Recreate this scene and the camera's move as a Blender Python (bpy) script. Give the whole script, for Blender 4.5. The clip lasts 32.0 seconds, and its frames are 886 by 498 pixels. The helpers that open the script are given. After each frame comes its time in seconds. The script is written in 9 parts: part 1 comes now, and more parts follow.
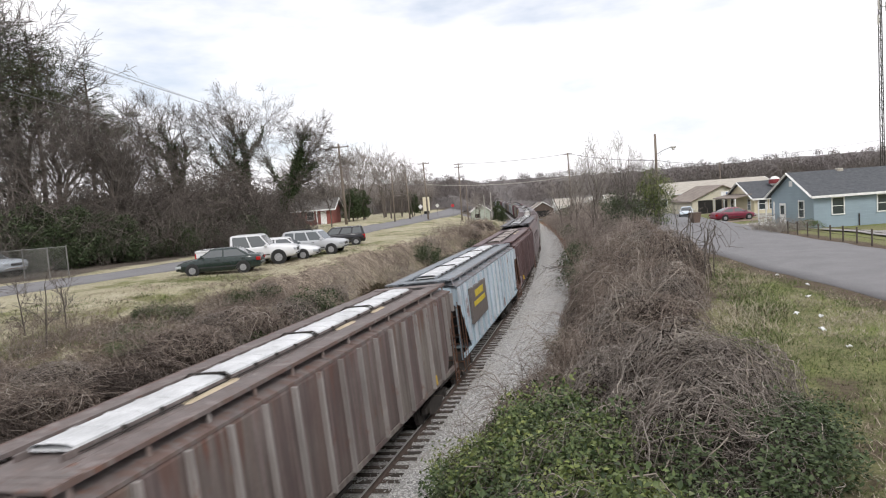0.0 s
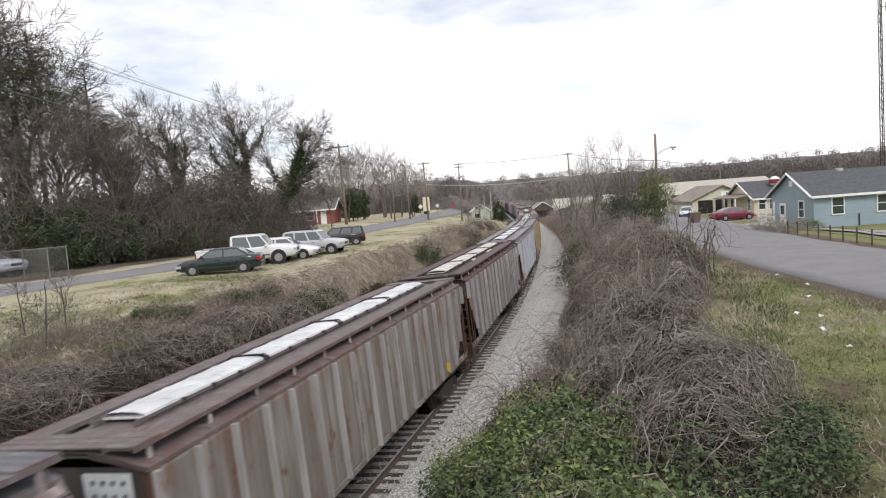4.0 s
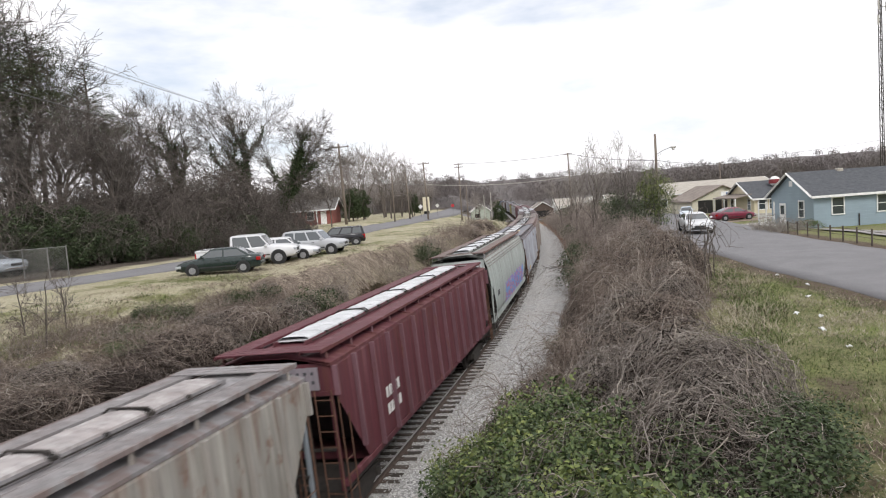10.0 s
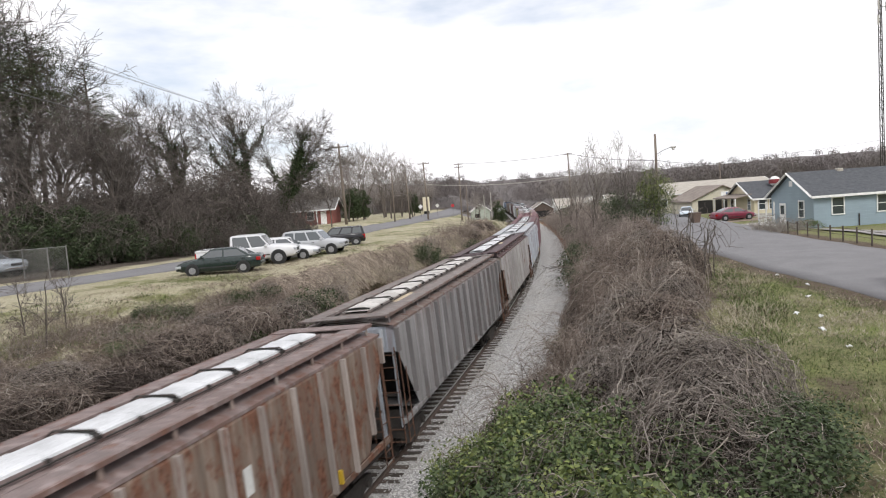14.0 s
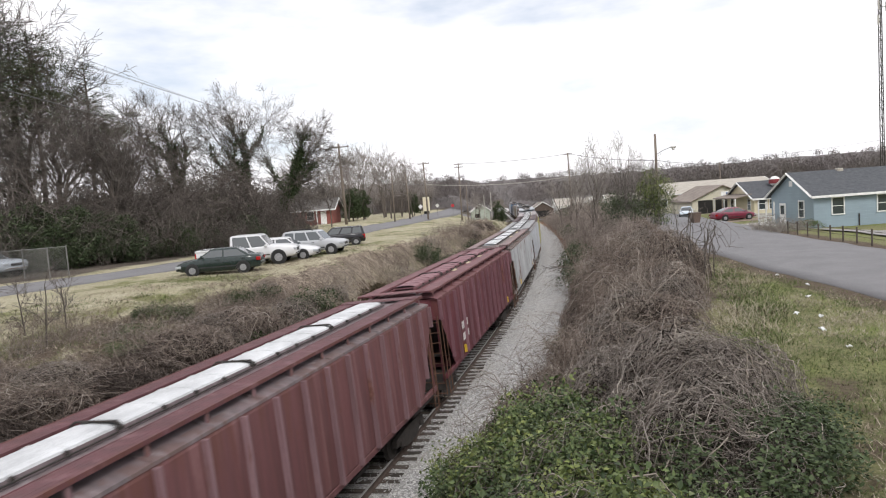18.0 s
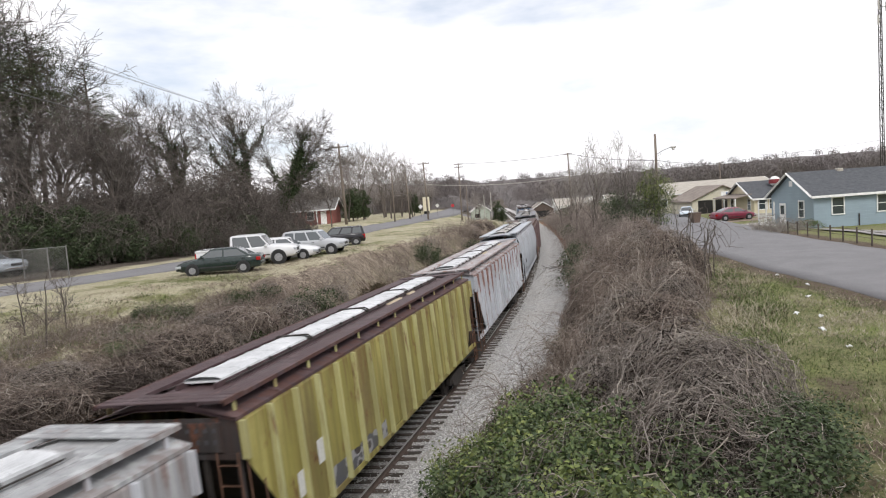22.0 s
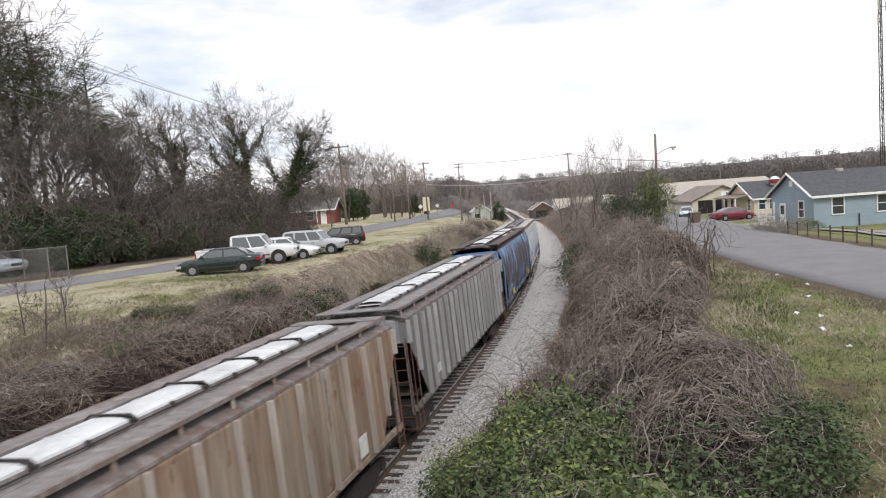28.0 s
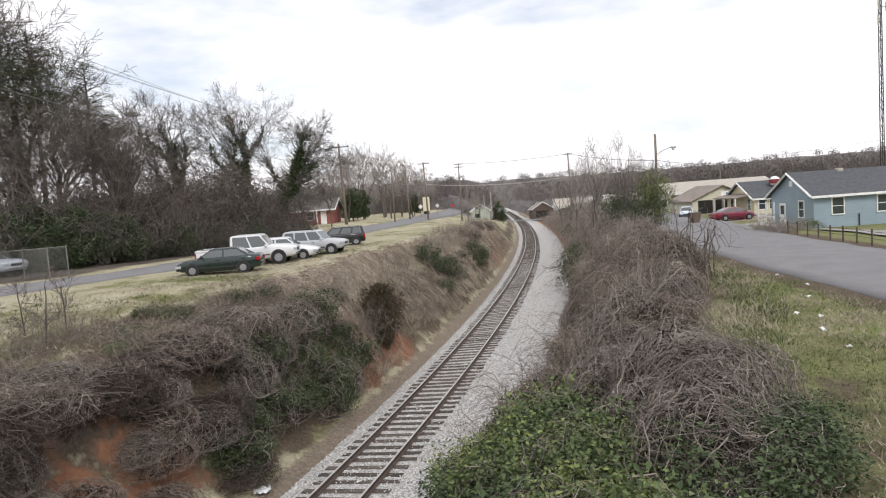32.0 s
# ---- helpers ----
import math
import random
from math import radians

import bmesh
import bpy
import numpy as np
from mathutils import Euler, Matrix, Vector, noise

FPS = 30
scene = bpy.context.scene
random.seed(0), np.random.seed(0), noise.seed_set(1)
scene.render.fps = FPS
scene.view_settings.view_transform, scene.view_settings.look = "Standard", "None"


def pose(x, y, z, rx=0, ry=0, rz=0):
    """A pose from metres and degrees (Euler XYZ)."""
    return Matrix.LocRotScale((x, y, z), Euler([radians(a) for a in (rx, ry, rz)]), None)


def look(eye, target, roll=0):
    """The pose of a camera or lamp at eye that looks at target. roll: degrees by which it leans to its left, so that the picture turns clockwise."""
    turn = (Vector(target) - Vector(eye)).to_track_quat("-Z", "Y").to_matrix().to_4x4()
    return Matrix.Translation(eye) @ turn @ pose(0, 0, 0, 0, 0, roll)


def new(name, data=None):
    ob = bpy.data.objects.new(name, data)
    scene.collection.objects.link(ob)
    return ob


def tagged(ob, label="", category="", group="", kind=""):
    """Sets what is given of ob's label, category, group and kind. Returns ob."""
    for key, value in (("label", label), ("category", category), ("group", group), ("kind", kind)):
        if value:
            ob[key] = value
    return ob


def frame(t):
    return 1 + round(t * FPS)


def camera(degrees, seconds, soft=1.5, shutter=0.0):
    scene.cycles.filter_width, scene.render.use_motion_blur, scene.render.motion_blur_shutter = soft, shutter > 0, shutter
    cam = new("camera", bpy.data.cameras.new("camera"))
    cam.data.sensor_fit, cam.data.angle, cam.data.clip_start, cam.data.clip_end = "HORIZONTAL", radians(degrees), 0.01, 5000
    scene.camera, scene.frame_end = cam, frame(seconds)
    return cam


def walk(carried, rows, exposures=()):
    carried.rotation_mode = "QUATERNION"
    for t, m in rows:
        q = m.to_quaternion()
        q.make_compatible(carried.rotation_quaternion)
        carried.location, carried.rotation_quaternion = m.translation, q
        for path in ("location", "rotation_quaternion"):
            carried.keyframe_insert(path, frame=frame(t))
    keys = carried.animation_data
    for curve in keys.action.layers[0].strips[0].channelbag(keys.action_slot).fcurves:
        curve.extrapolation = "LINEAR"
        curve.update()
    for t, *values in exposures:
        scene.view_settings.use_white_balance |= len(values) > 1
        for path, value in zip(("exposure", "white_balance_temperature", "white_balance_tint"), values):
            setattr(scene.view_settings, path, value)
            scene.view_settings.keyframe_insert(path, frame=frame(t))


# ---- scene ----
# The camera stands still, high over a railway cutting.
EYE = (0.0, 0.0, 7.644)
cam = camera(70, 32.0, soft=1.12, shutter=0.16)
VIEW = look(EYE, (0.0, 9.96995, 7.644 - 0.77467), -4.165)
walk(cam, [(0.0, VIEW), (32.0, VIEW)])

# ---- world, sun, exposure ----
SUN_EL, SUN_AZ = radians(44), radians(158)
world = bpy.data.worlds.new("overcast_sky")
scene.world = world
world.use_nodes = True
wn, wl = world.node_tree.nodes, world.node_tree.links
wn.clear()
w_out = wn.new("ShaderNodeOutputWorld")
w_bg = wn.new("ShaderNodeBackground")
w_sky = wn.new("ShaderNodeTexSky")
w_sky.sky_type = "NISHITA"
w_sky.sun_disc = False
w_sky.sun_elevation, w_sky.sun_rotation = SUN_EL, SUN_AZ
w_sky.air_density, w_sky.dust_density = 1.0, 1.5
w_co = wn.new("ShaderNodeTexCoord")
w_map = wn.new("ShaderNodeMapping")
w_map.inputs["Scale"].default_value = (1.0, 1.0, 3.2)
w_map.inputs["Location"].default_value = (0.35, 0.1, -0.08)
w_map.inputs["Rotation"].default_value = (0.0, 0.0, radians(-41))
w_noise = wn.new("ShaderNodeTexNoise")
w_noise.inputs["Scale"].default_value = 2.1
w_noise.inputs["Detail"].default_value = 6
w_noise.inputs["Roughness"].default_value = 0.55
w_ramp = wn.new("ShaderNodeValToRGB")
w_ramp.color_ramp.elements[0].position, w_ramp.color_ramp.elements[1].position = 0.3, 0.5
w_gain = wn.new("ShaderNodeMixRGB")
w_gain.blend_type = "MULTIPLY"
w_gain.inputs[0].default_value = 1.0
w_gain.inputs[2].default_value = (0.115, 0.115, 0.115, 1)
w_mix = wn.new("ShaderNodeMixRGB")
w_mix.inputs[2].default_value = (1.08, 1.06, 1.09, 1)
w_haze = wn.new("ShaderNodeMixRGB")
w_haze.inputs[0].default_value = 0.62
w_haze.inputs[2].default_value = (0.74, 0.79, 0.88, 1)
wl.new(w_co.outputs["Generated"], w_map.inputs["Vector"])
wl.new(w_map.outputs["Vector"], w_noise.inputs["Vector"])
wl.new(w_noise.outputs["Fac"], w_ramp.inputs["Fac"])
wl.new(w_sky.outputs["Color"], w_gain.inputs[1])
wl.new(w_gain.outputs["Color"], w_haze.inputs[1])
wl.new(w_ramp.outputs["Color"], w_mix.inputs[0])
wl.new(w_haze.outputs["Color"], w_mix.inputs[1])
wl.new(w_mix.outputs["Color"], w_bg.inputs["Color"])
w_bg.inputs["Strength"].default_value = 1.0
wl.new(w_bg.outputs["Background"], w_out.inputs["Surface"])

sun_data = bpy.data.lights.new("sun", "SUN")
sun_data.energy, sun_data.angle, sun_data.color = 1.5, radians(18), (1.0, 0.985, 0.96)
sun = new("sun", sun_data)
sun.matrix_world = look((0, 0, 60), (-math.sin(SUN_AZ) * 60, -math.cos(SUN_AZ) * 60, 60 - 60 * math.tan(SUN_EL)))
scene.view_settings.exposure = 0.19


# ---- small helpers ----
class Shape:
    """Collects vertices and faces of one mesh."""

    def __init__(self):
        self.v, self.f, self.m = [], [], []

    def add(self, verts, faces, mat=0):
        b = len(self.v)
        self.v.extend(verts)
        self.f.extend([tuple(i + b for i in q) for q in faces])
        self.m.extend([mat] * len(faces))
        return self

    def box(self, x0, x1, y0, y1, z0, z1, mat=0, bevel=0.0):
        if bevel <= 0:
            v = [(x, y, z) for z in (z0, z1) for y in (y0, y1) for x in (x0, x1)]
            return self.add(v, [(0, 2, 3, 1), (4, 5, 7, 6), (0, 1, 5, 4), (2, 6, 7, 3), (0, 4, 6, 2), (1, 3, 7, 5)], mat)
        b = min(bevel, (x1 - x0) * 0.45, (y1 - y0) * 0.45, (z1 - z0) * 0.45)
        v = []
        for sx, X in ((1, x0), (-1, x1)):
            for sy, Y in ((1, y0), (-1, y1)):
                for sz, Z in ((1, z0), (-1, z1)):
                    v += [(X, Y + sy * b, Z + sz * b), (X + sx * b, Y, Z + sz * b), (X + sx * b, Y + sy * b, Z)]

        def k(i, j, l, a):
            return ((i * 2 + j) * 2 + l) * 3 + a
        f = []
        for i in (0, 1):
            f.append((k(i, 0, 0, 0), k(i, 0, 1, 0), k(i, 1, 1, 0), k(i, 1, 0, 0)))
            f.append((k(0, i, 0, 1), k(0, i, 1, 1), k(1, i, 1, 1), k(1, i, 0, 1)))
            f.append((k(0, 0, i, 2), k(0, 1, i, 2), k(1, 1, i, 2), k(1, 0, i, 2)))
        for i in (0, 1):
            for j in (0, 1):
                f.append((k(i, j, 0, 0), k(i, j, 1, 0), k(i, j, 1, 1), k(i, j, 0, 1)))
                f.append((k(i, 0, j, 0), k(i, 1, j, 0), k(i, 1, j, 2), k(i, 0, j, 2)))
                f.append((k(0, i, j, 1), k(1, i, j, 1), k(1, i, j, 2), k(0, i, j, 2)))
                for l in (0, 1):
                    f.append((k(i, j, l, 0), k(i, j, l, 1), k(i, j, l, 2)))
        return self.add(v, f, mat)

    def tube(self, pts, radii, sides=4, mat=0, cap=True):
        pts = [Vector(p) for p in pts]
        if not hasattr(radii, "__len__"):
            radii = [radii] * len(pts)
        n, rings = len(pts), []
        ref = Vector((0, 0, 1))
        d0 = (pts[-1] - pts[0])
        if d0.length > 1e-9 and abs(d0.normalized().z) > 0.85:
            ref = Vector((1, 0, 0))
        for i, p in enumerate(pts):
            d = (pts[min(i + 1, n - 1)] - pts[max(i - 1, 0)]).normalized()
            u = d.cross(ref)
            u = u.normalized() if u.length > 1e-6 else Vector((1, 0, 0))
            w = u.cross(d)
            for j in range(sides):
                a = 2 * math.pi * j / sides
                q = p + (u * math.cos(a) + w * math.sin(a)) * radii[i]
                rings.append((q.x, q.y, q.z))
        f = [(i * sides + j, i * sides + (j + 1) % sides, (i + 1) * sides + (j + 1) % sides, (i + 1) * sides + j)
             for i in range(n - 1) for j in range(sides)]
        if cap:
            f += [tuple(range(sides))[::-1], tuple(range((n - 1) * sides, n * sides))]
        return self.add(rings, f, mat)

    def disc(self, c, axis, r, depth, sides=16, mat=0, r2=None):
        """A cylinder round c along axis (0, 1 or 2)."""
        r2 = r if r2 is None else r2
        v = []
        for h, rr in ((-depth / 2, r), (depth / 2, r2)):
            for j in range(sides):
                a = 2 * math.pi * j / sides
                q = [rr * math.cos(a), rr * math.sin(a)]
                q.insert(axis, h)
                v.append((c[0] + q[0], c[1] + q[1], c[2] + q[2]))
        f = [(j, (j + 1) % sides, sides + (j + 1) % sides, sides + j) for j in range(sides)]
        f += [tuple(range(sides))[::-1], tuple(range(sides, 2 * sides))]
        return self.add(v, f, mat)

    def grid(self, rows, mat=0, closed=False):
        """Rows of points, all of one length, joined to a sheet."""
        n = len(rows[0])
        v = [tuple(p) for r in rows for p in r]
        f = []
        for i in range(len(rows) - 1):
            for j in range(n if closed else n - 1):
                k = (j + 1) % n
                f.append((i * n + j, i * n + k, (i + 1) * n + k, (i + 1) * n + j))
        return self.add(v, f, mat)

    def plate(self, poly, axis, c, t, mat=0):
        """A polygon of 2D points set across axis at c, t thick."""
        n, v = len(poly), []
        for h in (c, c + t):
            for p in poly:
                q = list(p)
                q.insert(axis, h)
                v.append(tuple(q))
        f = [tuple(range(n))[::-1], tuple(range(n, 2 * n))]
        f += [(j, (j + 1) % n, n + (j + 1) % n, n + j) for j in range(n)]
        return self.add(v, f, mat)

    def mesh(self, name, mats, smooth=False):
        me = bpy.data.meshes.new(name)
        me.from_pydata(self.v, [], self.f)
        for m in (mats if isinstance(mats, (list, tuple)) else [mats]):
            me.materials.append(m)
        if any(self.m):
            me.polygons.foreach_set("material_index", self.m)
        if smooth:
            me.polygons.foreach_set("use_smooth", [True] * len(me.polygons))
        me.update()
        return me


def fixed(me):
    """Makes all normals of a closed mesh point outwards."""
    bm = bmesh.new()
    bm.from_mesh(me)
    bmesh.ops.recalc_face_normals(bm, faces=bm.faces)
    bm.to_mesh(me)
    bm.free()
    return me


def part(name, shape, material, parent, label="", smooth=False, at=None):
    """Links a Shape or a mesh as one mesh object under a thing."""
    me = shape if isinstance(shape, bpy.types.Mesh) else fixed(shape.mesh(name, material, smooth))
    ob = new(name, me)
    ob.parent = parent
    if at is not None:
        ob.matrix_basis = at
    if label:
        ob["label"] = label
    return ob


def thing(name, at, label, category, group="", kind=""):
    """An Empty at a thing's base."""
    ob = new(name)
    ob.empty_display_size = 0.2
    ob.matrix_basis = at
    return tagged(ob, label, category, group, kind)


# ---- materials ----
def material(name, rough=0.8, metal=0.0):
    m = bpy.data.materials.new(name)
    m.use_nodes = True
    b = m.node_tree.nodes["Principled BSDF"]
    b.inputs["Roughness"].default_value, b.inputs["Metallic"].default_value = rough, metal
    return m, m.node_tree.nodes, m.node_tree.links, b


def coords(n, l, scale=(1, 1, 1), kind="Object", move=(0, 0, 0)):
    c, p = n.new("ShaderNodeTexCoord"), n.new("ShaderNodeMapping")
    p.inputs["Scale"].default_value = scale
    p.inputs["Location"].default_value = move
    l.new(c.outputs[kind], p.inputs["Vector"])
    return p.outputs["Vector"]


def noise_of(n, l, vec, scale, detail=4.0, rough=0.55, lo=0.35, hi=0.65):
    t, r = n.new("ShaderNodeTexNoise"), n.new("ShaderNodeMapRange")
    t.inputs["Scale"].default_value, t.inputs["Detail"].default_value, t.inputs["Roughness"].default_value = scale, detail, rough
    l.new(vec, t.inputs["Vector"])
    l.new(t.outputs["Fac"], r.inputs["Value"])
    r.inputs["From Min"].default_value, r.inputs["From Max"].default_value = lo, hi
    return r.outputs["Result"]


def blend(n, l, fac, a, b, mode="MIX"):
    m = n.new("ShaderNodeMixRGB")
    m.blend_type = mode
    for i, x in enumerate((fac, a, b)):
        if isinstance(x, bpy.types.NodeSocket):
            l.new(x, m.inputs[i])
        elif i == 0:
            m.inputs[0].default_value = x
        else:
            m.inputs[i].default_value = (*x, 1) if len(x) == 3 else x
    return m.outputs["Color"]


def bump(n, l, b, height, strength=0.3, distance=0.02):
    k = n.new("ShaderNodeBump")
    k.inputs["Strength"].default_value, k.inputs["Distance"].default_value = strength, distance
    l.new(height, k.inputs["Height"])
    l.new(k.outputs["Normal"], b.inputs["Normal"])


def rough_mat(name, dark, light, scale=3.0, rough=0.85, fine=40.0, relief=0.3, deep=0.02, metal=0.0, stretch=(1, 1, 1), per_object=0.0, patch=0.5):
    """Two tones over two scales, with fine relief."""
    m, n, l, b = material(name, rough, metal)
    v = coords(n, l, stretch)
    big, small = noise_of(n, l, v, scale), noise_of(n, l, v, fine, 5)
    c = blend(n, l, big, dark, light)
    mean = [(p + q) * 0.5 for p, q in zip(dark, light)]
    c = blend(n, l, 0.35, c, blend(n, l, small, [x * 0.6 for x in mean], [min(1, x * 1.4) for x in mean]))
    if per_object:
        o, r = n.new("ShaderNodeObjectInfo"), n.new("ShaderNodeMapRange")
        l.new(o.outputs["Random"], r.inputs["Value"])
        r.inputs["To Min"].default_value, r.inputs["To Max"].default_value = 1 - per_object, 1 + per_object
        h = n.new("ShaderNodeHueSaturation")
        l.new(r.outputs["Result"], h.inputs["Value"])
        l.new(c, h.inputs["Color"])
        c = h.outputs["Color"]
    l.new(c, b.inputs["Base Color"])
    if relief:
        bump(n, l, b, small, relief, deep)
    return m


def island_mat(name, tones, rough=0.75, trans=0.0, relief=0.0):
    """Leaves, twigs, stones: one tone for each loose piece."""
    m, n, l, b = material(name, rough)
    g, r = n.new("ShaderNodeNewGeometry"), n.new("ShaderNodeValToRGB")
    e = r.color_ramp.elements
    e[0].color, e[1].color = (*tones[0], 1), (*tones[-1], 1)
    for i, c in enumerate(tones[1:-1]):
        e.new((i + 1) / (len(tones) - 1)).color = (*c, 1)
    l.new(g.outputs["Random Per Island"], r.inputs["Fac"])
    v = coords(n, l)
    s = noise_of(n, l, v, 1.3, 3)
    c = blend(n, l, s, blend(n, l, 1.0, r.outputs["Color"], (0.78, 0.78, 0.78), "MULTIPLY"), r.outputs["Color"])
    l.new(c, b.inputs["Base Color"])
    b.inputs["Specular IOR Level"].default_value = 0.25
    return m


def paint(name, color, rough=0.35, coat=0.6, dirt=0.12):
    """Car paint with a little road dust."""
    m, n, l, b = material(name, rough)
    v = coords(n, l)
    d = noise_of(n, l, v, 2.5, 5)
    c = blend(n, l, d, color, [x * (1 - dirt) + 0.25 * dirt for x in color])
    l.new(c, b.inputs["Base Color"])
    b.inputs["Coat Weight"].default_value = coat
    b.inputs["Coat Roughness"].default_value = 0.12
    return m


def plain(name, color, rough=0.6, metal=0.0):
    return rough_mat(name, [x * 0.85 for x in color], [min(1, x * 1.1) for x in color], 4.0, rough, 60.0, 0.12, 0.004, metal)


def glass_mat(name, tint=(0.015, 0.018, 0.02)):
    m, n, l, b = material(name, 0.06)
    b.inputs["Base Color"].default_value = (*tint, 1)
    b.inputs["Specular IOR Level"].default_value = 0.9
    return m


# Car glass: reflected sky is put into the grey tint.
M_GLASS = glass_mat("sky_tinted_glass", (0.085, 0.095, 0.1))
M_TYRE = plain("tyre_rubber", (0.018, 0.018, 0.018), 0.85)
M_RIM = plain("alloy_rim", (0.3, 0.3, 0.31), 0.4, 0.4)
M_BLACK = plain("black_plastic", (0.02, 0.02, 0.021), 0.6)
M_CHROME = plain("chrome", (0.75, 0.75, 0.76), 0.2, 1.0)
M_WHITE = plain("white_trim", (0.78, 0.78, 0.76), 0.55)
M_LAMP = plain("lamp_glass", (0.4, 0.42, 0.44), 0.15)
M_RED_LAMP = plain("red_lamp_glass", (0.35, 0.01, 0.01), 0.2)
M_STEEL = rough_mat("dark_steel", (0.018, 0.016, 0.015), (0.05, 0.041, 0.035), 5.0, 0.75, 60, 0.2, 0.005)
M_RUST = rough_mat("rusty_iron", (0.07, 0.035, 0.022), (0.16, 0.08, 0.05), 6.0, 0.85, 50, 0.3, 0.006)
M_POLE = rough_mat("weathered_pole_wood", (0.13, 0.1, 0.08), (0.24, 0.2, 0.165), 2.0, 0.9, 30, 0.4, 0.01, stretch=(4, 4, 0.4))
M_WIRE = plain("cable", (0.09, 0.09, 0.095), 0.6)

# ---- the line of the track, on the plan ----
TX0, TA, TB, TL = -8.57986, 0.05554, 0.29499, 81.2637
CANT = radians(3.327)


def track_g(y):
    """Slope of the line on the plan."""
    return TA + TB * math.exp(-max(y, -10.0) / TL)


def track_x(y):
    c = max(y, -10.0)
    return TX0 + TA * c + TB * TL * (1 - math.exp(-c / TL)) + (y - c) * track_g(c)


_ys = np.arange(-760.0, 720.0, 0.25)
_xs = np.array([track_x(y) for y in _ys])
_ss = np.concatenate([[0], np.cumsum(np.hypot(np.diff(_xs), np.diff(_ys)))])
_ss -= np.interp(0.0, _ys, _ss)


def along(s):
    """Place and unit direction of the track's centre line, s metres from abreast of the camera."""
    y = float(np.interp(s, _ss, _ys))
    g = track_g(y)
    t = Vector((g, 1, 0)).normalized()
    return Vector((track_x(y), y, 0)), t


def cant_at(s):
    return CANT * max(0.15, min(1.0, 1.0 - (s - 120) / 120.0))


def track_pose(s, lat=0.0, up=0.0):
    p, t = along(s)
    x = t
    y = Vector((-t.y, t.x, 0))
    c = cant_at(s)
    y2 = y * math.cos(c) + Vector((0, 0, -math.sin(c)))
    z2 = x.cross(y2)
    m = Matrix((x, y2, z2)).transposed().to_4x4()
    o = p + Vector((0, 0, 0.045)) - y2 * lat + z2 * up
    m.translation = o
    return m


def side_of(x, y):
    """Distance to the right of the track, and the distance along it."""
    yy = y
    for _ in range(4):
        g = track_g(yy)
        yy += ((x - track_x(yy)) * g + (y - yy)) / (1 + g * g)
    g = track_g(yy)
    h = math.hypot(1, g)
    d = ((x - track_x(yy)) - (y - yy) * g) / h
    return d, float(np.interp(yy, _ys, _ss))


def smooth(a, b, x):
    t = max(0.0, min(1.0, (x - a) / (b - a)))
    return t * t * (3 - 2 * t)


def lerp(a, b, t):
    return a + (b - a) * t


def wavy(x, y, k=1.0, seed=0.0):
    return noise.noise(Vector((x * k, y * k, seed)))


def left_level(x, y):
    fall = smooth(72, 190, y) * smooth(-26, -8, x - track_x(y))
    z = lerp(4.7, 0.25, fall) + 0.45 * smooth(55, 90, y) * (1 - smooth(-14, -5, x)) * (1 - smooth(110, 150, y))
    return z - 0.25 * (1 - smooth(8, 26, y))


def right_level(x, y):
    z = 3.8 - 0.85 * smooth(24, 31, x) * smooth(30, 52, y)
    return lerp(z, 0.3, smooth(85, 185, y) * (1 - 0.6 * smooth(40, 120, x)))


def ground_z(x, y):
    d, s = side_of(x, y)
    far = math.hypot(x, y)
    hill = (14 + 8 * math.exp(-((math.atan2(x, max(y, 1.0)) - 0.1) / 0.16) ** 2)) * smooth(330, 800, far) + 6 * wavy(x, y, 0.004, 7) * smooth(250, 500, far)
    if d < 0:
        top = lerp(lerp(12.0, 8.0, smooth(18, 32, s)), lerp(6.2, 5.2, smooth(45, 70, s)), smooth(32, 46, s))
        lv = left_level(x, y)
        a = -d
        foot = 2.75 + 0.25 * wavy(x, y, 0.4, 1)
        if a < 2.0:
            z = -0.45
        elif a < foot:
            z = lerp(-0.45, -0.25, (a - 2.0) / max(0.05, foot - 2.0))
        elif a < top + 2.5:
            u = (a - foot) / (top + 2.5 - foot)
            steep = min(1.0, u * 3.3)
            prof = 0.74 * smooth(0, 1, steep) + 0.26 * smooth(0.0, 1.0, u)
            # a sharp lip over a steep face further along
            lip = lerp(7.7, 6.2, smooth(33, 65, s)) + 0.5 * wavy(x, y, 0.3, 17)
            k = (a - foot) / (lip - foot)
            face = 0.93 * min(1.0, k) ** 0.85 + 0.07 * smooth(lip, max(lip + 0.5, top + 2.5), a)
            prof = lerp(prof, face, smooth(27, 35, s))
            z = lerp(-0.25, lv, prof)
            z += (0.35 * wavy(x, y, 0.45, 3) + 0.15 * wavy(x, y, 1.3, 4)) * math.sin(math.pi * min(1, u)) * min(1, lv / 2)
        else:
            z = lv
    else:
        foot = lerp(2.9, 4.5, smooth(17, 26, s))
        top = foot + lerp(5.6, 4.6, smooth(18, 40, s))
        lv = right_level(x, y)
        if d < foot:
            z = -0.45 + 0.08 * smooth(2, foot, d)
        elif d < top:
            u = (d - foot) / (top - foot)
            z = lerp(-0.37, lv, smooth(0, 1, u) * 0.7 + 0.3 * u) + 0.3 * wavy(x, y, 0.5, 5) * math.sin(math.pi * u)
        else:
            z = lv
    plateau = smooth(4, 9, abs(d))
    z += 0.08 * wavy(x, y, 0.25, 9) * plateau + 0.03 * wavy(x, y, 0.9, 11) * plateau
    return z + hill


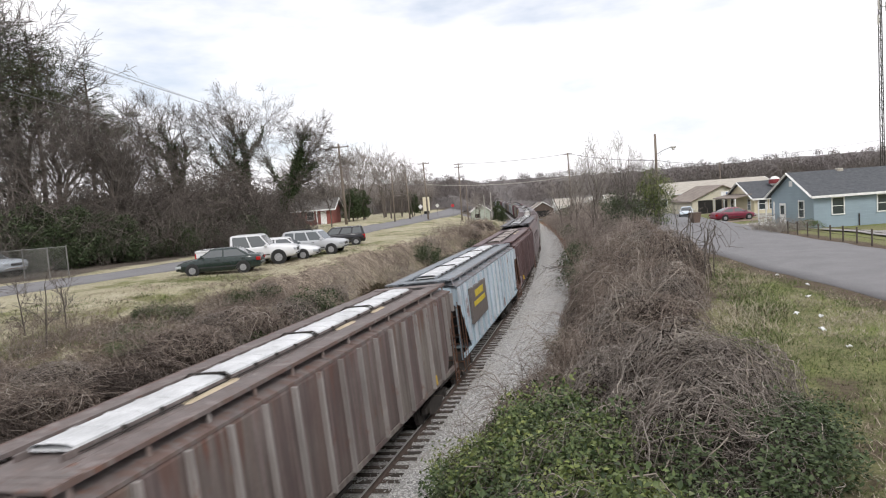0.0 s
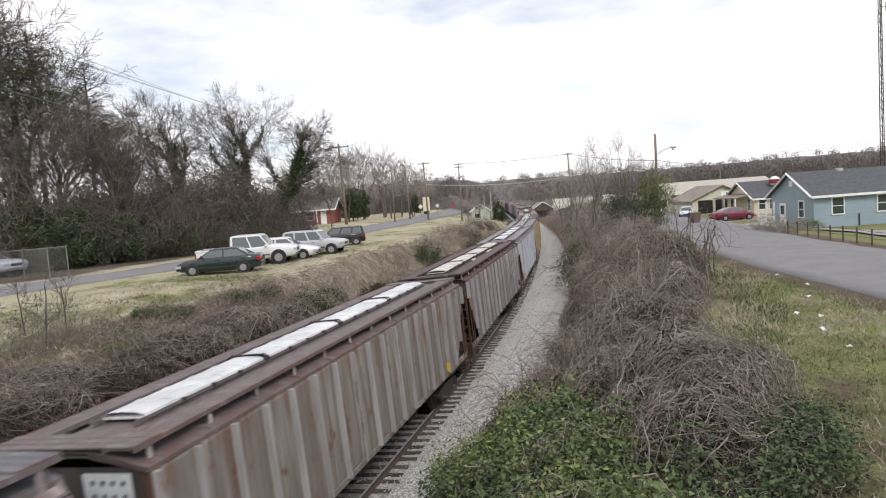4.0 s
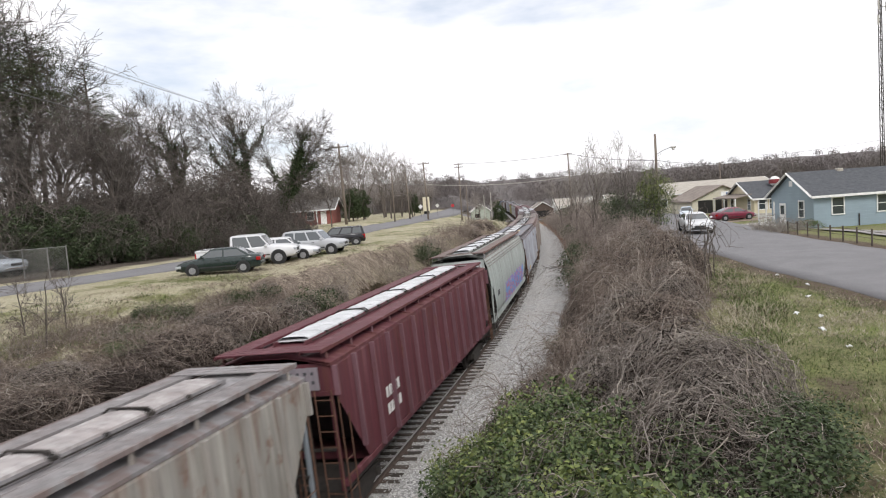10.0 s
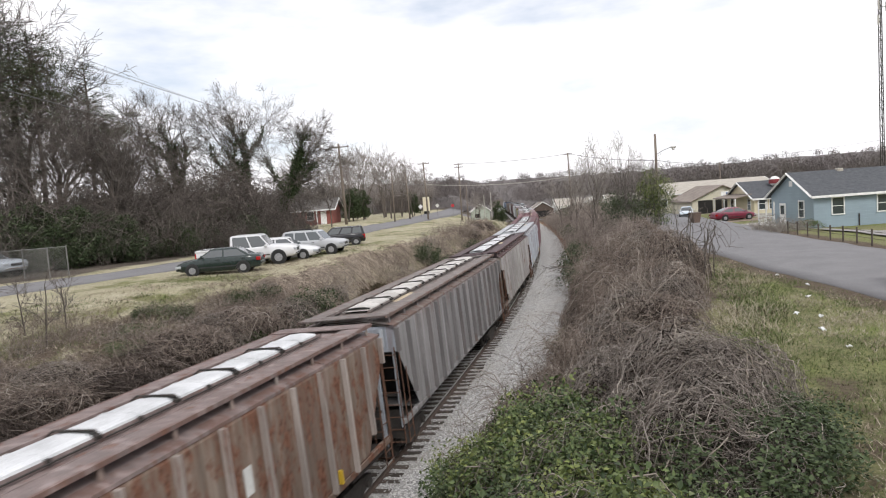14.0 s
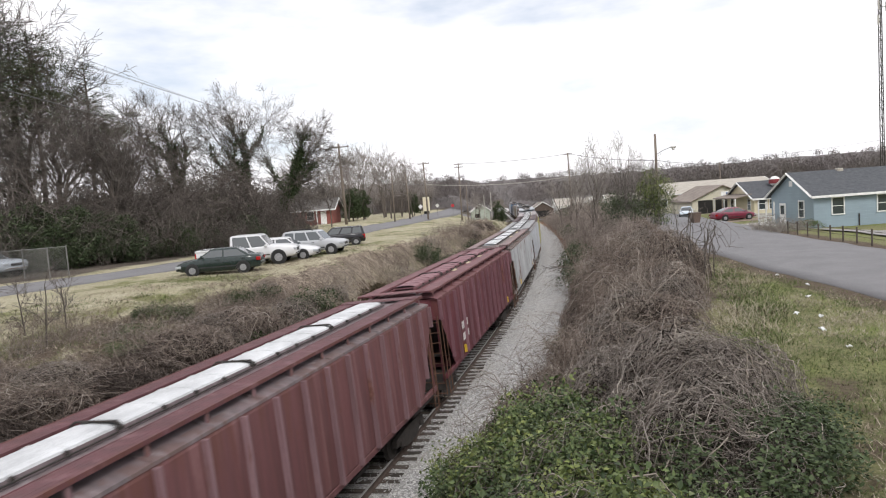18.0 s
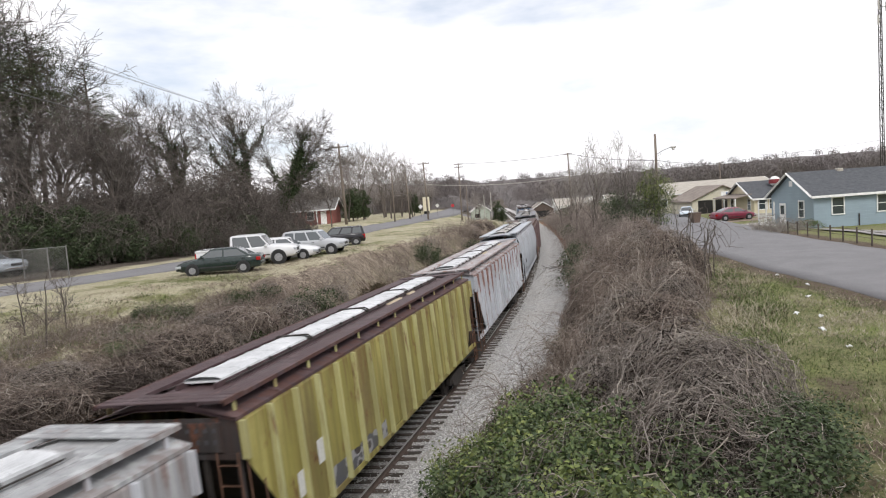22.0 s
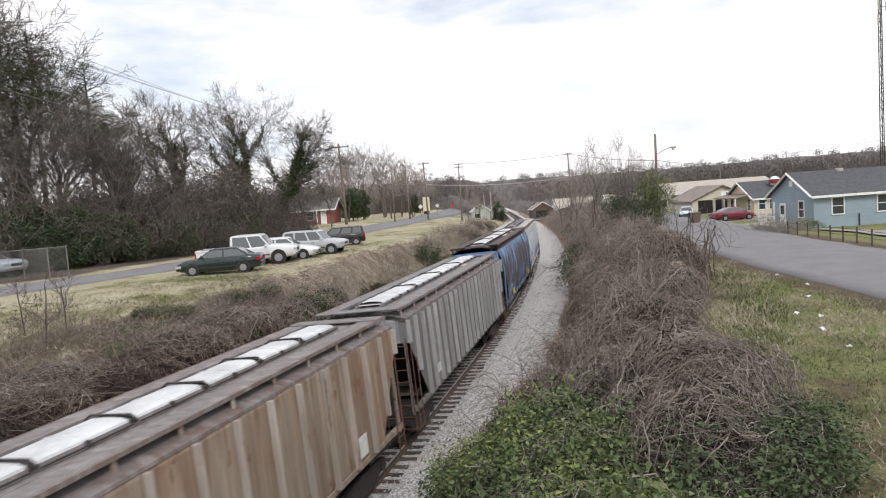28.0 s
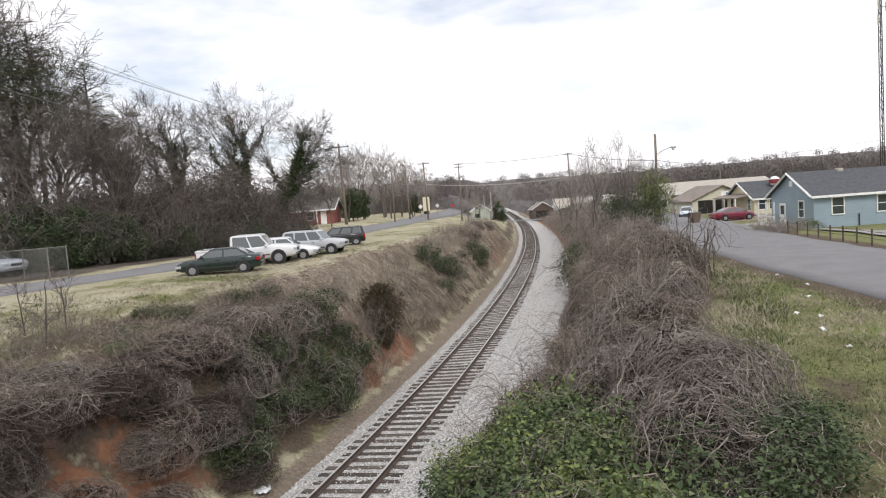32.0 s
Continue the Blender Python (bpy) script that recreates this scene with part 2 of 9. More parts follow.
# ---- ground ----
def spread(lo, hi, step, far, grow=1.22):
    """Even steps from lo to hi, then growing steps out to far on both sides."""
    v = list(np.arange(lo, hi + 1e-6, step))
    d, x = step, hi
    up = []
    while x < far:
        d *= grow
        x += d
        up.append(x)
    d, x = step, lo
    down = []
    while x > -far:
        d *= grow
        x -= d
        down.append(x)
    return down[::-1] + v + up


LEFT_ROAD = [(-60, -14), (-40, 8), (-29, 22), (-21.3, 32), (-16.6, 40), (-12.9, 53), (-9.6, 71), (-6.4, 92), (-2.6, 135), (3, 190), (8, 260)]
RIGHT_ROAD = [(13, -40), (14.5, -10), (16.0, 12), (16.7, 24), (17.4, 32), (18.9, 42), (22.2, 56), (27.5, 74), (33, 95), (38, 125)]


def road_line(pts, step=1.5):
    """A smooth line through the points."""
    out = []
    for i in range(len(pts) - 1):
        p0, p1, p2, p3 = (Vector(pts[max(0, min(len(pts) - 1, j))]) for j in (i - 1, i, i + 1, i + 2))
        n = max(2, int((p2 - p1).length / step))
        for k in range(n):
            t = k / n
            out.append(0.5 * ((2 * p1) + (p2 - p0) * t + (2 * p0 - 5 * p1 + 4 * p2 - p3) * t * t + (3 * p1 - p0 - 3 * p2 + p3) * t ** 3))
    out.append(Vector(pts[-1]))
    return out


LEFT_LINE, RIGHT_LINE = road_line(LEFT_ROAD), road_line(RIGHT_ROAD)
_ll = np.array([tuple(p) for p in LEFT_LINE])
_rl = np.array([tuple(p) for p in RIGHT_LINE])


def off_road(x, y):
    """Distance from the nearer road's middle line."""
    return float(min(np.hypot(_ll[:, 0] - x, _ll[:, 1] - y).min() - 2.5, np.hypot(_rl[:, 0] - x, _rl[:, 1] - y).min() - 3.5))


def beyond_left_road(x, y):
    """Whether a place lies on the far side of the left road."""
    i = int(np.hypot(_ll[:, 0] - x, _ll[:, 1] - y).argmin())
    j = min(i + 1, len(_ll) - 1)
    i = j - 1
    return (_ll[j, 0] - _ll[i, 0]) * (y - _ll[i, 1]) - (_ll[j, 1] - _ll[i, 1]) * (x - _ll[i, 0]) > 0


def ground_material():
    m, n, l, b = material("ground_soil_and_grass", 0.95)
    v = coords(n, l)

    def mask(name):
        a = n.new("ShaderNodeAttribute")
        a.attribute_name = name
        return a.outputs["Fac"]

    def edge(fac, k=0.9):
        """A mask broken up by noise at its rim."""
        a = n.new("ShaderNodeMath")
        a.operation = "ADD"
        l.new(fac, a.inputs[0])
        s = noise_of(n, l, v, 1.1, 6, 0.65, 0.2, 0.8)
        c = n.new("ShaderNodeMath")
        c.operation, c.inputs[1].default_value = "SUBTRACT", 0.5
        l.new(s, c.inputs[0])
        d = n.new("ShaderNodeMath")
        d.operation, d.inputs[1].default_value = "MULTIPLY", k
        l.new(c.outputs[0], d.inputs[0])
        l.new(d.outputs[0], a.inputs[1])
        r = n.new("ShaderNodeMapRange")
        l.new(a.outputs[0], r.inputs["Value"])
        r.inputs["From Min"].default_value, r.inputs["From Max"].default_value = 0.35, 0.65
        return r.outputs["Result"]

    tuft = noise_of(n, l, v, 9.0, 6, 0.7, 0.3, 0.7)
    big = noise_of(n, l, v, 0.35, 5, 0.6, 0.35, 0.65)
    mid = noise_of(n, l, v, 1.6, 5, 0.6, 0.3, 0.7)
    straw = blend(n, l, tuft, (0.265, 0.235, 0.165), (0.55, 0.5, 0.375))
    green = blend(n, l, tuft, (0.11, 0.12, 0.045), (0.26, 0.265, 0.115))
    lawn = blend(n, l, mid, straw, green)
    lawn = blend(n, l, blend(n, l, 0.8, (0, 0, 0), big), straw, lawn)
    lush = blend(n, l, mid, green, blend(n, l, tuft, (0.075, 0.105, 0.028), (0.23, 0.265, 0.085)))
    lush = blend(n, l, blend(n, l, 0.7, (0, 0, 0), big), lush, blend(n, l, tuft, (0.12, 0.1, 0.066), (0.27, 0.235, 0.16)))
    # Scrub soil is darkened: shade under the canes is in its colour.
    scrub = blend(n, l, tuft, (0.05, 0.038, 0.03), (0.17, 0.135, 0.1))
    scrub = blend(n, l, blend(n, l, 0.5, (0, 0, 0), mid), scrub, (0.13, 0.095, 0.065))
    clay = blend(n, l, mid, (0.19, 0.085, 0.05), (0.34, 0.17, 0.1))
    clay = blend(n, l, blend(n, l, 0.6, (0, 0, 0), tuft), clay, (0.15, 0.09, 0.06))
    grit = blend(n, l, tuft, (0.12, 0.09, 0.068), (0.31, 0.26, 0.21))
    c = lawn
    c = blend(n, l, edge(mask("lush")), c, lush)
    c = blend(n, l, edge(mask("scrub")), c, scrub)
    c = blend(n, l, edge(mask("clay"), 1.1), c, clay)
    c = blend(n, l, edge(mask("grit"), 0.7), c, grit)
    c = blend(n, l, edge(mask("wood"), 0.4), c, blend(n, l, big, (0.08, 0.066, 0.055), (0.13, 0.11, 0.09)))
    l.new(c, b.inputs["Base Color"])
    b.inputs["Specular IOR Level"].default_value = 0.15
    bump(n, l, b, tuft, 0.7, 0.06)
    return m


M_GROUND = ground_material()


def build_ground():
    xs = spread(-40, 44, 0.6, 3200)
    ys = spread(4, 130, 0.6, 3200)
    nx, ny = len(xs), len(ys)
    v, masks = [], {k: [] for k in ("lush", "scrub", "clay", "grit", "wood")}
    for y in ys:
        for x in xs:
            z = ground_z(x, y)
            d, s = side_of(x, y)
            near = math.hypot(x, y)
            v.append((x, y, z))
            if d < 0:
                top = lerp(lerp(12.0, 8.0, smooth(18, 32, s)), lerp(6.2, 5.2, smooth(45, 70, s)), smooth(32, 46, s))
                sc = smooth(2.6, 3.2, -d) * (1 - smooth(0.74 * top, 1.0 * top, -d)) * (0.78 + 0.7 * wavy(x, y, 0.5, 46))
                # bare red clay under the cedar, at the near foot and by the crossing
                cl = 0.0
                for s0, d0, rs_, rd_ in ((27.6, 3.9, 1.9, 1.3), (31.5, 3.3, 2.5, 0.7), (15.4, 4.2, 1.7, 1.2), (13.2, 4.3, 1.0, 1.0), (84.0, 3.9, 9.0, 1.3), (72.0, 3.2, 6.0, 0.6)):
                    cl = max(cl, 0.95 * math.exp(-(((s - s0) / rs_) ** 2 + ((-d - d0) / rd_) ** 2)))
                gr = 1 - smooth(2.2, 3.2, -d)
                lu = 0.26 * smooth(-30, -10, x) + 0.85 * wavy(x, y, 0.28, 41) + (1 - smooth(22, 28, s)) * smooth(5.5, 7, -d) * (1 - smooth(11, 13, -d)) * (0.35 + 0.9 * wavy(x, y, 0.6, 43))
                face = smooth(27, 34, s) * (1 - smooth(6.0, 7.4, -d)) * (1 - smooth(75, 95, s))
                lu *= 1 - 0.7 * face
                sc = max(sc, face * (0.4 + 0.5 * wavy(x, y, 0.7, 47)))
                wd = smooth(0, 5, off_road(x, y)) * (1 - smooth(-17, -13, x + 0.12 * (y - 50))) * (1 - smooth(95, 120, y)) if near < 200 and beyond_left_road(x, y) else (0.0 if near < 200 else 1.0)
                wd = max(wd, smooth(230, 330, near))
            else:
                foot = lerp(2.9, 4.5, smooth(17, 26, s))
                sc = smooth(foot - 0.2, foot + 0.6, d) * (1 - smooth(foot + 5.0, foot + 6.5, d))
                cl = 0.62 * smooth(foot - 0.5, foot, d) * (1 - smooth(foot + 0.6, foot + 1.4, d)) * smooth(25, 40, s)
                gr = 1 - smooth(foot - 0.5, foot + 0.2, d)
                rim = off_road(x, y)
                sc = max(sc, 0.85 * (1 - smooth(0.5, 2.0, rim)) * (1 - smooth(50, 70, y)))
                lu = smooth(foot + 3, foot + 6, d)
                # near verge: its shade and brown patches are both painted as scrub
                sc = max(sc, 0.62 * smooth(foot + 5, foot + 6, d) * (1 - smooth(14, 18, s)) * (0.8 + 0.6 * wavy(x, y, 0.6, 44)))
                wd = smooth(230, 330, near)
            if near > 500:
                sc = cl = gr = lu = 0.0
            for k, w in (("lush", lu), ("scrub", sc), ("clay", cl), ("grit", gr), ("wood", wd)):
                masks[k].append(w)
    f = [(j * nx + i, j * nx + i + 1, (j + 1) * nx + i + 1, (j + 1) * nx + i) for j in range(ny - 1) for i in range(nx - 1)]
    me = bpy.data.meshes.new("ground")
    me.from_pydata(v, [], f)
    me.materials.append(M_GROUND)
    me.polygons.foreach_set("use_smooth", [True] * len(f))
    for k, w in masks.items():
        me.attributes.new(k, "FLOAT", "POINT").data.foreach_set("value", w)
    me.update()
    return tagged(new("ground", me), "uneven ground of dry grass, scrub and red clay", "ground", kind="structure")


build_ground()

M_ASPHALT = rough_mat("worn_asphalt", (0.155, 0.152, 0.158), (0.195, 0.191, 0.196), 0.8, 1.0, 70, 0.25, 0.006)
M_CONCRETE = rough_mat("concrete", (0.36, 0.34, 0.31), (0.5, 0.48, 0.44), 1.5, 0.9, 40, 0.2, 0.006)


def road(name, line, half, label, lift=0.035):
    sh, rows = Shape(), []
    n = len(line)
    for i, p in enumerate(line):
        t = (line[min(i + 1, n - 1)] - line[max(i - 1, 0)]).normalized()
        q = Vector((t.y, -t.x))
        wob = 0.12 * wavy(p.x, p.y, 0.7, 31)
        row = []
        for k in range(9):
            a = -1 + k / 4
            g = p + q * (half * a + wob * a)
            row.append(g)
        zs = [ground_z(g.x, g.y) for g in row]
        mid = sum(zs) / len(zs)
        r = [(row[0].x, row[0].y, min(zs[0], mid) - 0.25)]
        r += [(g.x, g.y, max(z, lerp(z, mid, 0.6)) + lift + 0.05 * (1 - (k / 4 - 1) ** 2)) for k, (g, z) in enumerate(zip(row, zs))]
        r += [(row[-1].x, row[-1].y, min(zs[-1], mid) - 0.25)]
        rows.append(r)
    sh.grid(rows)
    return tagged(new(name, sh.mesh(name, M_ASPHALT, True)), label, "road", kind="structure")


road("road", LEFT_LINE, 2.5, "narrow grey asphalt road beside the parked vehicles")
road("road", RIGHT_LINE, 3.5, "grey asphalt street curving past the houses")

# ---- railway track ----
M_TIE = rough_mat("weathered_tie_wood", (0.038, 0.03, 0.025), (0.13, 0.107, 0.089), 2.5, 0.95, 35, 0.6, 0.012, stretch=(3, 0.5, 3), per_object=0.3)
M_RAIL_WEB = rough_mat("rusty_rail", (0.05, 0.036, 0.03), (0.105, 0.075, 0.06), 6.0, 0.85, 50, 0.3, 0.006)
M_RAIL_TOP = plain("worn_rail_head", (0.46, 0.45, 0.44), 0.42, 0.35)


def ballast_mat():
    m, n, l, b = material("limestone_ballast", 0.95)
    v = coords(n, l)
    t = n.new("ShaderNodeTexVoronoi")
    t.inputs["Scale"].default_value = 17
    l.new(v, t.inputs["Vector"])
    r = n.new("ShaderNodeValToRGB")
    e = r.color_ramp.elements
    e[0].color, e[1].color = (0.27, 0.27, 0.268, 1), (0.78, 0.775, 0.77, 1)
    e.new(0.5).color = (0.54, 0.536, 0.53, 1)
    sep = n.new("ShaderNodeSeparateColor")
    l.new(t.outputs["Color"], sep.inputs["Color"])
    l.new(sep.outputs[0], r.inputs["Fac"])
    gap = n.new("ShaderNodeMapRange")
    l.new(t.outputs["Distance"], gap.inputs["Value"])
    gap.inputs["From Min"].default_value, gap.inputs["From Max"].default_value = 0.35, 0.75
    c = blend(n, l, gap.outputs["Result"], r.outputs["Color"], (0.27, 0.262, 0.255))
    st = noise_of(n, l, v, 0.5, 4)
    c = blend(n, l, blend(n, l, 0.35, (0, 0, 0), st), c, (0.42, 0.385, 0.34))
    l.new(c, b.inputs["Base Color"])
    inv = n.new("ShaderNodeMath")
    inv.operation, inv.inputs[0].default_value = "SUBTRACT", 1.0
    l.new(t.outputs["Distance"], inv.inputs[1])
    bump(n, l, b, inv.outputs[0], 0.9, 0.05)
    return m


M_BALLAST = ballast_mat()
M_STONE = island_mat("ballast_stone", [(0.24, 0.235, 0.23), (0.46, 0.45, 0.44), (0.58, 0.57, 0.555), (0.75, 0.74, 0.72)], 0.9)


def bench(s):
    """How far the gravel reaches to the right."""
    return lerp(3.0, 4.7, smooth(17, 26, s))


def ballast_top(s, d):
    """Height of the ballast over the track's own plane."""
    if d < -1.75:
        return lerp(-0.2, -0.62, (-1.75 - d) / 0.75)
    if d < 1.75:
        return -0.2
    return lerp(-0.2, -0.5, min(1.0, (d - 1.75) / 1.1)) if d < 2.85 else -0.5


def build_track():
    rows = []
    s = -60.0
    while s < 520:
        m = track_pose(s)
        r = []
        for d in (-2.5, -2.1, -1.75, -1.3, -0.75, 0, 0.75, 1.3, 1.75, 2.3, 2.85, 3.6, bench(s)):
            z = ballast_top(s, d) + 0.025 * wavy(s, d, 1.7, 41)
            p = m @ Vector((0, -d, z))
            if d > 3.7 or d < -2.4:
                p.z -= 0.1
            r.append(tuple(p))
        rows.append(r)
        s += 0.5 if s < 90 else 2.0
    bed = tagged(new("ballast", Shape().grid(rows).mesh("ballast", M_BALLAST, True)), "grey crushed limestone ballast under the track", "ballast", kind="structure")

    track = thing("railway_track", Matrix.Identity(4), "single railway track with rusty rails on dark wooden ties", "railway track", kind="structure")
    prof = [(-0.07, 0.0), (0.07, 0.0), (0.07, 0.02), (0.012, 0.045), (0.012, 0.125), (0.037, 0.14), (0.037, 0.165), (0.03, 0.171), (-0.03, 0.171), (-0.037, 0.165), (-0.037, 0.14), (-0.012, 0.125), (-0.012, 0.045), (-0.07, 0.02)]
    for side in (-1, 1):
        sh, rr = Shape(), []
        s = -60.0
        while s < 640:
            m = track_pose(s)
            rr.append([tuple(m @ Vector((0, side * 0.754 + a, b - 0.171))) for a, b in prof])
            s += 1.0 if s < 120 else 4.0
        sh.grid(rr, 0, True)
        for i in range(len(sh.f)):
            if i % len(prof) in (6, 7, 8):
                sh.m[i] = 1
        part("rail", sh, [M_RAIL_WEB, M_RAIL_TOP], track, "rusty steel rail with a worn bright head")
    # ties: three slightly different timbers shared along the line
    kinds = []
    for k in range(4):
        rnd = random.Random(50 + k)
        sh = Shape().box(-0.115, 0.115, -1.3 - rnd.uniform(0, 0.05), 1.3 + rnd.uniform(0, 0.06), -0.2, 0.0, 0, 0.012)
        sh.v = [(x + rnd.uniform(-0.006, 0.006), y + rnd.uniform(-0.015, 0.015), z + rnd.uniform(-0.006, 0.004)) for x, y, z in sh.v]
        for e in (-0.754, 0.754):
            sh.box(-0.09, 0.09, e - 0.16, e + 0.16, -0.004, 0.014, 1)
            for a in (-0.1, 0.1):
                sh.box(-0.05, -0.02, e + a - 0.015, e + a + 0.015, 0.01, 0.045, 1)
                sh.box(0.02, 0.05, e + a - 0.015, e + a + 0.015, 0.01, 0.045, 1)
        kinds.append(fixed(sh.mesh("tie", [M_TIE, M_RAIL_WEB])))
    rnd = random.Random(5)
    s, count = 8.0, 0
    far = Shape()
    while s < 300:
        m = track_pose(s) @ pose(0, rnd.uniform(-0.07, 0.07), -0.176 + rnd.uniform(-0.012, 0.008), 0, 0, rnd.uniform(-1.6, 1.6))
        if count < 290:
            part("tie", kinds[rnd.randrange(4)], None, track, at=m)
        else:
            v = [tuple(m @ Vector(p)) for p in [(-0.115, -1.3, 0), (0.115, -1.3, 0), (0.115, 1.3, 0), (-0.115, 1.3, 0), (-0.115, -1.3, -0.15), (0.115, -1.3, -0.15), (0.115, 1.3, -0.15), (-0.115, 1.3, -0.15)]]
            far.add(v, [(0, 1, 2, 3), (0, 4, 5, 1), (2, 6, 7, 3), (1, 5, 6, 2), (0, 3, 7, 4)])
        s += 0.52 + rnd.uniform(-0.05, 0.05)
        count += 1
    tagged(part("far_ties", far, M_TIE, track), kind="stuff")
    return track


def build_stones():
    """Loose stones over the near ballast and the bench beside it."""
    rnd = random.Random(9)
    sh = Shape()
    base = [(1, 0, 0), (-1, 0, 0), (0, 1, 0), (0, -1, 0), (0, 0, 1), (0, 0, -1)]
    tri = [(0, 2, 4), (2, 1, 4), (1, 3, 4), (3, 0, 4), (2, 0, 5), (1, 2, 5), (3, 1, 5), (0, 3, 5)]
    for _ in range(20000):
        s = 13.5 + 62 * rnd.random() ** 1.7
        d = rnd.uniform(-2.4, bench(s) + 0.2)
        if abs(d) < 1.28 and rnd.random() < 0.5:
            continue
        m = track_pose(s)
        z = ballast_top(s, d)
        if d > 3.7:
            z -= 0.06
        p = m @ Vector((0, -d, z + rnd.uniform(-0.01, 0.02)))
        r = rnd.uniform(0.022, 0.048) * (1 + 0.25 * smooth(30, 70, s))
        q = Euler((rnd.uniform(0, 6), rnd.uniform(0, 6), rnd.uniform(0, 6))).to_matrix()
        sc = (rnd.uniform(0.7, 1.3), rnd.uniform(0.7, 1.3), rnd.uniform(0.5, 0.9))
        sh.add([tuple(p + q @ Vector((a * sc[0] * r, b * sc[1] * r, c * sc[2] * r))) for a, b, c in base], tri)
    return tagged(new("ballast_stones", sh.mesh("ballast_stones", M_STONE)), "loose grey limestone chips on the ballast", "stones", kind="stuff")


build_track()
build_stones()


# ---- covered hopper wagons ----
SPAN = 16.75
TALL = 1.12
# Each wagon's front end along the track at the clip's start, in metres.
FRONTS = [8.1, 26.07, 43.93, 61.35, 78.6, 96.8, 115.14, 133.13, 151.4, 168.9, 186.73, 204.9, 221.9, 239.77, 258.4, 276.6, 294.2,
          312.2, 330.0, 348.48, 366.7, 384.82, 402.67, 421.0, 439.6, 456.9, 474.5, 492.06, 509.89, 527.2]
# The couplers take the room between a wagon's end and the next one's front.
COUPLED = 1.13
LENGTHS = []
TONES, RIB_PAINTS = {}, {}


def wagon_paint(name, color, second=None, rust=0.2, streak=0.35, ribs=16, spots=2.6, tall=1.1, rust_tone=(0.15, 0.062, 0.036), rust_top=False, panels=0.0, drips=0.5):
    """Old wagon paint: panels faded unevenly, vertical grime and rust runs."""
    m, n, l, b = material(name, 0.62)

    def muted(c, k=0.86):
        g = sum(c) / 3
        return [lerp(g, x, k) * q for x, q in zip(c, (0.955, 0.985, 1.05))]

    color = muted(color)
    second = muted(second) if second else [x * 0.72 for x in color]

    def math_node(op, a, c):
        k = n.new("ShaderNodeMath")
        k.operation = op
        for i, x in enumerate((a, c)):
            if isinstance(x, bpy.types.NodeSocket):
                l.new(x, k.inputs[i])
            else:
                k.inputs[i].default_value = x
        return k.outputs[0]

    # every rib and sheet has its own run of stains
    info, shift = n.new("ShaderNodeObjectInfo"), n.new("ShaderNodeVectorMath")
    co = n.new("ShaderNodeTexCoord")
    shift.operation = "ADD"
    l.new(co.outputs["Object"], shift.inputs[0])
    off = n.new("ShaderNodeCombineXYZ")
    l.new(math_node("MULTIPLY", info.outputs["Random"], 60.0), off.inputs["X"])
    l.new(off.outputs[0], shift.inputs[1])

    def scaled(x, y, z):
        k = n.new("ShaderNodeVectorMath")
        k.operation = "MULTIPLY"
        l.new(shift.outputs[0], k.inputs[0])
        k.inputs[1].default_value = (x, y, z)
        return k.outputs[0]

    v = scaled(1, 1, 1)
    sep = n.new("ShaderNodeSeparateXYZ")
    l.new(co.outputs["Object"], sep.inputs[0])
    broad = noise_of(n, l, v, 0.8, 4, 0.6, 0.3, 0.7)
    c = blend(n, l, broad, color, [lerp(x, y, 0.45) for x, y in zip(color, second)])
    # sheets between the ribs
    run_x = math_node("ADD", math_node("MULTIPLY", sep.outputs["X"], ribs / SPAN), ribs / 2)
    wn_ = n.new("ShaderNodeTexWhiteNoise")
    wn_.noise_dimensions = "2D"
    cell = n.new("ShaderNodeCombineXYZ")
    l.new(math_node("FLOOR", run_x, 0.0), cell.inputs["X"])
    l.new(info.outputs["Random"], cell.inputs["Y"])
    l.new(cell.outputs[0], wn_.inputs["Vector"])
    if panels:
        st = n.new("ShaderNodeMapRange")
        l.new(wn_.outputs["Value"], st.inputs["Value"])
        st.inputs["From Min"].default_value, st.inputs["From Max"].default_value = 1 - panels - 0.12, 1 - panels + 0.12
        ragged = noise_of(n, l, scaled(2.0, 2.0, 0.5), 1.0, 5, 0.65, 0.25, 0.6)
        c = blend(n, l, math_node("MULTIPLY", st.outputs["Result"], ragged), c, second)
    tone = n.new("ShaderNodeSeparateColor")
    l.new(wn_.outputs["Color"], tone.inputs["Color"])
    c = blend(n, l, math_node("MULTIPLY", tone.outputs[1], 0.22 + 0.45 * streak), c, [x * 0.6 for x in color])
    # narrow and broad runs of grime
    run = noise_of(n, l, scaled(6.0, 3.0, 0.28), 1.0, 6, 0.65, 0.42, 0.62)
    c = blend(n, l, math_node("MULTIPLY", run, min(0.85, streak + 0.2)), c, [x * 0.34 + 0.014 for x in color])
    wide = noise_of(n, l, scaled(2.3, 2.0, 0.14), 1.0, 6, 0.62, 0.5, 0.64)
    c = blend(n, l, math_node("MULTIPLY", wide, drips * min(1.0, 0.35 + rust)), c, [lerp(x * 0.4, y, 0.45) for x, y in zip(color, rust_tone)])
    side_only = math_node("GREATER_THAN", math_node("ABSOLUTE", sep.outputs["Y"], 0.0), 1.3)
    raw_d = n.new("ShaderNodeTexNoise")
    raw_d.inputs["Scale"].default_value, raw_d.inputs["Detail"].default_value, raw_d.inputs["Roughness"].default_value = 1.0, 5, 0.6
    l.new(scaled(4.2, 2.0, 0.1), raw_d.inputs["Vector"])
    reach = math_node("ADD", raw_d.outputs["Fac"], math_node("MULTIPLY", math_node("SUBTRACT", sep.outputs["Z"], 3.55), 0.16))
    dm = n.new("ShaderNodeMapRange")
    l.new(reach, dm.inputs["Value"])
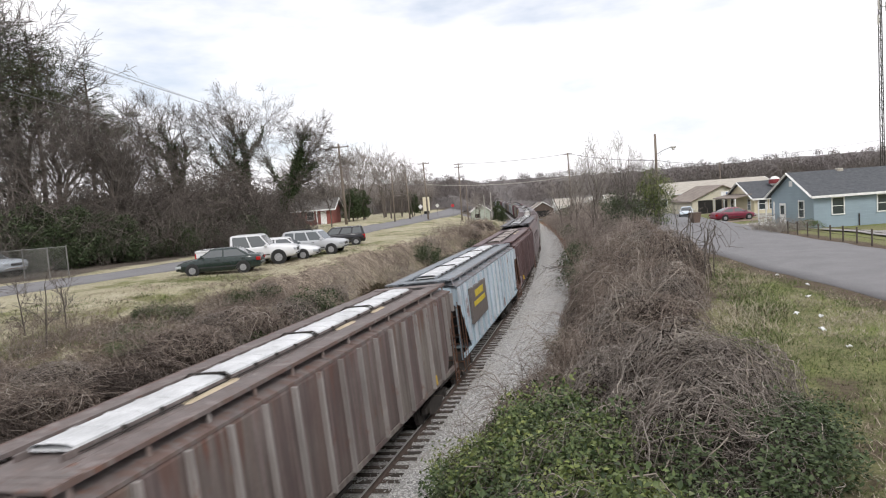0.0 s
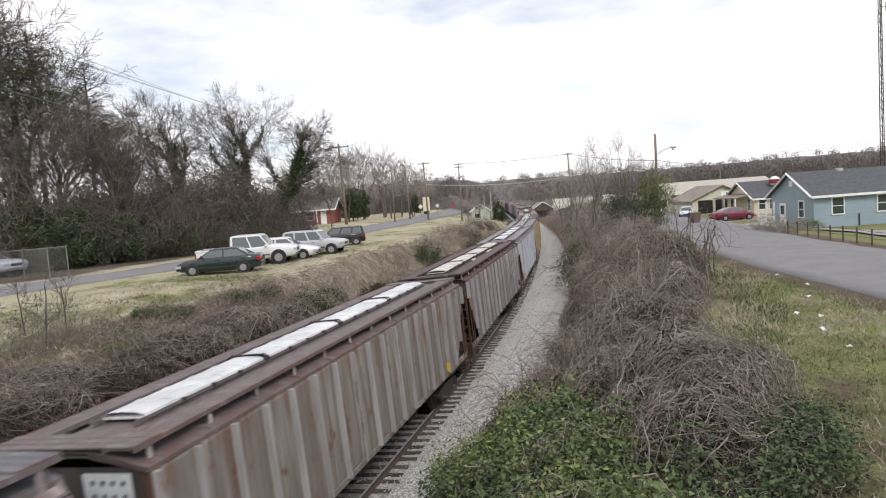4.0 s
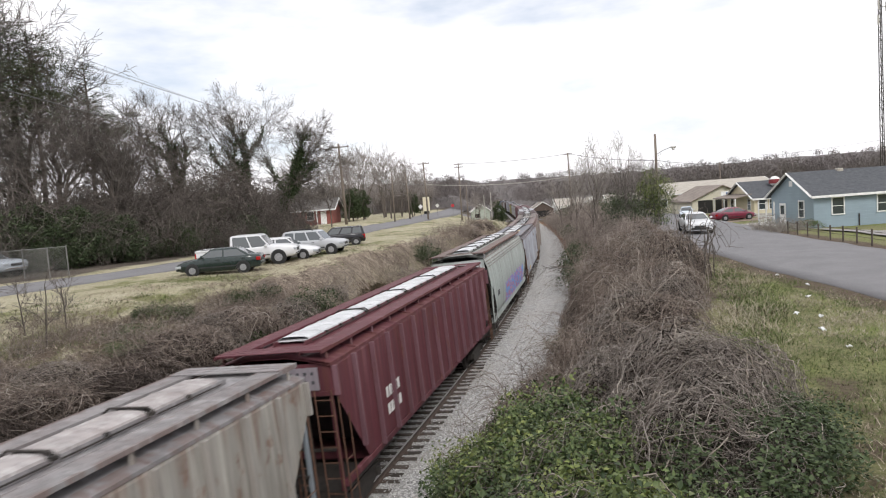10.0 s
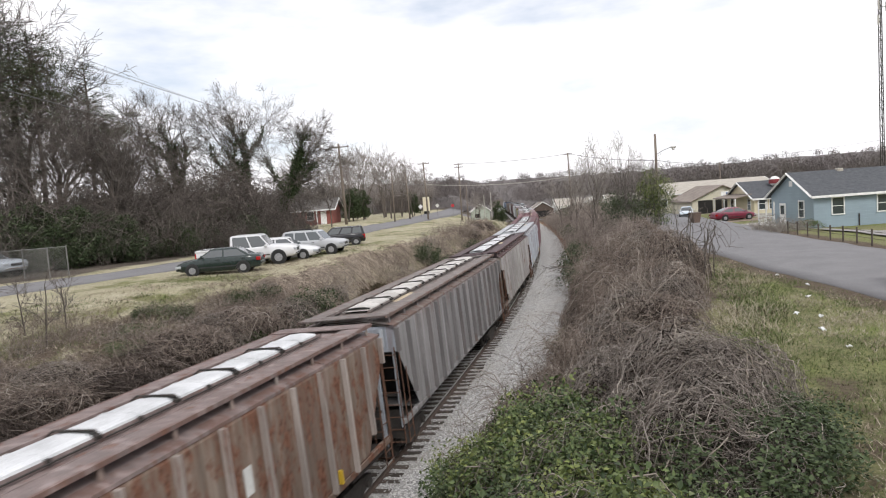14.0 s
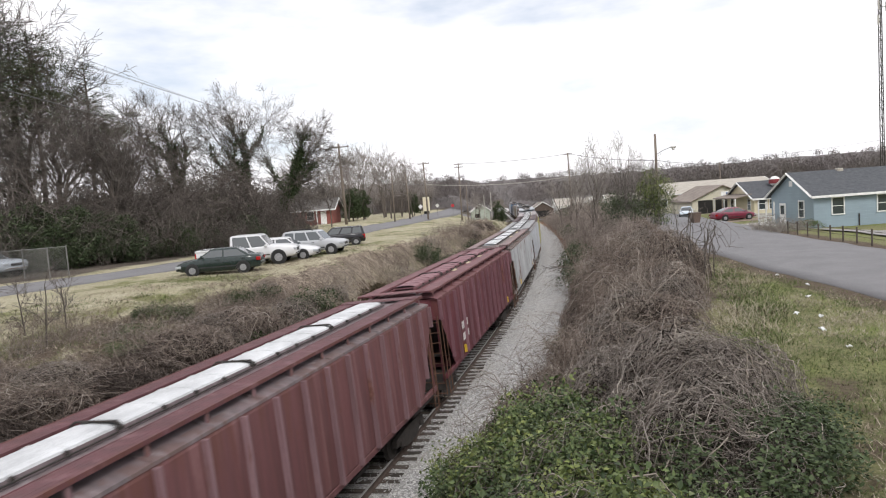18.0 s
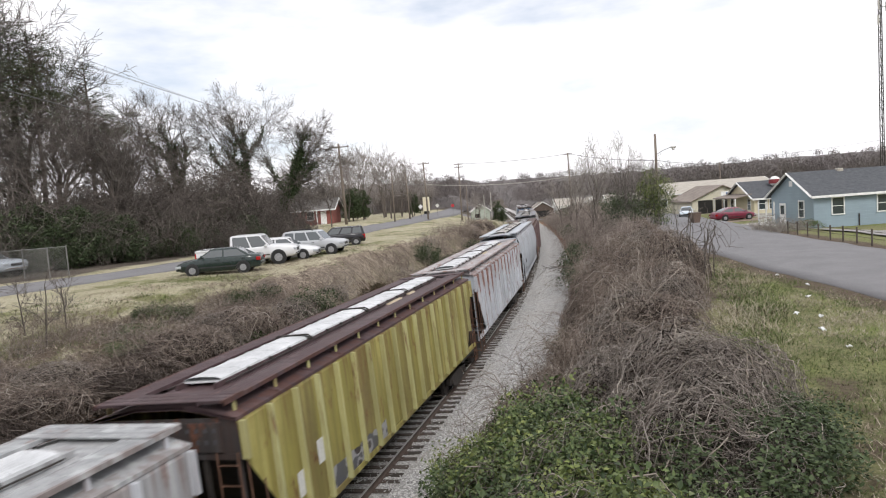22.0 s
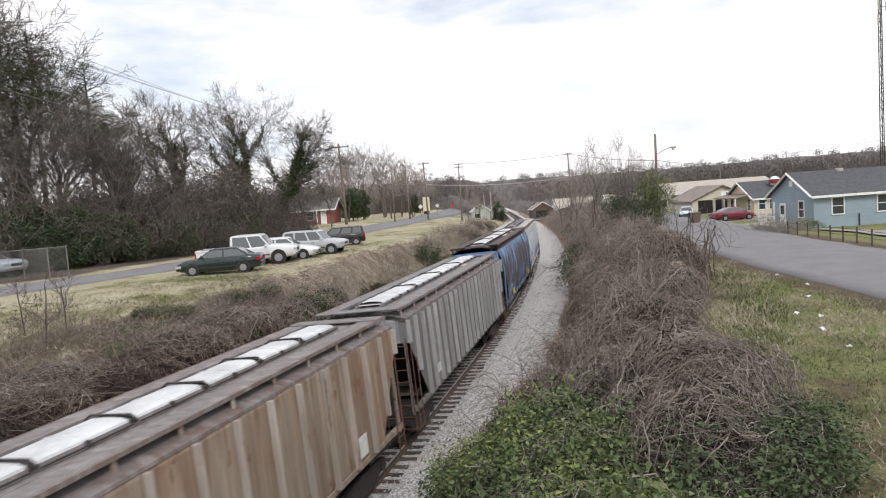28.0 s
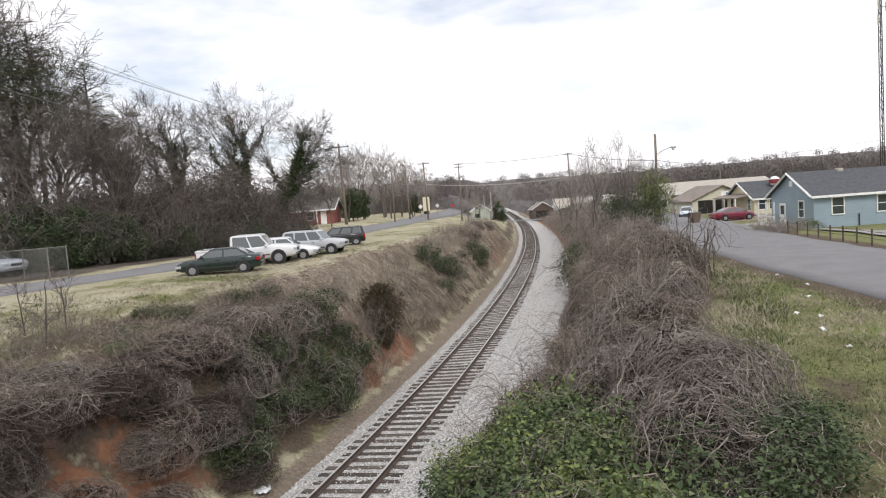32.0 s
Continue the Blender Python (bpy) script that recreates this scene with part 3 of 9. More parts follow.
    dm.inputs["From Min"].default_value, dm.inputs["From Max"].default_value = 0.54, 0.62
    c = blend(n, l, math_node("MULTIPLY", math_node("MULTIPLY", dm.outputs["Result"], side_only), min(0.85, 0.35 + rust + 0.3 * streak)), c, [lerp(x * 0.45, y * 1.1, 0.55) for x, y in zip(color, rust_tone)])
    pale = noise_of(n, l, scaled(3.6, 2.0, 0.18), 1.0, 5, 0.6, 0.54, 0.66)
    c = blend(n, l, math_node("MULTIPLY", pale, 0.45), c, [min(0.62, x * 1.35 + 0.06) for x in color])
    # rust and rib shade painted as dark lines along the side sheets' welds
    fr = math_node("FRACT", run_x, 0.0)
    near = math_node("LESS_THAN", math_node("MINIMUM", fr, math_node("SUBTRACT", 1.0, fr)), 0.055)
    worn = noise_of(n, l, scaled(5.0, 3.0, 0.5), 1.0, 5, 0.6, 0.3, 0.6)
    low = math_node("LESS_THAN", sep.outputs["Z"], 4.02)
    weld_shade = math_node("MULTIPLY", math_node("MULTIPLY", near, side_only), math_node("MULTIPLY", worn, low))
    c = blend(n, l, math_node("MULTIPLY", weld_shade, 0.42 + 0.25 * streak), c, [lerp(x * 0.35, y * 0.7, 0.4) for x, y in zip(color, rust_tone)])
    rs = noise_of(n, l, scaled(spots, spots, tall), 1.0, 7, 0.68, 0.66 - 0.3 * rust, 0.74 - 0.3 * rust)
    if rust_top:
        rg = n.new("ShaderNodeMapRange")
        l.new(sep.outputs["Z"], rg.inputs["Value"])
        rg.inputs["From Min"].default_value, rg.inputs["From Max"].default_value = 2.2, 4.2
        rg.inputs["To Min"].default_value, rg.inputs["To Max"].default_value = -0.09, 0.2
        raw = n.new("ShaderNodeTexNoise")
        raw.inputs["Scale"].default_value, raw.inputs["Detail"].default_value, raw.inputs["Roughness"].default_value = 1.0, 7, 0.7
        l.new(scaled(1.7, 1.7, 0.6), raw.inputs["Vector"])
        sr = n.new("ShaderNodeMapRange")
        l.new(math_node("ADD", raw.outputs["Fac"], rg.outputs["Result"]), sr.inputs["Value"])
        sr.inputs["From Min"].default_value, sr.inputs["From Max"].default_value = 0.5, 0.57
        rs = sr.outputs["Result"]
    fine = noise_of(n, l, v, 9.0, 5)
    rt = blend(n, l, fine, [x * 0.62 for x in rust_tone], [x * 1.45 for x in rust_tone])
    c = blend(n, l, math_node("MULTIPLY", rs, min(1.0, 0.5 + rust)), c, rt)
    c = blend(n, l, math_node("MULTIPLY", fine, 0.25), c, [x * 0.7 for x in color])
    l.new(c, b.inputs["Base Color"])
    b.inputs["Specular IOR Level"].default_value = 0.3
    bump(n, l, b, fine, 0.15, 0.01)
    TONES[m.name] = (color, rust_tone)
    return m


def lit_rib_paint(side):
    """Grimy rib paint, the given wagon paint made paler to paint in caught light."""
    color, rust_tone = TONES[side.name]
    key = side.name + "_rib"
    if key not in RIB_PAINTS:
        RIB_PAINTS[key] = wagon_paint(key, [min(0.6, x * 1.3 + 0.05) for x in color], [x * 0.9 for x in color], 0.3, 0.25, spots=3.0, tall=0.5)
    return RIB_PAINTS[key]


# Slope sheets: the shade below the ends is put into this grimy black.
M_GRIME_SHADE = rough_mat("black_grime_and_shade", (0.016, 0.014, 0.013), (0.04, 0.034, 0.03), 3.0, 0.85, 30, 0.2, 0.006)
M_HATCH = rough_mat("white_hatch_paint", (0.4, 0.41, 0.42), (0.66, 0.67, 0.685), 1.3, 0.5, 30, 0.15, 0.004)
M_HATCH_OLD = rough_mat("stained_hatch_paint", (0.33, 0.31, 0.29), (0.6, 0.58, 0.55), 1.6, 0.6, 30, 0.15, 0.004)
M_GRAIN = rough_mat("spilt_grain", (0.4, 0.33, 0.23), (0.55, 0.46, 0.34), 3.0, 0.95, 80, 0.4, 0.01)
M_SIGN = plain("stencil_panel", (0.52, 0.55, 0.56), 0.6)
M_INK = plain("stencil_ink", (0.06, 0.06, 0.065), 0.7)
M_INK_WHITE = plain("white_stencil", (0.62, 0.62, 0.6), 0.7)
M_YELLOW = plain("yellow_reflector", (0.6, 0.4, 0.04), 0.5)

FACE_A = [(1.52, 4.08), (1.545, 3.98), (1.545, 1.45), (1.50, 1.32)]
FACE_B = [(1.33, 4.12), (1.47, 3.92), (1.545, 3.6), (1.6, 3.1), (1.615, 2.6), (1.59, 2.1), (1.52, 1.65), (1.45, 1.35)]


def wheel_mesh():
    sh = Shape()
    sh.disc((0, 0, 0), 1, 0.42, 0.1, 20)
    sh.disc((0, 0.06, 0), 1, 0.46, 0.03, 20)
    sh.disc((0, -0.06, 0), 1, 0.16, 0.05, 12)
    return fixed(sh.mesh("wheel", M_STEEL))


WHEEL = wheel_mesh()
BOGIE_MESHES = {}


def bogie(parent, x):
    """A three-piece truck: side frames, bolster, springs and four wheels."""
    if not BOGIE_MESHES:
        fr = Shape().plate([(-1.2, 0.62), (-1.0, 0.66), (-0.45, 0.72), (0.45, 0.72), (1.0, 0.66), (1.2, 0.62), (1.2, 0.42), (0.95, 0.42), (0.6, 0.28), (0.4, 0.18), (-0.4, 0.18), (-0.6, 0.28), (-0.95, 0.42), (-1.2, 0.42)], 1, -0.07, 0.14)
        for sx in (-0.9, 0.9):
            fr.disc((sx, -0.1, 0.47), 1, 0.12, 0.1, 12)
        BOGIE_MESHES["side_frame"] = fixed(fr.mesh("side_frame", M_STEEL))
        bo = Shape().box(-0.18, 0.18, -1.0, 1.0, 0.42, 0.78, 0, 0.03)
        for sy in (-0.98, 0.98):
            for sx in (-0.1, 0.1):
                bo.disc((sx, sy, 0.33), 2, 0.07, 0.2, 8)
        for sx in (-0.9, 0.9):
            bo.disc((sx, 0, 0.42), 1, 0.08, 2.0, 10)
        BOGIE_MESHES["bolster"] = fixed(bo.mesh("bolster", M_STEEL))
    b = part("bogie", BOGIE_MESHES["bolster"], None, parent, "dark cast-steel bogie", at=pose(x, 0, 0))
    for sy in (-1, 1):
        part("side_frame", BOGIE_MESHES["side_frame"], None, b, at=pose(0, sy * 1.02, 0, 0, 0, 0 if sy < 0 else 180))
        for sx in (-0.9, 0.9):
            part("wheel", WHEEL, None, b, at=pose(sx, sy * 0.77, 0.42, 0, 0, 0 if sy < 0 else 180))
    return b


def wagon(label, side, roof=None, hatch=None, kind="ribbed", ribs=16, rib_mat=None, end=None, hatches=4, board=None, sign=None,
          grain=(), marks=(), graffiti=None, sill=None, patch=None, flutes=True, edge=None):
    """One covered hopper. The far end of the wagon is +x, the camera's side -y, z = 0 on the rails."""
    k = len(LENGTHS)
    length = FRONTS[k + 1] - FRONTS[k] - COUPLED if k + 1 < len(FRONTS) else SPAN
    LENGTHS.append(length)
    roof, hatch, end, board, sill = roof or side, hatch or M_HATCH, end or side, board or roof or side, sill or side
    t = thing("hopper_wagon", Matrix.Identity(4), label, "hopper wagon", group="wagons of the freight train")
    face = FACE_A if kind == "ribbed" else FACE_B
    half = length / 2
    z_cut, run = (3.45, 0.68) if kind == "ribbed" else (3.3, 0.5)

    def end_x(z):
        if z >= z_cut:
            return half
        if kind == "ribbed":
            return half - (z_cut - z) * run
        u = (z_cut - z) / (z_cut - 1.35)
        return half - 1.25 * u ** 1.6 - 0.15 * u

    body = Shape()
    zs = []
    for (y0, z0), (y1, z1) in zip(face[:-1], face[1:]):
        k = 4 if z0 - z1 > 1 else 1
        zs += [(lerp(y0, y1, i / k), lerp(z0, z1, i / k)) for i in range(k)]
    zs.append(face[-1])
    if kind == "ribbed":
        zs.append((1.545, z_cut))
        zs.sort(key=lambda q: -q[1])
    ring = [(-y, z) for y, z in zs] + [(y, z) for y, z in zs[::-1]]
    body.grid([[(end_x(z) * a, y, z) for a in (-1, -0.5, 0, 0.5, 1)] for y, z in ring])
    ob = part("body", body, side, t, smooth=kind != "ribbed")
    low = face[0][0]
    # end bulkheads and slope sheets
    for sx in (-1, 1):
        es = Shape()
        es.grid([[(sx * (half - 0.02), -low, 4.1), (sx * (half - 0.02), low, 4.1)], [(sx * (half - 0.02), -low - 0.02, 3.42), (sx * (half - 0.02), low + 0.02, 3.42)]])
        sp = Shape().grid([[(sx * (half - 0.06), -low, 3.42), (sx * (half - 0.06), low, 3.42)], [(sx * (half - 2.35), -1.4, 1.5), (sx * (half - 2.35), 1.4, 1.5)]])
        es.box(min(sx * half, sx * (half - 0.08)), max(sx * half, sx * (half - 0.08)), -low, low, 3.36, 3.46)
        part("slope_sheet", sp, M_GRIME_SHADE, t, "sloped hopper end blackened by grime and painted shade")
        part("end_sheet", es, end, t)
    # roof
    rs = Shape()
    e0, z0 = face[0]
    prof = [(-e0 - 0.03, z0 - 0.03), (-e0 - 0.03, z0 + 0.03), (-1.0, 4.23), (-0.5, 4.33), (0.5, 4.33), (1.0, 4.23), (e0 + 0.03, z0 + 0.03), (e0 + 0.03, z0 - 0.03)]
    rs.grid([[(sx * (half + 0.04), y, z) for y, z in prof] for sx in (-1, -0.5, 0, 0.5, 1)])
    rs.grid([[(sx * (half + 0.04), y, z - 0.06) for y, z in prof[1:-1]] for sx in (-1, 0, 1)])
    if kind != "ribbed" and flutes:
        for sy in (-1, 1):
            for zz, yy in ((3.98, 1.46), (3.86, 1.51), (3.74, 1.54)):
                rs.tube([(-half, sy * yy, zz), (half, sy * yy, zz)], 0.025, 6)
    for k in range(1, 12):
        x = -half + length * k / 12
        for sy in (-1, 1):
            rs.tube([(x, sy * (e0 + 0.01), z0 + 0.045), (x, sy * 1.0, 4.245)], 0.02, 4)
    part("roof", rs, roof, t)
    cm = Shape()
    for sy in (-1, 1):
        cm.box(-half + 1.0, half - 1.0, sy * 0.43 - 0.02, sy * 0.43 + 0.02, 4.3, 4.43)
    part("hatch_coaming", cm, roof, t)
    # hatches
    span = (length - 2.3) / hatches
    for k in range(hatches):
        x0 = -half + 1.15 + k * span
        h = Shape()
        h.grid([[(x0 + a, y, z) for y, z in ((-0.43, 4.42), (-0.42, 4.47), (-0.3, 4.505), (0, 4.52), (0.3, 4.505), (0.42, 4.47), (0.43, 4.42))] for a in (0.07, 0.11, span - 0.11, span - 0.07)])
        for a in [0.07 + (span - 0.14) * q / max(2, round(span / 0.8)) for q in range(1, max(2, round(span / 0.8)))]:
            h.tube([(x0 + a, -0.42, 4.475), (x0 + a, -0.3, 4.513), (x0 + a, 0.3, 4.513), (x0 + a, 0.42, 4.475)], 0.009, 4)
        h.box(x0 + 0.07, x0 + span - 0.07, -0.43, 0.43, 4.40, 4.43)
        hb = part("hatch_cover", h, hatch, t)
        lt = Shape()
        if k:
            lt.box(x0 - 0.06, x0 + 0.06, -0.5, 0.5, 4.4, 4.455)
            lt.tube([(x0, -0.55, 4.44), (x0, -0.42, 4.53), (x0, 0.42, 4.53), (x0, 0.55, 4.44)], 0.022, 5)
        for a in (0.27, 0.5, 0.73) if span > 2.5 else (0.5,):
            lt.box(x0 + span * a - 0.03, x0 + span * a + 0.03, -0.5, -0.42, 4.36, 4.45)
        lt.box(x0 + 0.08, x0 + span - 0.08, -0.53, -0.5, 4.38, 4.4)
        part("latch", lt, M_STEEL, hb)
    # running boards on brackets
    for sy in (-1, 1):
        rb = Shape()
        for k in range(5):
            y = sy * (0.9 + 0.105 * k)
            rb.box(-half - 0.05, half + 0.05, y - 0.05, y + 0.05, 4.37, 4.395)
        for edge_y in (0.84, 1.375):
            rb.box(-half - 0.05, half + 0.05, sy * edge_y - 0.014, sy * edge_y + 0.014, 4.33, 4.402)
        for k in range(12):
            x = -half + 0.1 + (length - 0.2) * k / 11
            rb.box(x - 0.03, x + 0.03, sy * 1.11 - 0.25, sy * 1.11 + 0.25, 4.352, 4.368)
        part("running_board", rb, board, t)
        br = Shape()
        for k in range(13):
            x = -half + 0.25 + (length - 0.5) * k / 12
            br.box(x - 0.03, x + 0.03, sy * 1.11 - 0.26, sy * 1.11 + 0.26, 4.32, 4.35)
            br.add([(x + a, sy * (b + c), z) for z, b in ((4.35, 1.33), (4.06, 1.34)) for a, c in ((-0.04, 0), (0.04, 0), (0.04, 0.03), (-0.04, 0.03))], [(0, 1, 2, 3), (4, 5, 6, 7), (0, 1, 5, 4), (1, 2, 6, 5), (2, 3, 7, 6), (3, 0, 4, 7)])
        tagged(part("bracket", br, edge or (rib_mat or lit_rib_paint(side)), t), kind="stuff")
    for sx in (-1, 1):
        cr = Shape()
        for k in range(3):
            a, c = sorted((sx * (half - 0.12 - 0.2 * k), sx * (half + 0.06 - 0.2 * k)))
            cr.box(a, c, -1.38, 1.38, 4.404, 4.42)
        part("crossover_board", cr, board, t)
    # ribs
    if kind == "ribbed" and ribs:
        pitch = length / ribs
        rib_mat = rib_mat or lit_rib_paint(side)
        full = Shape().box(-0.042, 0.042, -0.1, 0.03, 1.36, 4.03).mesh("rib", rib_mat or side)
        fixed(full)
        for k in range(ribs + 1):
            x = max(-half + 0.06, min(half - 0.06, -half + k * pitch))
            lo = 1.4
            if abs(x) > end_x(1.45):
                lo = z_cut - (half - abs(x)) / run
            if lo > 3.6 or abs(x) > end_x(1.45):
                me = fixed(Shape().box(-0.042, 0.042, -0.1, 0.03, min(lo, 3.46), 4.03).mesh("rib", rib_mat or side))
            else:
                me = full
            for sy in (-1, 1):
                part("rib", me, None, t, at=pose(x, sy * 1.56, 0, 0, 0, 0 if sy < 0 else 180))
    # sills, frame and hoppers
    sl = Shape()
    for sy in (-1, 1):
        y = sy * (1.5 if kind == "ribbed" else 1.42)
        sl.box(-half + 0.05, half - 0.05, y - 0.05, y + 0.07, 1.12 if kind != "ribbed" else 1.24, 1.4, 0, 0.015)
    part("side_sill", sl, sill, t)
    fr = Shape().box(-half - 0.2, half + 0.2, -0.3, 0.3, 0.8, 1.15)
    for sx in (-1, 1):
        a, c = sorted((sx * (half - 2.2), sx * half))
        fr.box(a, c, -1.45, 1.45, 1.08, 1.16)
        a, c = sorted((sx * (half - 0.15), sx * half))
        fr.box(a, c, -1.45, 1.45, 0.85, 1.16)
    part("underframe", fr, M_STEEL, t)
    hp = Shape()
    n_hop = 3 if kind == "ribbed" else 4
    for k in range(n_hop):
        c = (k - (n_hop - 1) / 2) * (length - 5.2) / n_hop
        w = (length - 5.2) / n_hop / 2 - 0.05
        hp.grid([[(c + a * w, b * 1.4, 1.34) for a, b in ((-1, -1), (1, -1), (1, 1), (-1, 1))], [(c + a * 0.45, b * 0.55, 0.42) for a, b in ((-1, -1), (1, -1), (1, 1), (-1, 1))]], 0, True)
        hp.box(c - 0.5, c + 0.5, -0.65, 0.65, 0.34, 0.44)
    part("hopper_outlet", hp, M_STEEL, t)
    # ends: posts, ladders, handrails, coupler
    for sx in (-1, 1):
        dk = Shape()
        for y in (-0.75, 0.75):
            dk.box(sx * (half - 0.06) - 0.04, sx * (half - 0.06) + 0.04, y - 0.035, y + 0.035, 1.1, 3.42)
        for y in (-1.42, 1.42):
            ps = Shape()
            if kind == "ribbed":
                ps.box(sx * (half - 0.06) - 0.04, sx * (half - 0.06) + 0.04, y - 0.035, y + 0.035, 1.1, 3.42)
            else:
                ps.tube([(sx * (half - 0.02), y * 0.93, 4.12), (sx * (half + 0.02), y * 1.06, 3.75), (sx * (half + 0.02), y * 1.12, 2.9), (sx * (half - 0.02), y * 1.03, 1.2)], 0.045, 6)
            part("end_post", ps, end, t)
        dk.box(sx * (half - 0.1) - 0.03, sx * (half - 0.1) + 0.03, -1.42, 1.42, 2.05, 2.11)
        part("end_brace", dk, M_STEEL, t)
        for sy in (-1, 1):
            ld = Shape()
            y0, y1 = sorted((sy * 1.48, sy * 1.06))
            x = sx * (half - 0.02)
            for k in range(8):
                z = 0.75 + k * 0.36
                ld.tube([(x + sx * 0.06, y0, z), (x + sx * 0.06, y1, z)], 0.014, 4)
            for y in (y0, y1):
                ld.tube([(x + sx * 0.06, y, 0.7), (x + sx * 0.06, y, 3.5)], 0.018, 4)
            for k in range(4):
                z = 0.75 + k * 0.36
                ld.tube([(sx * (half - 0.1), sy * 1.56, z), (sx * (half - 0.52), sy * 1.56, z)], 0.014, 4)
            ld.tube([(sx * (half - 0.1), sy * 1.56, 0.7), (sx * (half - 0.1), sy * 1.56, 3.3)], 0.018, 4)
            ld.tube([(sx * (half - 0.52), sy * 1.56, 0.7), (sx * (half - 0.52), sy * 1.56, 2.8)], 0.018, 4)
            part("ladder", ld, M_RUST if kind == "ribbed" else M_STEEL, t)
        cp = Shape().box(min(sx * (half - 0.1), sx * (half + 0.62)), max(sx * (half - 0.1), sx * (half + 0.62)), -0.1, 0.1, 0.78, 1.0, 0, 0.02)
        cp.box(min(sx * (half + 0.4), sx * (half + 0.66)), max(sx * (half + 0.4), sx * (half + 0.66)), -0.16, 0.16, 0.74, 1.04, 0, 0.03)
        part("coupler", cp, M_STEEL, t)
        if sx < 0:
            bw = Shape().disc((-half - 0.12, 0.45, 2.9), 0, 0.28, 0.03, 16)
            bw.tube([(-half, 0.45, 2.9), (-half - 0.14, 0.45, 2.9)], 0.03, 6)
            part("brake_wheel", bw, M_STEEL, t)
        if sign is not False:
            sg = part("number_board", Shape().box(min(sx * (half + 0.0), sx * (half + 0.025)), max(sx * (half + 0.0), sx * (half + 0.025)), -1.2 if sx < 0 else 0.3, -0.35 if sx < 0 else 1.2, 3.5, 4.02), sign or end, t, "painted panel with illegible stencilled marks")
            ink = Shape()
            for row, (z, h) in enumerate(((3.83, 0.11), (3.62, 0.12))):
                for k in range(4):
                    y = (-1.12 if sx < 0 else 0.38) + k * 0.18
                    ink.box(min(sx * (half + 0.026), sx * (half + 0.031)), max(sx * (half + 0.026), sx * (half + 0.031)), y + 0.02, y + 0.09, z + 0.02, z + h - 0.02)
            tagged(part("stencil", ink, M_INK if sign is not M_INK else M_INK_WHITE, sg), kind="stuff")
    # markings on the near side: x from the middle, z, width, height, material
    for x, z, w, h, mat in marks:
        y = side_y(kind, z)
        ink = Shape()
        n = max(1, int(round(w / (h * 0.8))))
        for k in range(n):
            a = x + w * k / n
            ink.box(a, a + w / n * 0.72, -y - 0.012, -y + 0.02, z, z + h)
        tagged(part("stencil", ink, mat, t), kind="stuff")
    if patch:
        x0, x1, z0_, z1_, mat = patch
        part("side_panel", Shape().box(x0, x1, -1.556, -1.535, z0_, z1_), mat, t, "differently painted side panel")
    for x, w in grain:
        g = Shape()
        rnd = random.Random(int(x * 100))
        rows = []
        for i in range(9):
            u = i / 8
            amp = math.sin(math.pi * u)
            y0g = -0.56 - (0.1 + 0.16 * rnd.random()) * amp
            rows.append([(x + w * u, -0.45, 4.36), (x + w * u, -0.52, 4.345 + 0.03 * amp), (x + w * u, (y0g - 0.52) / 2, 4.332 + 0.02 * amp), (x + w * u, y0g, 4.333 - (abs(y0g) - 0.5) * 0.2 + 0.006)])
        g.grid(rows)
        part("grain_spill", g, M_GRAIN, t, "spilt pale yellow grain on the roof")
    for gr in graffiti or ():
        x0, x1, z0g, z1g, mat, lab = gr
        rnd = random.Random(int(x0 * 10 + 777))
        g = Shape()
        cols = max(3, int((x1 - x0) / 0.16))
        rows = []
        for i in range(cols + 1):
            x = lerp(x0, x1, i / cols)
            top = z1g - (z1g - z0g) * (0.12 + 0.33 * abs(wavy(x, 0, 0.9, rnd.random() * 0.2 + 3)) + 0.1 * rnd.random())
            rows.append([(x, -side_y(kind, lerp(z0g, top, j / 5)) - 0.012, lerp(z0g, top, j / 5)) for j in range(6)])
        g.grid(rows)
        part("painted_scrawl", g, mat, t, lab, smooth=True)
    for x in ((-half + 3.0, half - 3.0) if len(label) % 3 == 0 else ()):
        part("reflector", Shape().box(x - 0.035, x + 0.035, -1.655, -1.56, 1.45, 1.75), M_YELLOW, t)
    if kind != "ribbed":
        # the round-sided wagons stand taller above their sills
        for o in t.children_recursive:
            for q in o.data.vertices:
                if q.co.z > 1.3:
                    q.co.z = 1.3 + (q.co.z - 1.3) * TALL
    for x in (-half + 1.75, half - 1.75):
        bogie(t, x)
    return t


def side_y(kind, z):
    f = FACE_A if kind == "ribbed" else FACE_B
    for (y0, z0), (y1, z1) in zip(f[:-1], f[1:]):
        if z1 <= z <= z0:
            return lerp(y1, y0, (z - z1) / (z0 - z1))
    return f[-1][0]


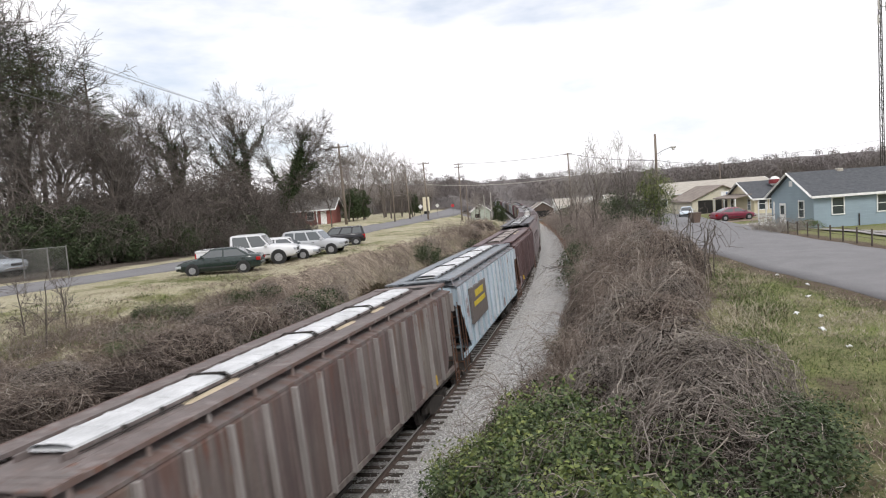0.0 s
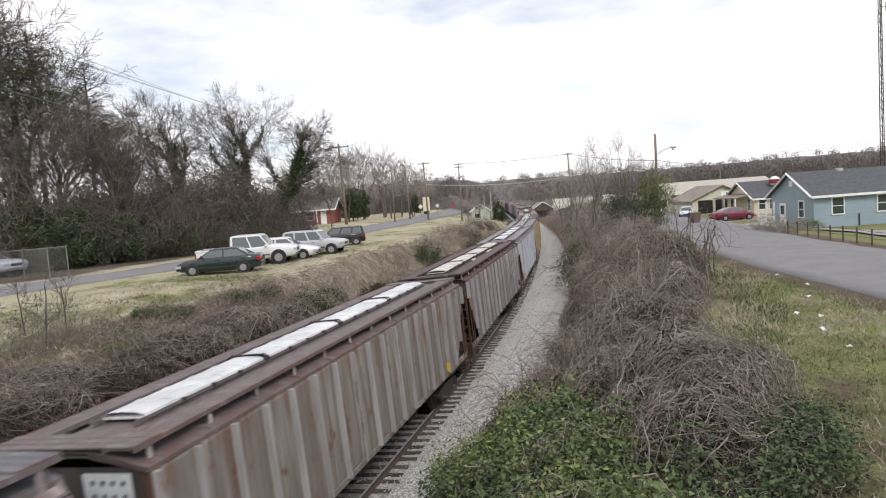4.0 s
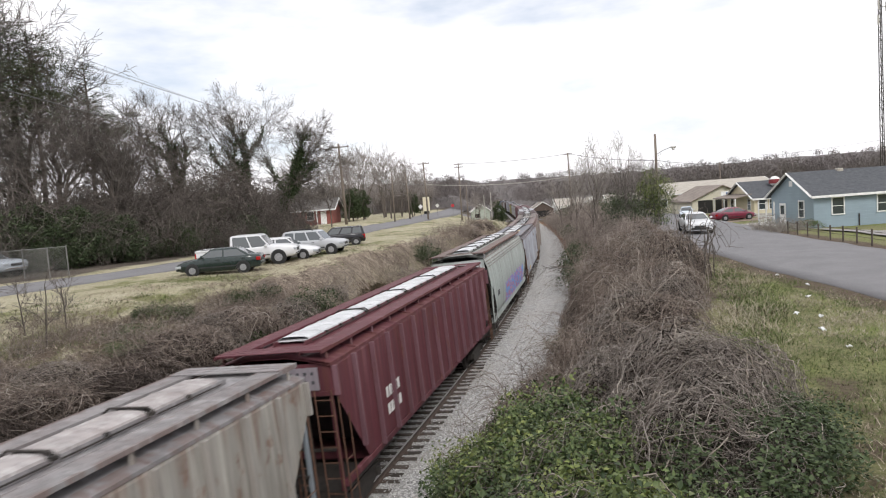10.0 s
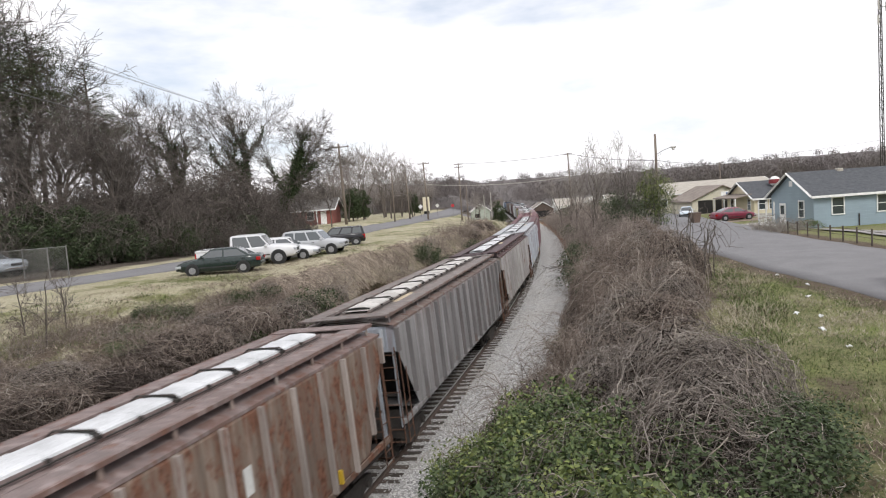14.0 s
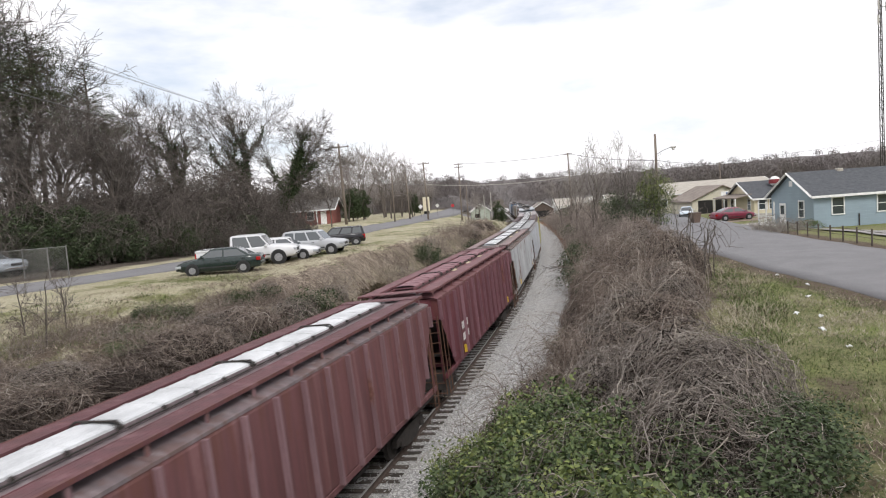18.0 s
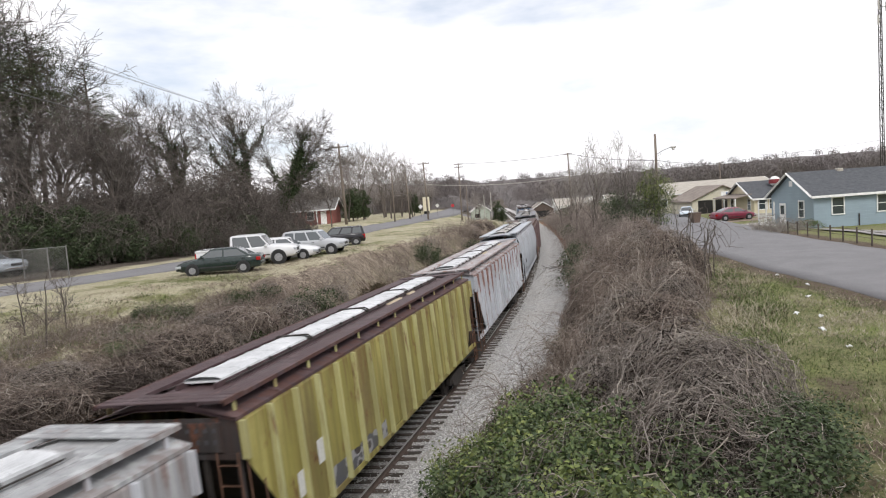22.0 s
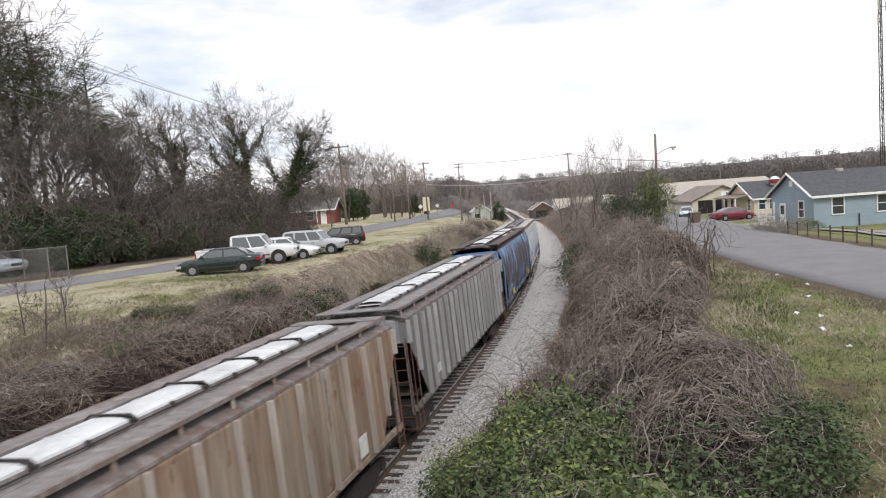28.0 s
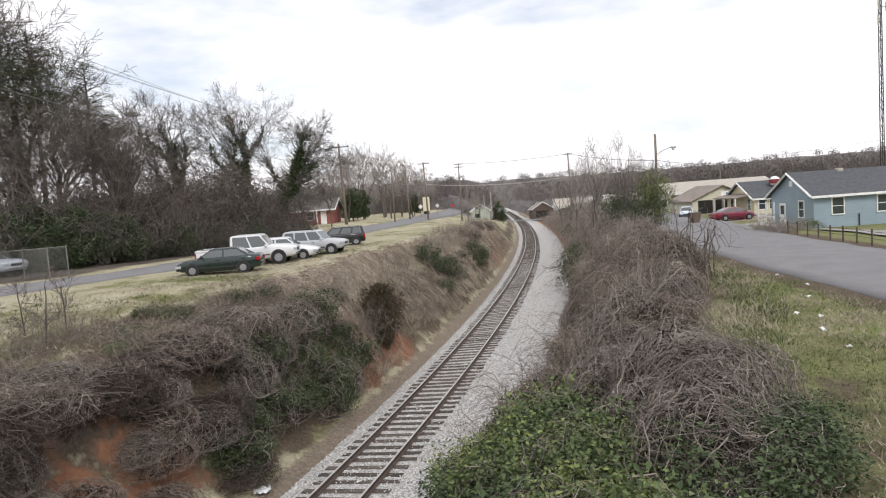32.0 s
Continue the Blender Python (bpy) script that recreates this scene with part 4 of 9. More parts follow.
def scrawl_mat(name, tones):
    m, n, l, b = material(name, 0.55)
    v = coords(n, l, (1.6, 1.6, 2.2))
    t = n.new("ShaderNodeTexVoronoi")
    t.feature = "SMOOTH_F1"
    t.inputs["Scale"].default_value = 2.6
    w = n.new("ShaderNodeTexNoise")
    w.inputs["Scale"].default_value = 1.5
    l.new(v, w.inputs["Vector"])
    l.new(blend(n, l, 0.2, v, w.outputs["Color"]), t.inputs["Vector"])
    r = n.new("ShaderNodeValToRGB")
    r.color_ramp.interpolation = "CONSTANT"
    e = r.color_ramp.elements
    e[0].color, e[1].color = (*tones[0], 1), (*tones[-1], 1)
    for i, c in enumerate(tones[1:-1]):
        e.new((i + 1) / len(tones)).color = (*c, 1)
    e[len(e) - 1].position = (len(tones) - 1) / len(tones)
    sep = n.new("ShaderNodeSeparateColor")
    l.new(t.outputs["Color"], sep.inputs["Color"])
    l.new(sep.outputs[0], r.inputs["Fac"])
    l.new(r.outputs["Color"], b.inputs["Base Color"])
    return m


def train():
    P = wagon_paint
    maroon_roof = P("maroon_roof", (0.075, 0.036, 0.038), (0.15, 0.115, 0.11), 0.15, 0.2)
    tan_roof = P("tan_roof", (0.24, 0.2, 0.17), (0.15, 0.09, 0.075), 0.3, 0.3)
    brown_roof = P("brown_roof", (0.12, 0.075, 0.06), (0.17, 0.12, 0.1), 0.35, 0.2)
    dark = P("dark_end_paint", (0.05, 0.043, 0.04), (0.08, 0.06, 0.05), 0.3, 0.3)
    pink_tone = (0.36, 0.22, 0.21)
    blue_scrawl = scrawl_mat("blue_scrawl", [(0.05, 0.13, 0.5), (0.12, 0.3, 0.75), (0.4, 0.1, 0.12), (0.05, 0.1, 0.4), (0.08, 0.35, 0.14), (0.1, 0.2, 0.6)])
    pink_scrawl = scrawl_mat("pink_scrawl", [(0.5, 0.18, 0.25), (0.15, 0.35, 0.65), (0.3, 0.2, 0.5), (0.55, 0.3, 0.35), (0.2, 0.45, 0.65)])
    grey_scrawl = scrawl_mat("grey_scrawl", [(0.1, 0.1, 0.11), (0.3, 0.3, 0.31), (0.06, 0.05, 0.05)])
    logo = plain("dark_sign_paint", (0.13, 0.11, 0.1), 0.6)
    logo_y = plain("yellow_sign_paint", (0.55, 0.43, 0.04), 0.6)
    stc = [(-5.6, 2.35, 1.1, 0.28, M_INK_WHITE), (-5.6, 1.9, 1.1, 0.28, M_INK_WHITE)]
    stk = [(-5.6, 2.35, 1.0, 0.24, M_INK), (-5.6, 1.95, 1.0, 0.24, M_INK)]
    end_stk = [(6.2, 1.55, 0.5, 0.35, M_INK)]
    F = -SPAN / 2
    w = []
    # 1
    w.append(wagon("brown ribbed hopper wagon with pale streaked panels and white hatches", P("brown_streaked", (0.15, 0.1, 0.09), (0.27, 0.24, 0.19), 0.2, 0.4, panels=0.5), P("dusty_brown_roof", (0.2, 0.165, 0.145), (0.15, 0.09, 0.08), 0.2, 0.25), rib_mat=P("pale_streaked_rib", (0.36, 0.32, 0.28), (0.16, 0.1, 0.09), 0.25), end=P("tan_faded", (0.3, 0.26, 0.22), None, 0.3), grain=((-5, 1.6), (1.0, 1.2), (3.4, 1.0))))
    # 2
    lb = P("pale_blue_paint", (0.42, 0.55, 0.6), (0.5, 0.58, 0.6), 0.06, 0.22)
    w.append(wagon("pale blue ribbed hopper wagon with a dark sign", lb, P("blue_grey_roof", (0.25, 0.28, 0.3), (0.3, 0.27, 0.23), 0.15, 0.3), end=lb, ribs=14, marks=end_stk))
    sg = part("painted_sign", Shape().box(F + 1.9, F + 5.3, -1.672, -1.55, 2.2, 3.7, 0, 0.01), logo, w[-1], "faded dark sign panel with yellow marks")
    ink = Shape()
    for x, z, a, h in ((F + 2.7, 3.22, 1.9, 0.3), (F + 2.3, 2.86, 2.6, 0.22)):
        n = int(a / 0.2)
        for k in range(n):
            ink.box(x + a * k / n, x + a * (k + 0.75) / n, -1.684, -1.668, z, z + h)
    tagged(part("sign_mark", ink, logo_y, sg), kind="stuff")
    # 3
    w.append(wagon("dark rusty brown ribbed hopper wagon with pink faded ends", P("dark_rust_brown", (0.15, 0.095, 0.09), (0.44, 0.33, 0.315), 0.2, 0.3, panels=0.55), P("rusty_roof", (0.16, 0.105, 0.105), (0.26, 0.2, 0.195), 0.3, 0.2), rib_mat=P("maroon_rib", (0.12, 0.07, 0.066), (0.2, 0.13, 0.12), 0.2), hatch=P("faded_hatch", (0.4, 0.34, 0.29), (0.25, 0.17, 0.15), 0.3), end=P("pink_faded", pink_tone, (0.2, 0.1, 0.1), 0.35), grain=((2.0, 1.4), (4.5, 0.8)), graffiti=[(1.5, 5.5, 1.4, 2.0, grey_scrawl, "grey painted scrawl")]))
    # 4
    worn = P("worn_ink", (0.07, 0.055, 0.052))
    w.append(wagon("grey-brown smooth-sided hopper wagon with large dark lettering", P("grey_brown", (0.38, 0.32, 0.305), (0.2, 0.13, 0.12), 0.3, 0.45, panels=0.35), P("slate_roof", (0.17, 0.165, 0.17), (0.13, 0.11, 0.11), 0.15, 0.25), kind="round", hatches=6, sign=False, marks=[(x, 2.45, 0.52, 0.85, worn) for x in (-5.3, -3.9, -2.5)] + [(x, 2.45, 0.4, 0.85, worn) for x in (-0.5, 0.7, 1.9, 3.1)]))
    # 5
    w.append(wagon("weathered tan ribbed hopper wagon", P("weathered_tan", (0.3, 0.265, 0.215), (0.2, 0.15, 0.12), 0.4, 0.45, ribs=18, panels=0.25), P("purple_brown_roof", (0.15, 0.11, 0.105), (0.25, 0.22, 0.2), 0.2, 0.2), ribs=18, end=dark, sign=M_SIGN))
    # 6
    w.append(wagon("brown-grey ribbed hopper wagon with spilt grain on its roof", P("grey_tan", (0.27, 0.235, 0.205), (0.19, 0.14, 0.115), 0.35, 0.45, panels=0.3), maroon_roof, hatch=M_HATCH_OLD, grain=((2.5, 1.8), (-2, 1.0)), end=dark))
    # 7
    w.append(wagon("light grey ribbed hopper wagon with brownish stains", P("light_grey_stained", (0.42, 0.41, 0.415), (0.29, 0.24, 0.24), 0.22, 0.4, panels=0.2), P("mauve_grey_roof", (0.27, 0.24, 0.24), (0.2, 0.15, 0.15), 0.15), ribs=16, end=P("pale_end", (0.45, 0.45, 0.46), None, 0.1), marks=[(6.3, 1.5, 0.4, 0.35, M_INK)]))
    # 8
    w.append(wagon("orange ribbed hopper wagon with yellow ribs", P("orange_paint", (0.3, 0.145, 0.06), (0.17, 0.065, 0.035), 0.35, 0.25, ribs=18, panels=0.3), P("khaki_roof", (0.26, 0.255, 0.245), (0.2, 0.17, 0.14), 0.15), ribs=18, rib_mat=P("yellow_rib", (0.46, 0.33, 0.16), (0.35, 0.25, 0.12), 0.15), hatch=M_HATCH_OLD, hatches=7, end=P("yellow_end", (0.42, 0.34, 0.1), None, 0.25)))
    # 9
    w.append(wagon("dark brown and cream ribbed hopper wagon with dark roof", P("brown_cream", (0.13, 0.095, 0.08), (0.32, 0.28, 0.23), 0.3, 0.4, panels=0.35), maroon_roof, end=P("cream_end", (0.42, 0.37, 0.29), None, 0.3), grain=((-4.5, 3.0), (3.2, 1.0)), marks=stk))
    # 10
    w.append(wagon("cream ribbed hopper wagon with maroon roof boards", P("cream_paint", (0.43, 0.39, 0.32), (0.3, 0.25, 0.19), 0.3, 0.45), P("dusty_roof", (0.3, 0.28, 0.265), (0.2, 0.15, 0.14), 0.15), hatch=P("faded_hatch_cream", (0.48, 0.42, 0.38), (0.35, 0.3, 0.27), 0.1), board=P("dusty_board", (0.3, 0.275, 0.255), (0.2, 0.13, 0.12), 0.15), rib_mat=P("cream_rib", (0.4, 0.36, 0.3), (0.25, 0.2, 0.16), 0.2), hatches=8, end=P("pale_blue_grey_end", (0.42, 0.46, 0.48), None, 0.1), marks=stk))
    # 11
    mar = P("maroon_paint", (0.15, 0.033, 0.042), (0.12, 0.03, 0.036), 0.04, 0.2)
    w.append(wagon("maroon ribbed hopper wagon in clean paint", mar, mar, end=mar, ribs=15, marks=stc, sign=P("pinkish_board", (0.4, 0.33, 0.34), None, 0.05)))
    # 12
    pg = P("pale_green_paint", (0.47, 0.51, 0.44), (0.42, 0.45, 0.4), 0.02, 0.08)
    w.append(wagon("pale green round-sided hopper wagon with coloured scrawl", pg, P("green_brown_roof", (0.4, 0.42, 0.36), (0.2, 0.13, 0.1), 0.25), board=P("rusty_board", (0.2, 0.13, 0.105), (0.3, 0.27, 0.24), 0.4), kind="round", hatches=6, graffiti=[(F + 5.0, F + 14.6, 1.4, 2.75, pink_scrawl, "pink and blue painted scrawl")], marks=[(F + 2.0, 2.2, 0.8, 0.5, M_INK)], sign=M_SIGN))
    # 13
    w.append(wagon("brown and pale grey ribbed hopper wagon", P("brown_to_grey", (0.42, 0.41, 0.41), (0.14, 0.075, 0.062), 0.3, 0.4, ribs=14, panels=0.5), P("blue_grey_old_roof", (0.24, 0.245, 0.26), (0.2, 0.14, 0.12), 0.25), ribs=14, grain=((-0.5, 2.2),), end=P("tan_end_b", (0.33, 0.29, 0.26), None, 0.3), marks=[(F + 2.2, 1.8, 1.0, 0.3, M_INK_WHITE)]))
    # 14
    w.append(wagon("heavily rusted brown and tan ribbed hopper wagon", P("rust_tan", (0.3, 0.225, 0.16), (0.19, 0.105, 0.075), 0.6, 0.45, panels=0.35), P("rose_brown_roof", (0.27, 0.2, 0.175), (0.2, 0.13, 0.11), 0.3), hatches=9, ribs=16, end=P("pale_end_c", (0.4, 0.42, 0.44), None, 0.1), marks=[(F + 1.9, 1.9, 1.2, 0.42, M_INK_WHITE), (2.6, 2.0, 0.32, 0.5, M_INK_WHITE), (2.6, 2.65, 0.32, 0.5, M_INK_WHITE)]))
    # 15
    w.append(wagon("grey-tan ribbed hopper wagon with stained roof", P("grey_tan_b", (0.36, 0.34, 0.315), (0.24, 0.2, 0.175), 0.15, 0.5), tan_roof, hatches=8, hatch=M_HATCH_OLD, grain=((-5.5, 2.0),), end=P("pale_end_d", (0.42, 0.44, 0.46), None, 0.1), rib_mat=P("dark_grey_rib", (0.22, 0.2, 0.185), None, 0.15)))
    # 16
    w.append(wagon("tan ribbed hopper wagon with rust-brown roof", P("tan_c", (0.37, 0.32, 0.26), (0.22, 0.16, 0.12), 0.35, 0.45, ribs=15, panels=0.25), maroon_roof, ribs=15, grain=((-1, 1.5),)))
    # 17
    w.append(wagon("pale blue-grey ribbed hopper wagon with dark stains", P("pale_blue_grey", (0.49, 0.54, 0.58), (0.44, 0.47, 0.49), 0.14, 0.35, ribs=14, panels=0.15), P("pale_roof", (0.52, 0.53, 0.53), (0.42, 0.4, 0.38), 0.06, 0.15), ribs=14, grain=((4.6, 1.6),), marks=end_stk, end=P("pale_blue_end", (0.45, 0.49, 0.52), None, 0.08)))
    # 18
    m2 = P("faded_maroon", (0.2, 0.075, 0.072), (0.16, 0.06, 0.06), 0.12, 0.3)
    w.append(wagon("faded maroon ribbed hopper wagon with grey dusty roof", m2, P("dusty_maroon_roof", (0.24, 0.19, 0.185), (0.17, 0.08, 0.08), 0.1), ribs=16, end=m2, board=P("maroon_board", (0.16, 0.055, 0.06), None, 0.1), marks=stc))
    # 19
    w.append(wagon("deep red ribbed hopper wagon with red hatches", P("deep_red", (0.165, 0.036, 0.045), (0.14, 0.036, 0.04), 0.05, 0.22), P("red_roof", (0.22, 0.075, 0.08), (0.18, 0.07, 0.07), 0.05), hatch=P("red_hatch", (0.3, 0.13, 0.14), (0.22, 0.08, 0.09), 0.05), ribs=15, grain=((-2, 0.8), (1, 0.8), (4, 0.8)), marks=stc + [(5.2, 2.4, 0.9, 0.9, P("faded_mark", (0.28, 0.14, 0.15)))]))
    # 20
    w.append(wagon("cream-grey ribbed hopper wagon with rust streaks", P("cream_grey", (0.46, 0.43, 0.38), (0.4, 0.41, 0.39), 0.28, 0.35, ribs=15, panels=0.3), tan_roof, ribs=15, grain=((0.5, 1.0), (5.5, 1.2)), end=P("cream_grey_end", (0.4, 0.37, 0.33), None, 0.3), board=P("rose_board", (0.3, 0.2, 0.18), None, 0.2), marks=end_stk))
    # 21
    w.append(wagon("off-white ribbed hopper wagon with brown grime", P("off_white", (0.46, 0.45, 0.43), (0.33, 0.3, 0.28), 0.18, 0.5), P("off_white_roof", (0.42, 0.42, 0.4), (0.26, 0.22, 0.2), 0.2), ribs=15, end=P("off_white_end", (0.46, 0.46, 0.45), None, 0.15), marks=[(4.2, 2.2, 0.3, 0.35, M_INK), (4.2, 2.65, 0.3, 0.35, M_INK), (4.2, 3.1, 0.3, 0.35, M_INK)]))
    # 22
    w.append(wagon("yellow ribbed hopper wagon with brown stains and dark ends", P("yellow_paint", (0.4, 0.34, 0.06), (0.2, 0.135, 0.06), 0.3, 0.3, ribs=18, panels=0.25), maroon_roof, ribs=18, end=dark, grain=((1.5, 1.4), (3.5, 0.8)), graffiti=[(F + 3.0, F + 6.2, 1.4, 2.0, grey_scrawl, "grey and black painted scrawl")], marks=[(F + 1.6, 1.9, 0.6, 0.5, M_INK_WHITE), (F + 2.5, 2.2, 0.6, 0.5, M_INK_WHITE)], board=maroon_roof))
    # 23
    w.append(wagon("white ribbed hopper wagon streaked with heavy rust", P("white_rusted", (0.64, 0.64, 0.64), (0.58, 0.55, 0.53), 0.5, 0.1, rust_tone=(0.19, 0.068, 0.036), rust_top=True), P("rusted_white_roof", (0.5, 0.47, 0.45), (0.3, 0.17, 0.13), 0.42, 0.12, rust_tone=(0.19, 0.08, 0.05)), ribs=14, hatches=4, grain=((-0.5, 1.6), (5.4, 1.4)), end=P("white_end", (0.52, 0.54, 0.55), None, 0.12), sign=False))
    # 24
    lg = P("pale_grey_paint", (0.56, 0.58, 0.59), (0.48, 0.49, 0.5), 0.03, 0.12)
    w.append(wagon("pale grey round-sided hopper wagon with dull tops", lg, lg, kind="round", hatch=M_HATCH_OLD, hatches=6, marks=[(F + 2.0, 2.2, 0.9, 0.35, M_INK), (F + 2.0, 1.8, 0.9, 0.25, M_INK)], sign=False))
    # 25
    rb = P("red_brown_paint", (0.13, 0.058, 0.047), (0.2, 0.085, 0.06), 0.25, 0.3, panels=0.2)
    w.append(wagon("red-brown ribbed hopper wagon with one orange panel", rb, brown_roof, ribs=16, hatches=8, end=rb, grain=((0, 2.0),), patch=(5.25, 6.35, 1.5, 3.95, P("orange_panel", (0.33, 0.1, 0.04), (0.26, 0.08, 0.04), 0.12)), sign=M_INK))
    # 26
    w.append(wagon("off-white round-sided hopper wagon with brown streaks", P("white_brown_streaks", (0.58, 0.57, 0.53), (0.45, 0.41, 0.35), 0.12, 0.35), P("grey_boards", (0.3, 0.3, 0.3), (0.22, 0.2, 0.19), 0.15), kind="round", hatches=6, hatch=M_HATCH_OLD, marks=[(F + 2.2, 2.0, 1.0, 0.4, M_INK)], sign=False))
    # 27
    w.append(wagon("tan ribbed hopper wagon stained with rust", P("tan_rust_stained", (0.36, 0.28, 0.19), (0.3, 0.16, 0.08), 0.32, 0.35, panels=0.4), P("dusty_tan_roof", (0.27, 0.24, 0.22), (0.2, 0.15, 0.13), 0.2), ribs=16, hatches=8, end=P("tan_end_e", (0.3, 0.24, 0.18), None, 0.3), marks=[(5.4, 1.5, 0.6, 0.5, M_INK_WHITE)]))
    # 28
    w.append(wagon("grey-brown hopper wagon with many close pale ribs", P("grey_brown_b", (0.21, 0.19, 0.175), (0.26, 0.24, 0.225), 0.12, 0.35), P("grey_brown_roof", (0.25, 0.235, 0.22), (0.18, 0.15, 0.14), 0.15), rib_mat=P("pale_rib", (0.45, 0.43, 0.4), None, 0.08), ribs=22, hatches=4, grain=((3.6, 1.0),), end=P("grey_end_f", (0.38, 0.38, 0.37), None, 0.15), marks=[(F + 2.6, 1.7, 0.6, 0.3, M_INK_WHITE)]))
    # 29
    bl = P("blue_brown_paint", (0.1, 0.066, 0.062), (0.075, 0.05, 0.05), 0.5, 0.25, spots=1.25, tall=0.42, rust_tone=(0.17, 0.36, 0.6), drips=0.0)
    w.append(wagon("blue round-sided hopper wagon stained with brown grime", bl, flutes=False, roof=P("dark_brown_roof", (0.07, 0.045, 0.043), (0.1, 0.07, 0.065), 0.1), kind="round", end=P("blue_end", (0.12, 0.28, 0.5), (0.1, 0.22, 0.4), 0.08), hatches=4, grain=((1.0, 2.6), (5.6, 1.0)), sign=False, marks=[(F + 3.0, 1.9, 0.7, 0.5, M_INK_WHITE)]))
    # 30
    w.append(wagon("pale grey round-sided hopper wagon with blue scrawl, last of the train", P("pale_cool_grey", (0.6, 0.635, 0.64), (0.55, 0.56, 0.52), 0.05, 0.1), P("stained_pale_roof", (0.5, 0.49, 0.44), (0.42, 0.36, 0.26), 0.15), kind="round", hatches=6, hatch=P("mauve_hatch", (0.33, 0.29, 0.3), (0.4, 0.37, 0.36), 0.1), graffiti=[(F + 8.0, F + 15.6, 1.14, 2.35, blue_scrawl, "blue and green painted scrawl")], marks=[(F + 1.9, 2.1, 0.9, 0.4, M_INK)], sign=False))
    return w


WAGONS = train()



def gone(t):
    """Metres that the train has run by t seconds."""
    return 17.3606 * t - 0.01768 * t * t


def wagon_pose(s):
    """A wagon whose middle stands at s, on its two bogies."""
    a, b = track_pose(s - 6.6), track_pose(s + 6.6)
    x = (b.translation - a.translation).normalized()
    mid = (a.translation + b.translation) / 2
    z = (a.col[2].to_3d() + b.col[2].to_3d()).normalized()
    y = z.cross(x).normalized()
    m = Matrix((x, y, x.cross(y))).transposed().to_4x4()
    m.translation = mid
    return m



# ---- plants ----
def np_mesh(name, verts, faces, mats, mat_index=None):
    """A mesh from arrays of points and of faces with one number of corners."""
    me = bpy.data.meshes.new(name)
    k = faces.shape[1]
    me.vertices.add(len(verts))
    me.vertices.foreach_set("co", np.asarray(verts, dtype=np.float32).ravel())
    me.loops.add(faces.size)
    me.loops.foreach_set("vertex_index", faces.astype(np.int32).ravel())
    me.polygons.add(len(faces))
    me.polygons.foreach_set("loop_start", np.arange(0, faces.size, k, dtype=np.int32))
    for m in (mats if isinstance(mats, (list, tuple)) else [mats]):
        me.materials.append(m)
    if mat_index is not None:
        me.polygons.foreach_set("material_index", mat_index.astype(np.int32))
    me.update(calc_edges=True)
    return me


def canes(paths, radii, sides=3):
    """Tapered twigs: paths (n, k, 3), radii (n, k). Returns points and quads."""
    n, k, _ = paths.shape
    t = np.gradient(paths, axis=1)
    t /= np.linalg.norm(t, axis=2, keepdims=True) + 1e-9
    ref = np.where(np.abs(t[:, :1, 2:3]) > 0.8, np.array([[[1.0, 0, 0]]]), np.array([[[0, 0, 1.0]]]))
    u = np.cross(t, np.broadcast_to(ref, t.shape))
    u /= np.linalg.norm(u, axis=2, keepdims=True) + 1e-9
    w = np.cross(u, t)
    a = np.arange(sides) * 2 * np.pi / sides
    v = paths[:, :, None, :] + radii[:, :, None, None] * (u[:, :, None, :] * np.cos(a)[None, None, :, None] + w[:, :, None, :] * np.sin(a)[None, None, :, None])
    base = (np.arange(n) * k * sides)[:, None, None]
    i = (np.arange(k - 1) * sides)[None, :, None]
    j = np.arange(sides)[None, None, :]
    j2 = (j + 1) % sides
    f = np.stack([base + i + j, base + i + j2, base + i + sides + j2, base + i + sides + j], axis=-1).reshape(-1, 4)
    return v.reshape(-1, 3), f


def leaves(centres, size, rng, droop=0.3, narrow=0.55):
    """Folded four-cornered leaves at the centres. Returns points and triangles."""
    n = len(centres)
    d = rng.normal(size=(n, 3))
    d[:, 2] = d[:, 2] * 0.5 - droop
    d /= np.linalg.norm(d, axis=1, keepdims=True)
    up = rng.normal(size=(n, 3)) * 0.6 + np.array([0, 0, 1.0])
    s = np.cross(d, up)
    s /= np.linalg.norm(s, axis=1, keepdims=True) + 1e-9
    nrm = np.cross(s, d)
    L = (size * rng.uniform(0.6, 1.35, n))[:, None]
    base, tip = centres - d * L * 0.5, centres + d * L * 0.5
    left = centres + s * L * narrow * 0.5 + nrm * L * 0.14
    right = centres - s * L * narrow * 0.5 + nrm * L * 0.14
    v = np.stack([base, left, tip, right], axis=1).reshape(-1, 3)
    b = (np.arange(n) * 4)[:, None]
    f = np.concatenate([b + np.array([[0, 1, 2]]), b + np.array([[0, 2, 3]])], axis=1).reshape(-1, 3)
    return v, f


